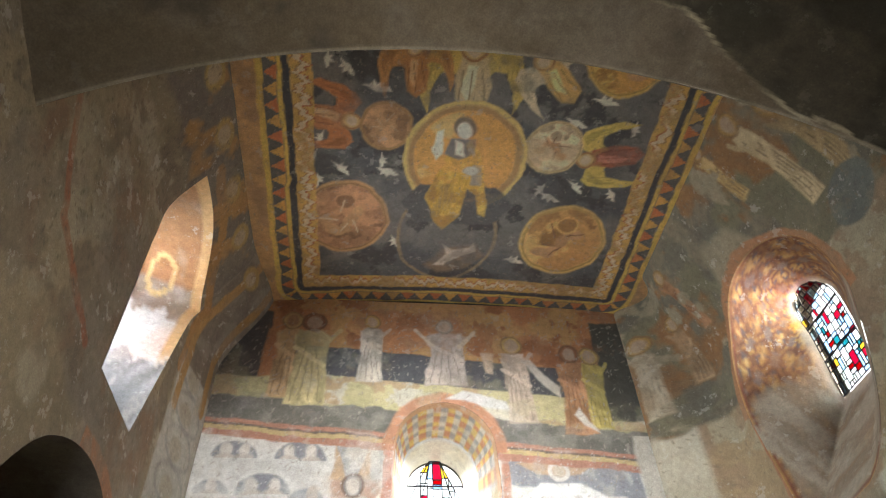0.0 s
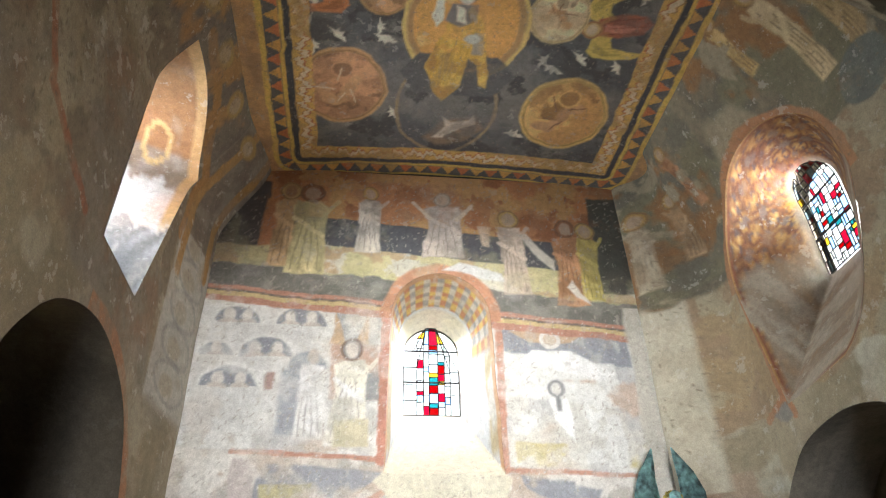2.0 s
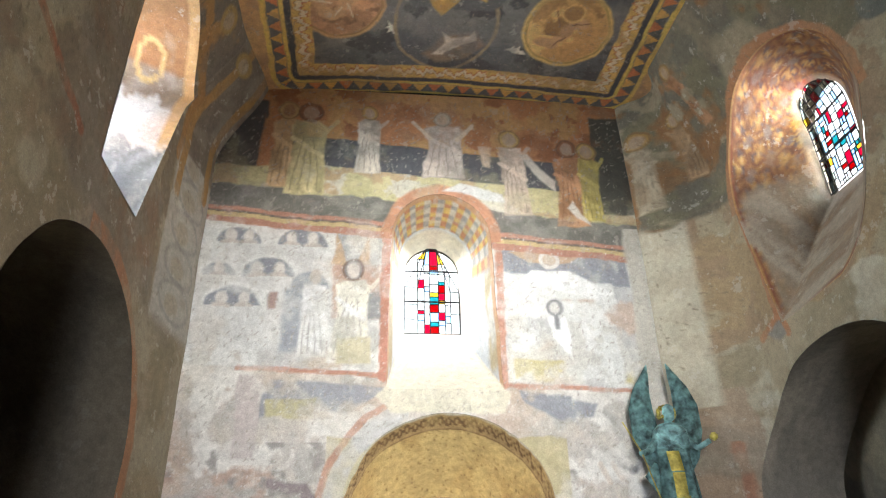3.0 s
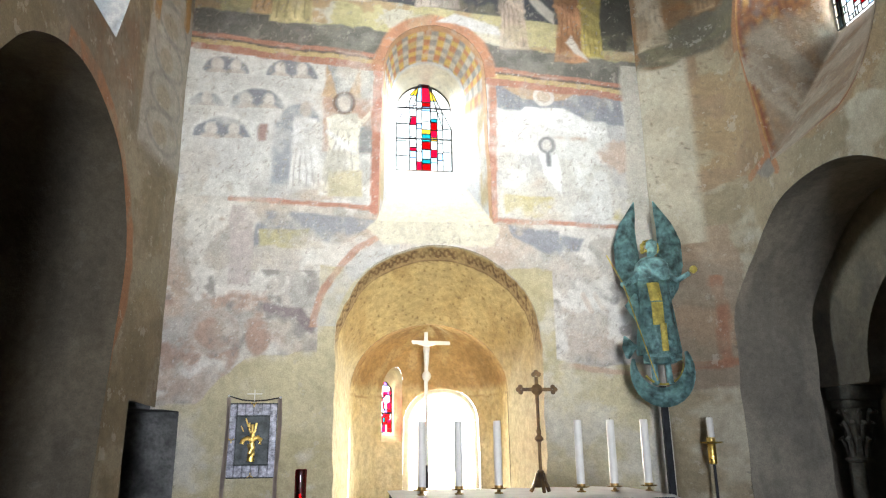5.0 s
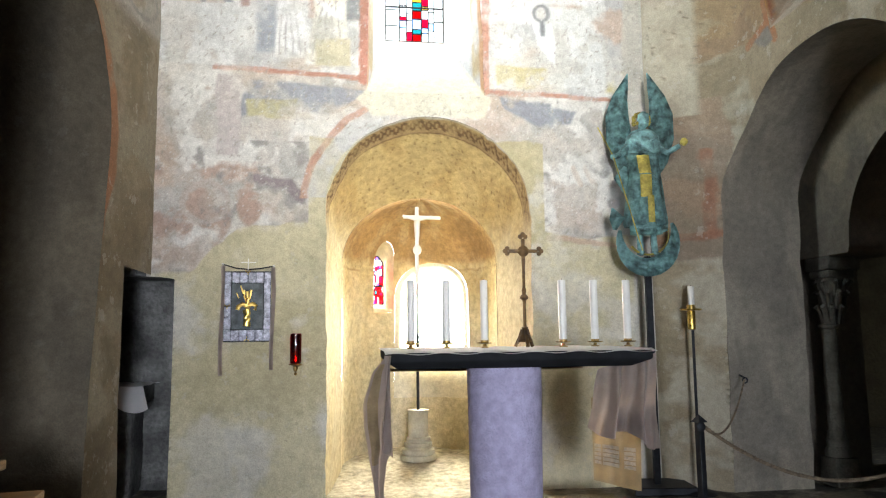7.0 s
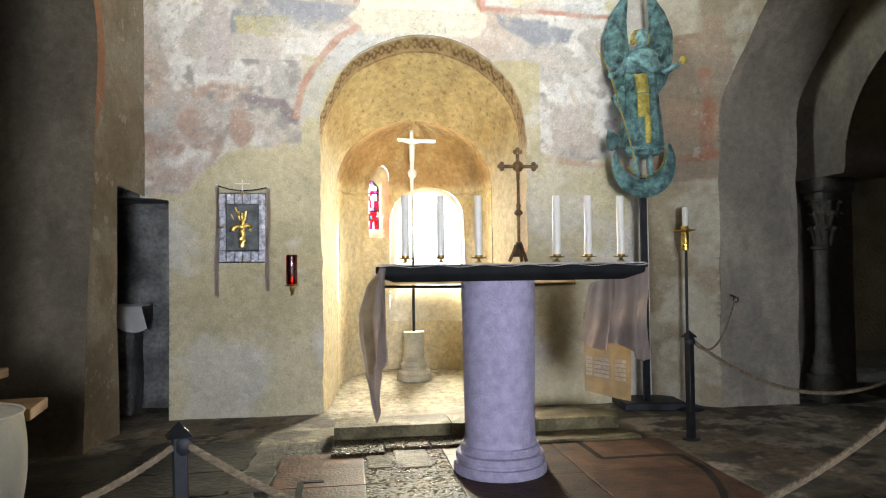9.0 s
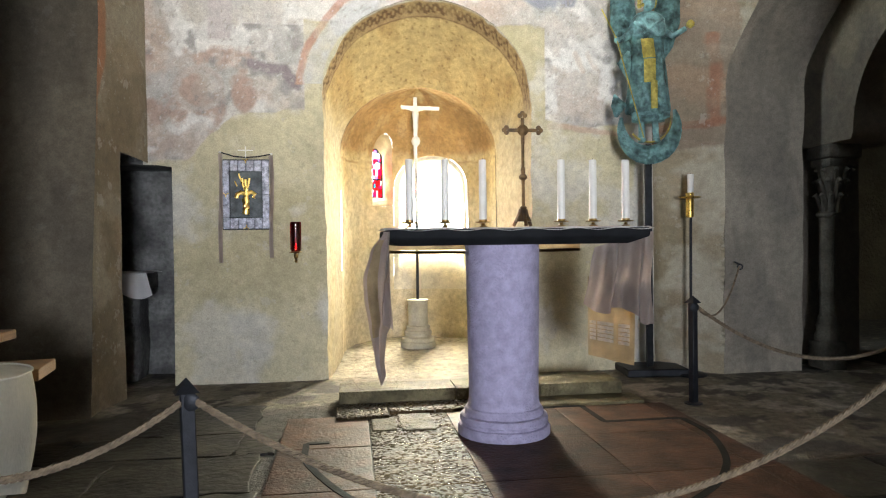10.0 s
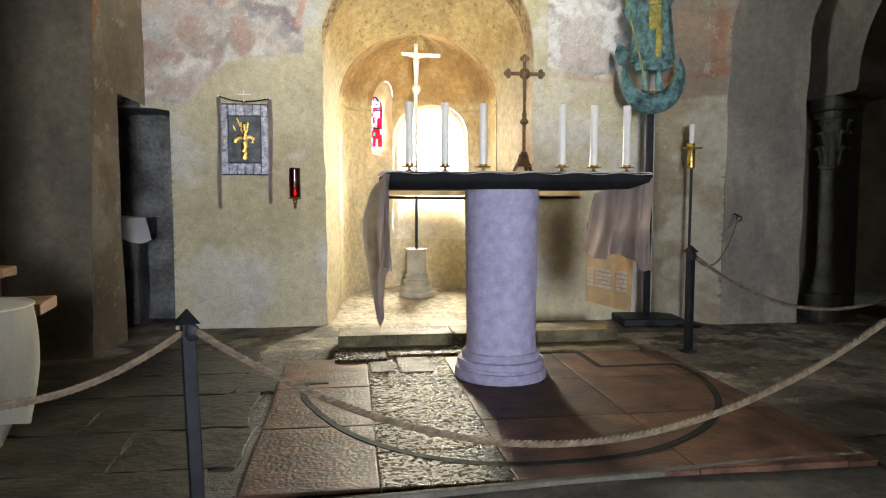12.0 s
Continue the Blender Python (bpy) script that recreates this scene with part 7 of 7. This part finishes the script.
cover = part("quilted_cover", cloth(quilt, 96, 40, 0.006), QUILT, tub, "cream quilted cloth cover")
part("piping", tube([(0.236 * math.cos(radians(a)), 0.236 * math.sin(radians(a)), 0.507) for a in range(0, 361, 9)], 0.004, 6), QUILT, cover)
lectern = thing("kneeler", -1.05, 3.09, 0.0, "plain oak kneeler with a shelf and a hand rail", "kneeler")
part("board", moved(box(-0.20, 0.235, -0.13, 0.12, 0.428, 0.474, 0.004), pose(0, 0, 0, 0, 0, 9)), WOOD, lectern)
part("upright", box(-0.03, 0.04, 0.02, 0.08, 0.47, 0.57, 0.004), WOOD, lectern)
part("rail", box(-0.20, 0.085, -0.005, 0.115, 0.565, 0.602, 0.004), WOOD, lectern)
for x in (-0.17, 0.10):
    part("leg", box(x - 0.02, x + 0.02, 0.04, 0.08, 0, 0.43, 0.004), WOOD, lectern)

# ---- ledge in the recess ----
ledge = thing("stone_ledge", -1.13, 5.18, 0.0, "rough dark stone ledge in the recess", "ledge")
part("pier", box(-0.28, 0.06, -0.04, 0.22, 0.0, 0.60, 0.03, 2, 6, 0.012, 9), DARKSTONE, ledge)
part("top_stone", box(-0.30, 0.12, -0.16, 0.24, 0.62, 0.735, 0.012, 2, 4, 0.008, 4), DARKSTONE, ledge)
tcl = thing("ledge_cloth", -1.13, 5.18, 0.745, "white linen cloth hanging over the front of a stone ledge", "cloth")


def corner_cloth(s, t):
    # the flat part, then the front fall that flares out and dips at its corners
    if t < 0.35:
        return (-0.30 + 0.455 * s, 0.22 - 0.40 * t / 0.35, 0.004 * math.sin(s * 17 + t * 30))
    k = (t - 0.35) / 0.65
    drop = 0.135 + 0.035 * math.sin(s * 8 + 1.2) + 0.10 * max(0, 0.62 - s)
    return (-0.30 + (0.455 + 0.045 * k) * s, -0.182 - 0.022 * k - 0.014 * k * math.sin(s * 21), -drop * k)


part("sheet", cloth(corner_cloth, 40, 28, 0.003), LINEN, tcl)

# ---- corner column of the south arch ----
colm = thing("corner_column", 3.685, 4.70, 0.0, "slender stone column with a carved, worn leaf capital", "column")
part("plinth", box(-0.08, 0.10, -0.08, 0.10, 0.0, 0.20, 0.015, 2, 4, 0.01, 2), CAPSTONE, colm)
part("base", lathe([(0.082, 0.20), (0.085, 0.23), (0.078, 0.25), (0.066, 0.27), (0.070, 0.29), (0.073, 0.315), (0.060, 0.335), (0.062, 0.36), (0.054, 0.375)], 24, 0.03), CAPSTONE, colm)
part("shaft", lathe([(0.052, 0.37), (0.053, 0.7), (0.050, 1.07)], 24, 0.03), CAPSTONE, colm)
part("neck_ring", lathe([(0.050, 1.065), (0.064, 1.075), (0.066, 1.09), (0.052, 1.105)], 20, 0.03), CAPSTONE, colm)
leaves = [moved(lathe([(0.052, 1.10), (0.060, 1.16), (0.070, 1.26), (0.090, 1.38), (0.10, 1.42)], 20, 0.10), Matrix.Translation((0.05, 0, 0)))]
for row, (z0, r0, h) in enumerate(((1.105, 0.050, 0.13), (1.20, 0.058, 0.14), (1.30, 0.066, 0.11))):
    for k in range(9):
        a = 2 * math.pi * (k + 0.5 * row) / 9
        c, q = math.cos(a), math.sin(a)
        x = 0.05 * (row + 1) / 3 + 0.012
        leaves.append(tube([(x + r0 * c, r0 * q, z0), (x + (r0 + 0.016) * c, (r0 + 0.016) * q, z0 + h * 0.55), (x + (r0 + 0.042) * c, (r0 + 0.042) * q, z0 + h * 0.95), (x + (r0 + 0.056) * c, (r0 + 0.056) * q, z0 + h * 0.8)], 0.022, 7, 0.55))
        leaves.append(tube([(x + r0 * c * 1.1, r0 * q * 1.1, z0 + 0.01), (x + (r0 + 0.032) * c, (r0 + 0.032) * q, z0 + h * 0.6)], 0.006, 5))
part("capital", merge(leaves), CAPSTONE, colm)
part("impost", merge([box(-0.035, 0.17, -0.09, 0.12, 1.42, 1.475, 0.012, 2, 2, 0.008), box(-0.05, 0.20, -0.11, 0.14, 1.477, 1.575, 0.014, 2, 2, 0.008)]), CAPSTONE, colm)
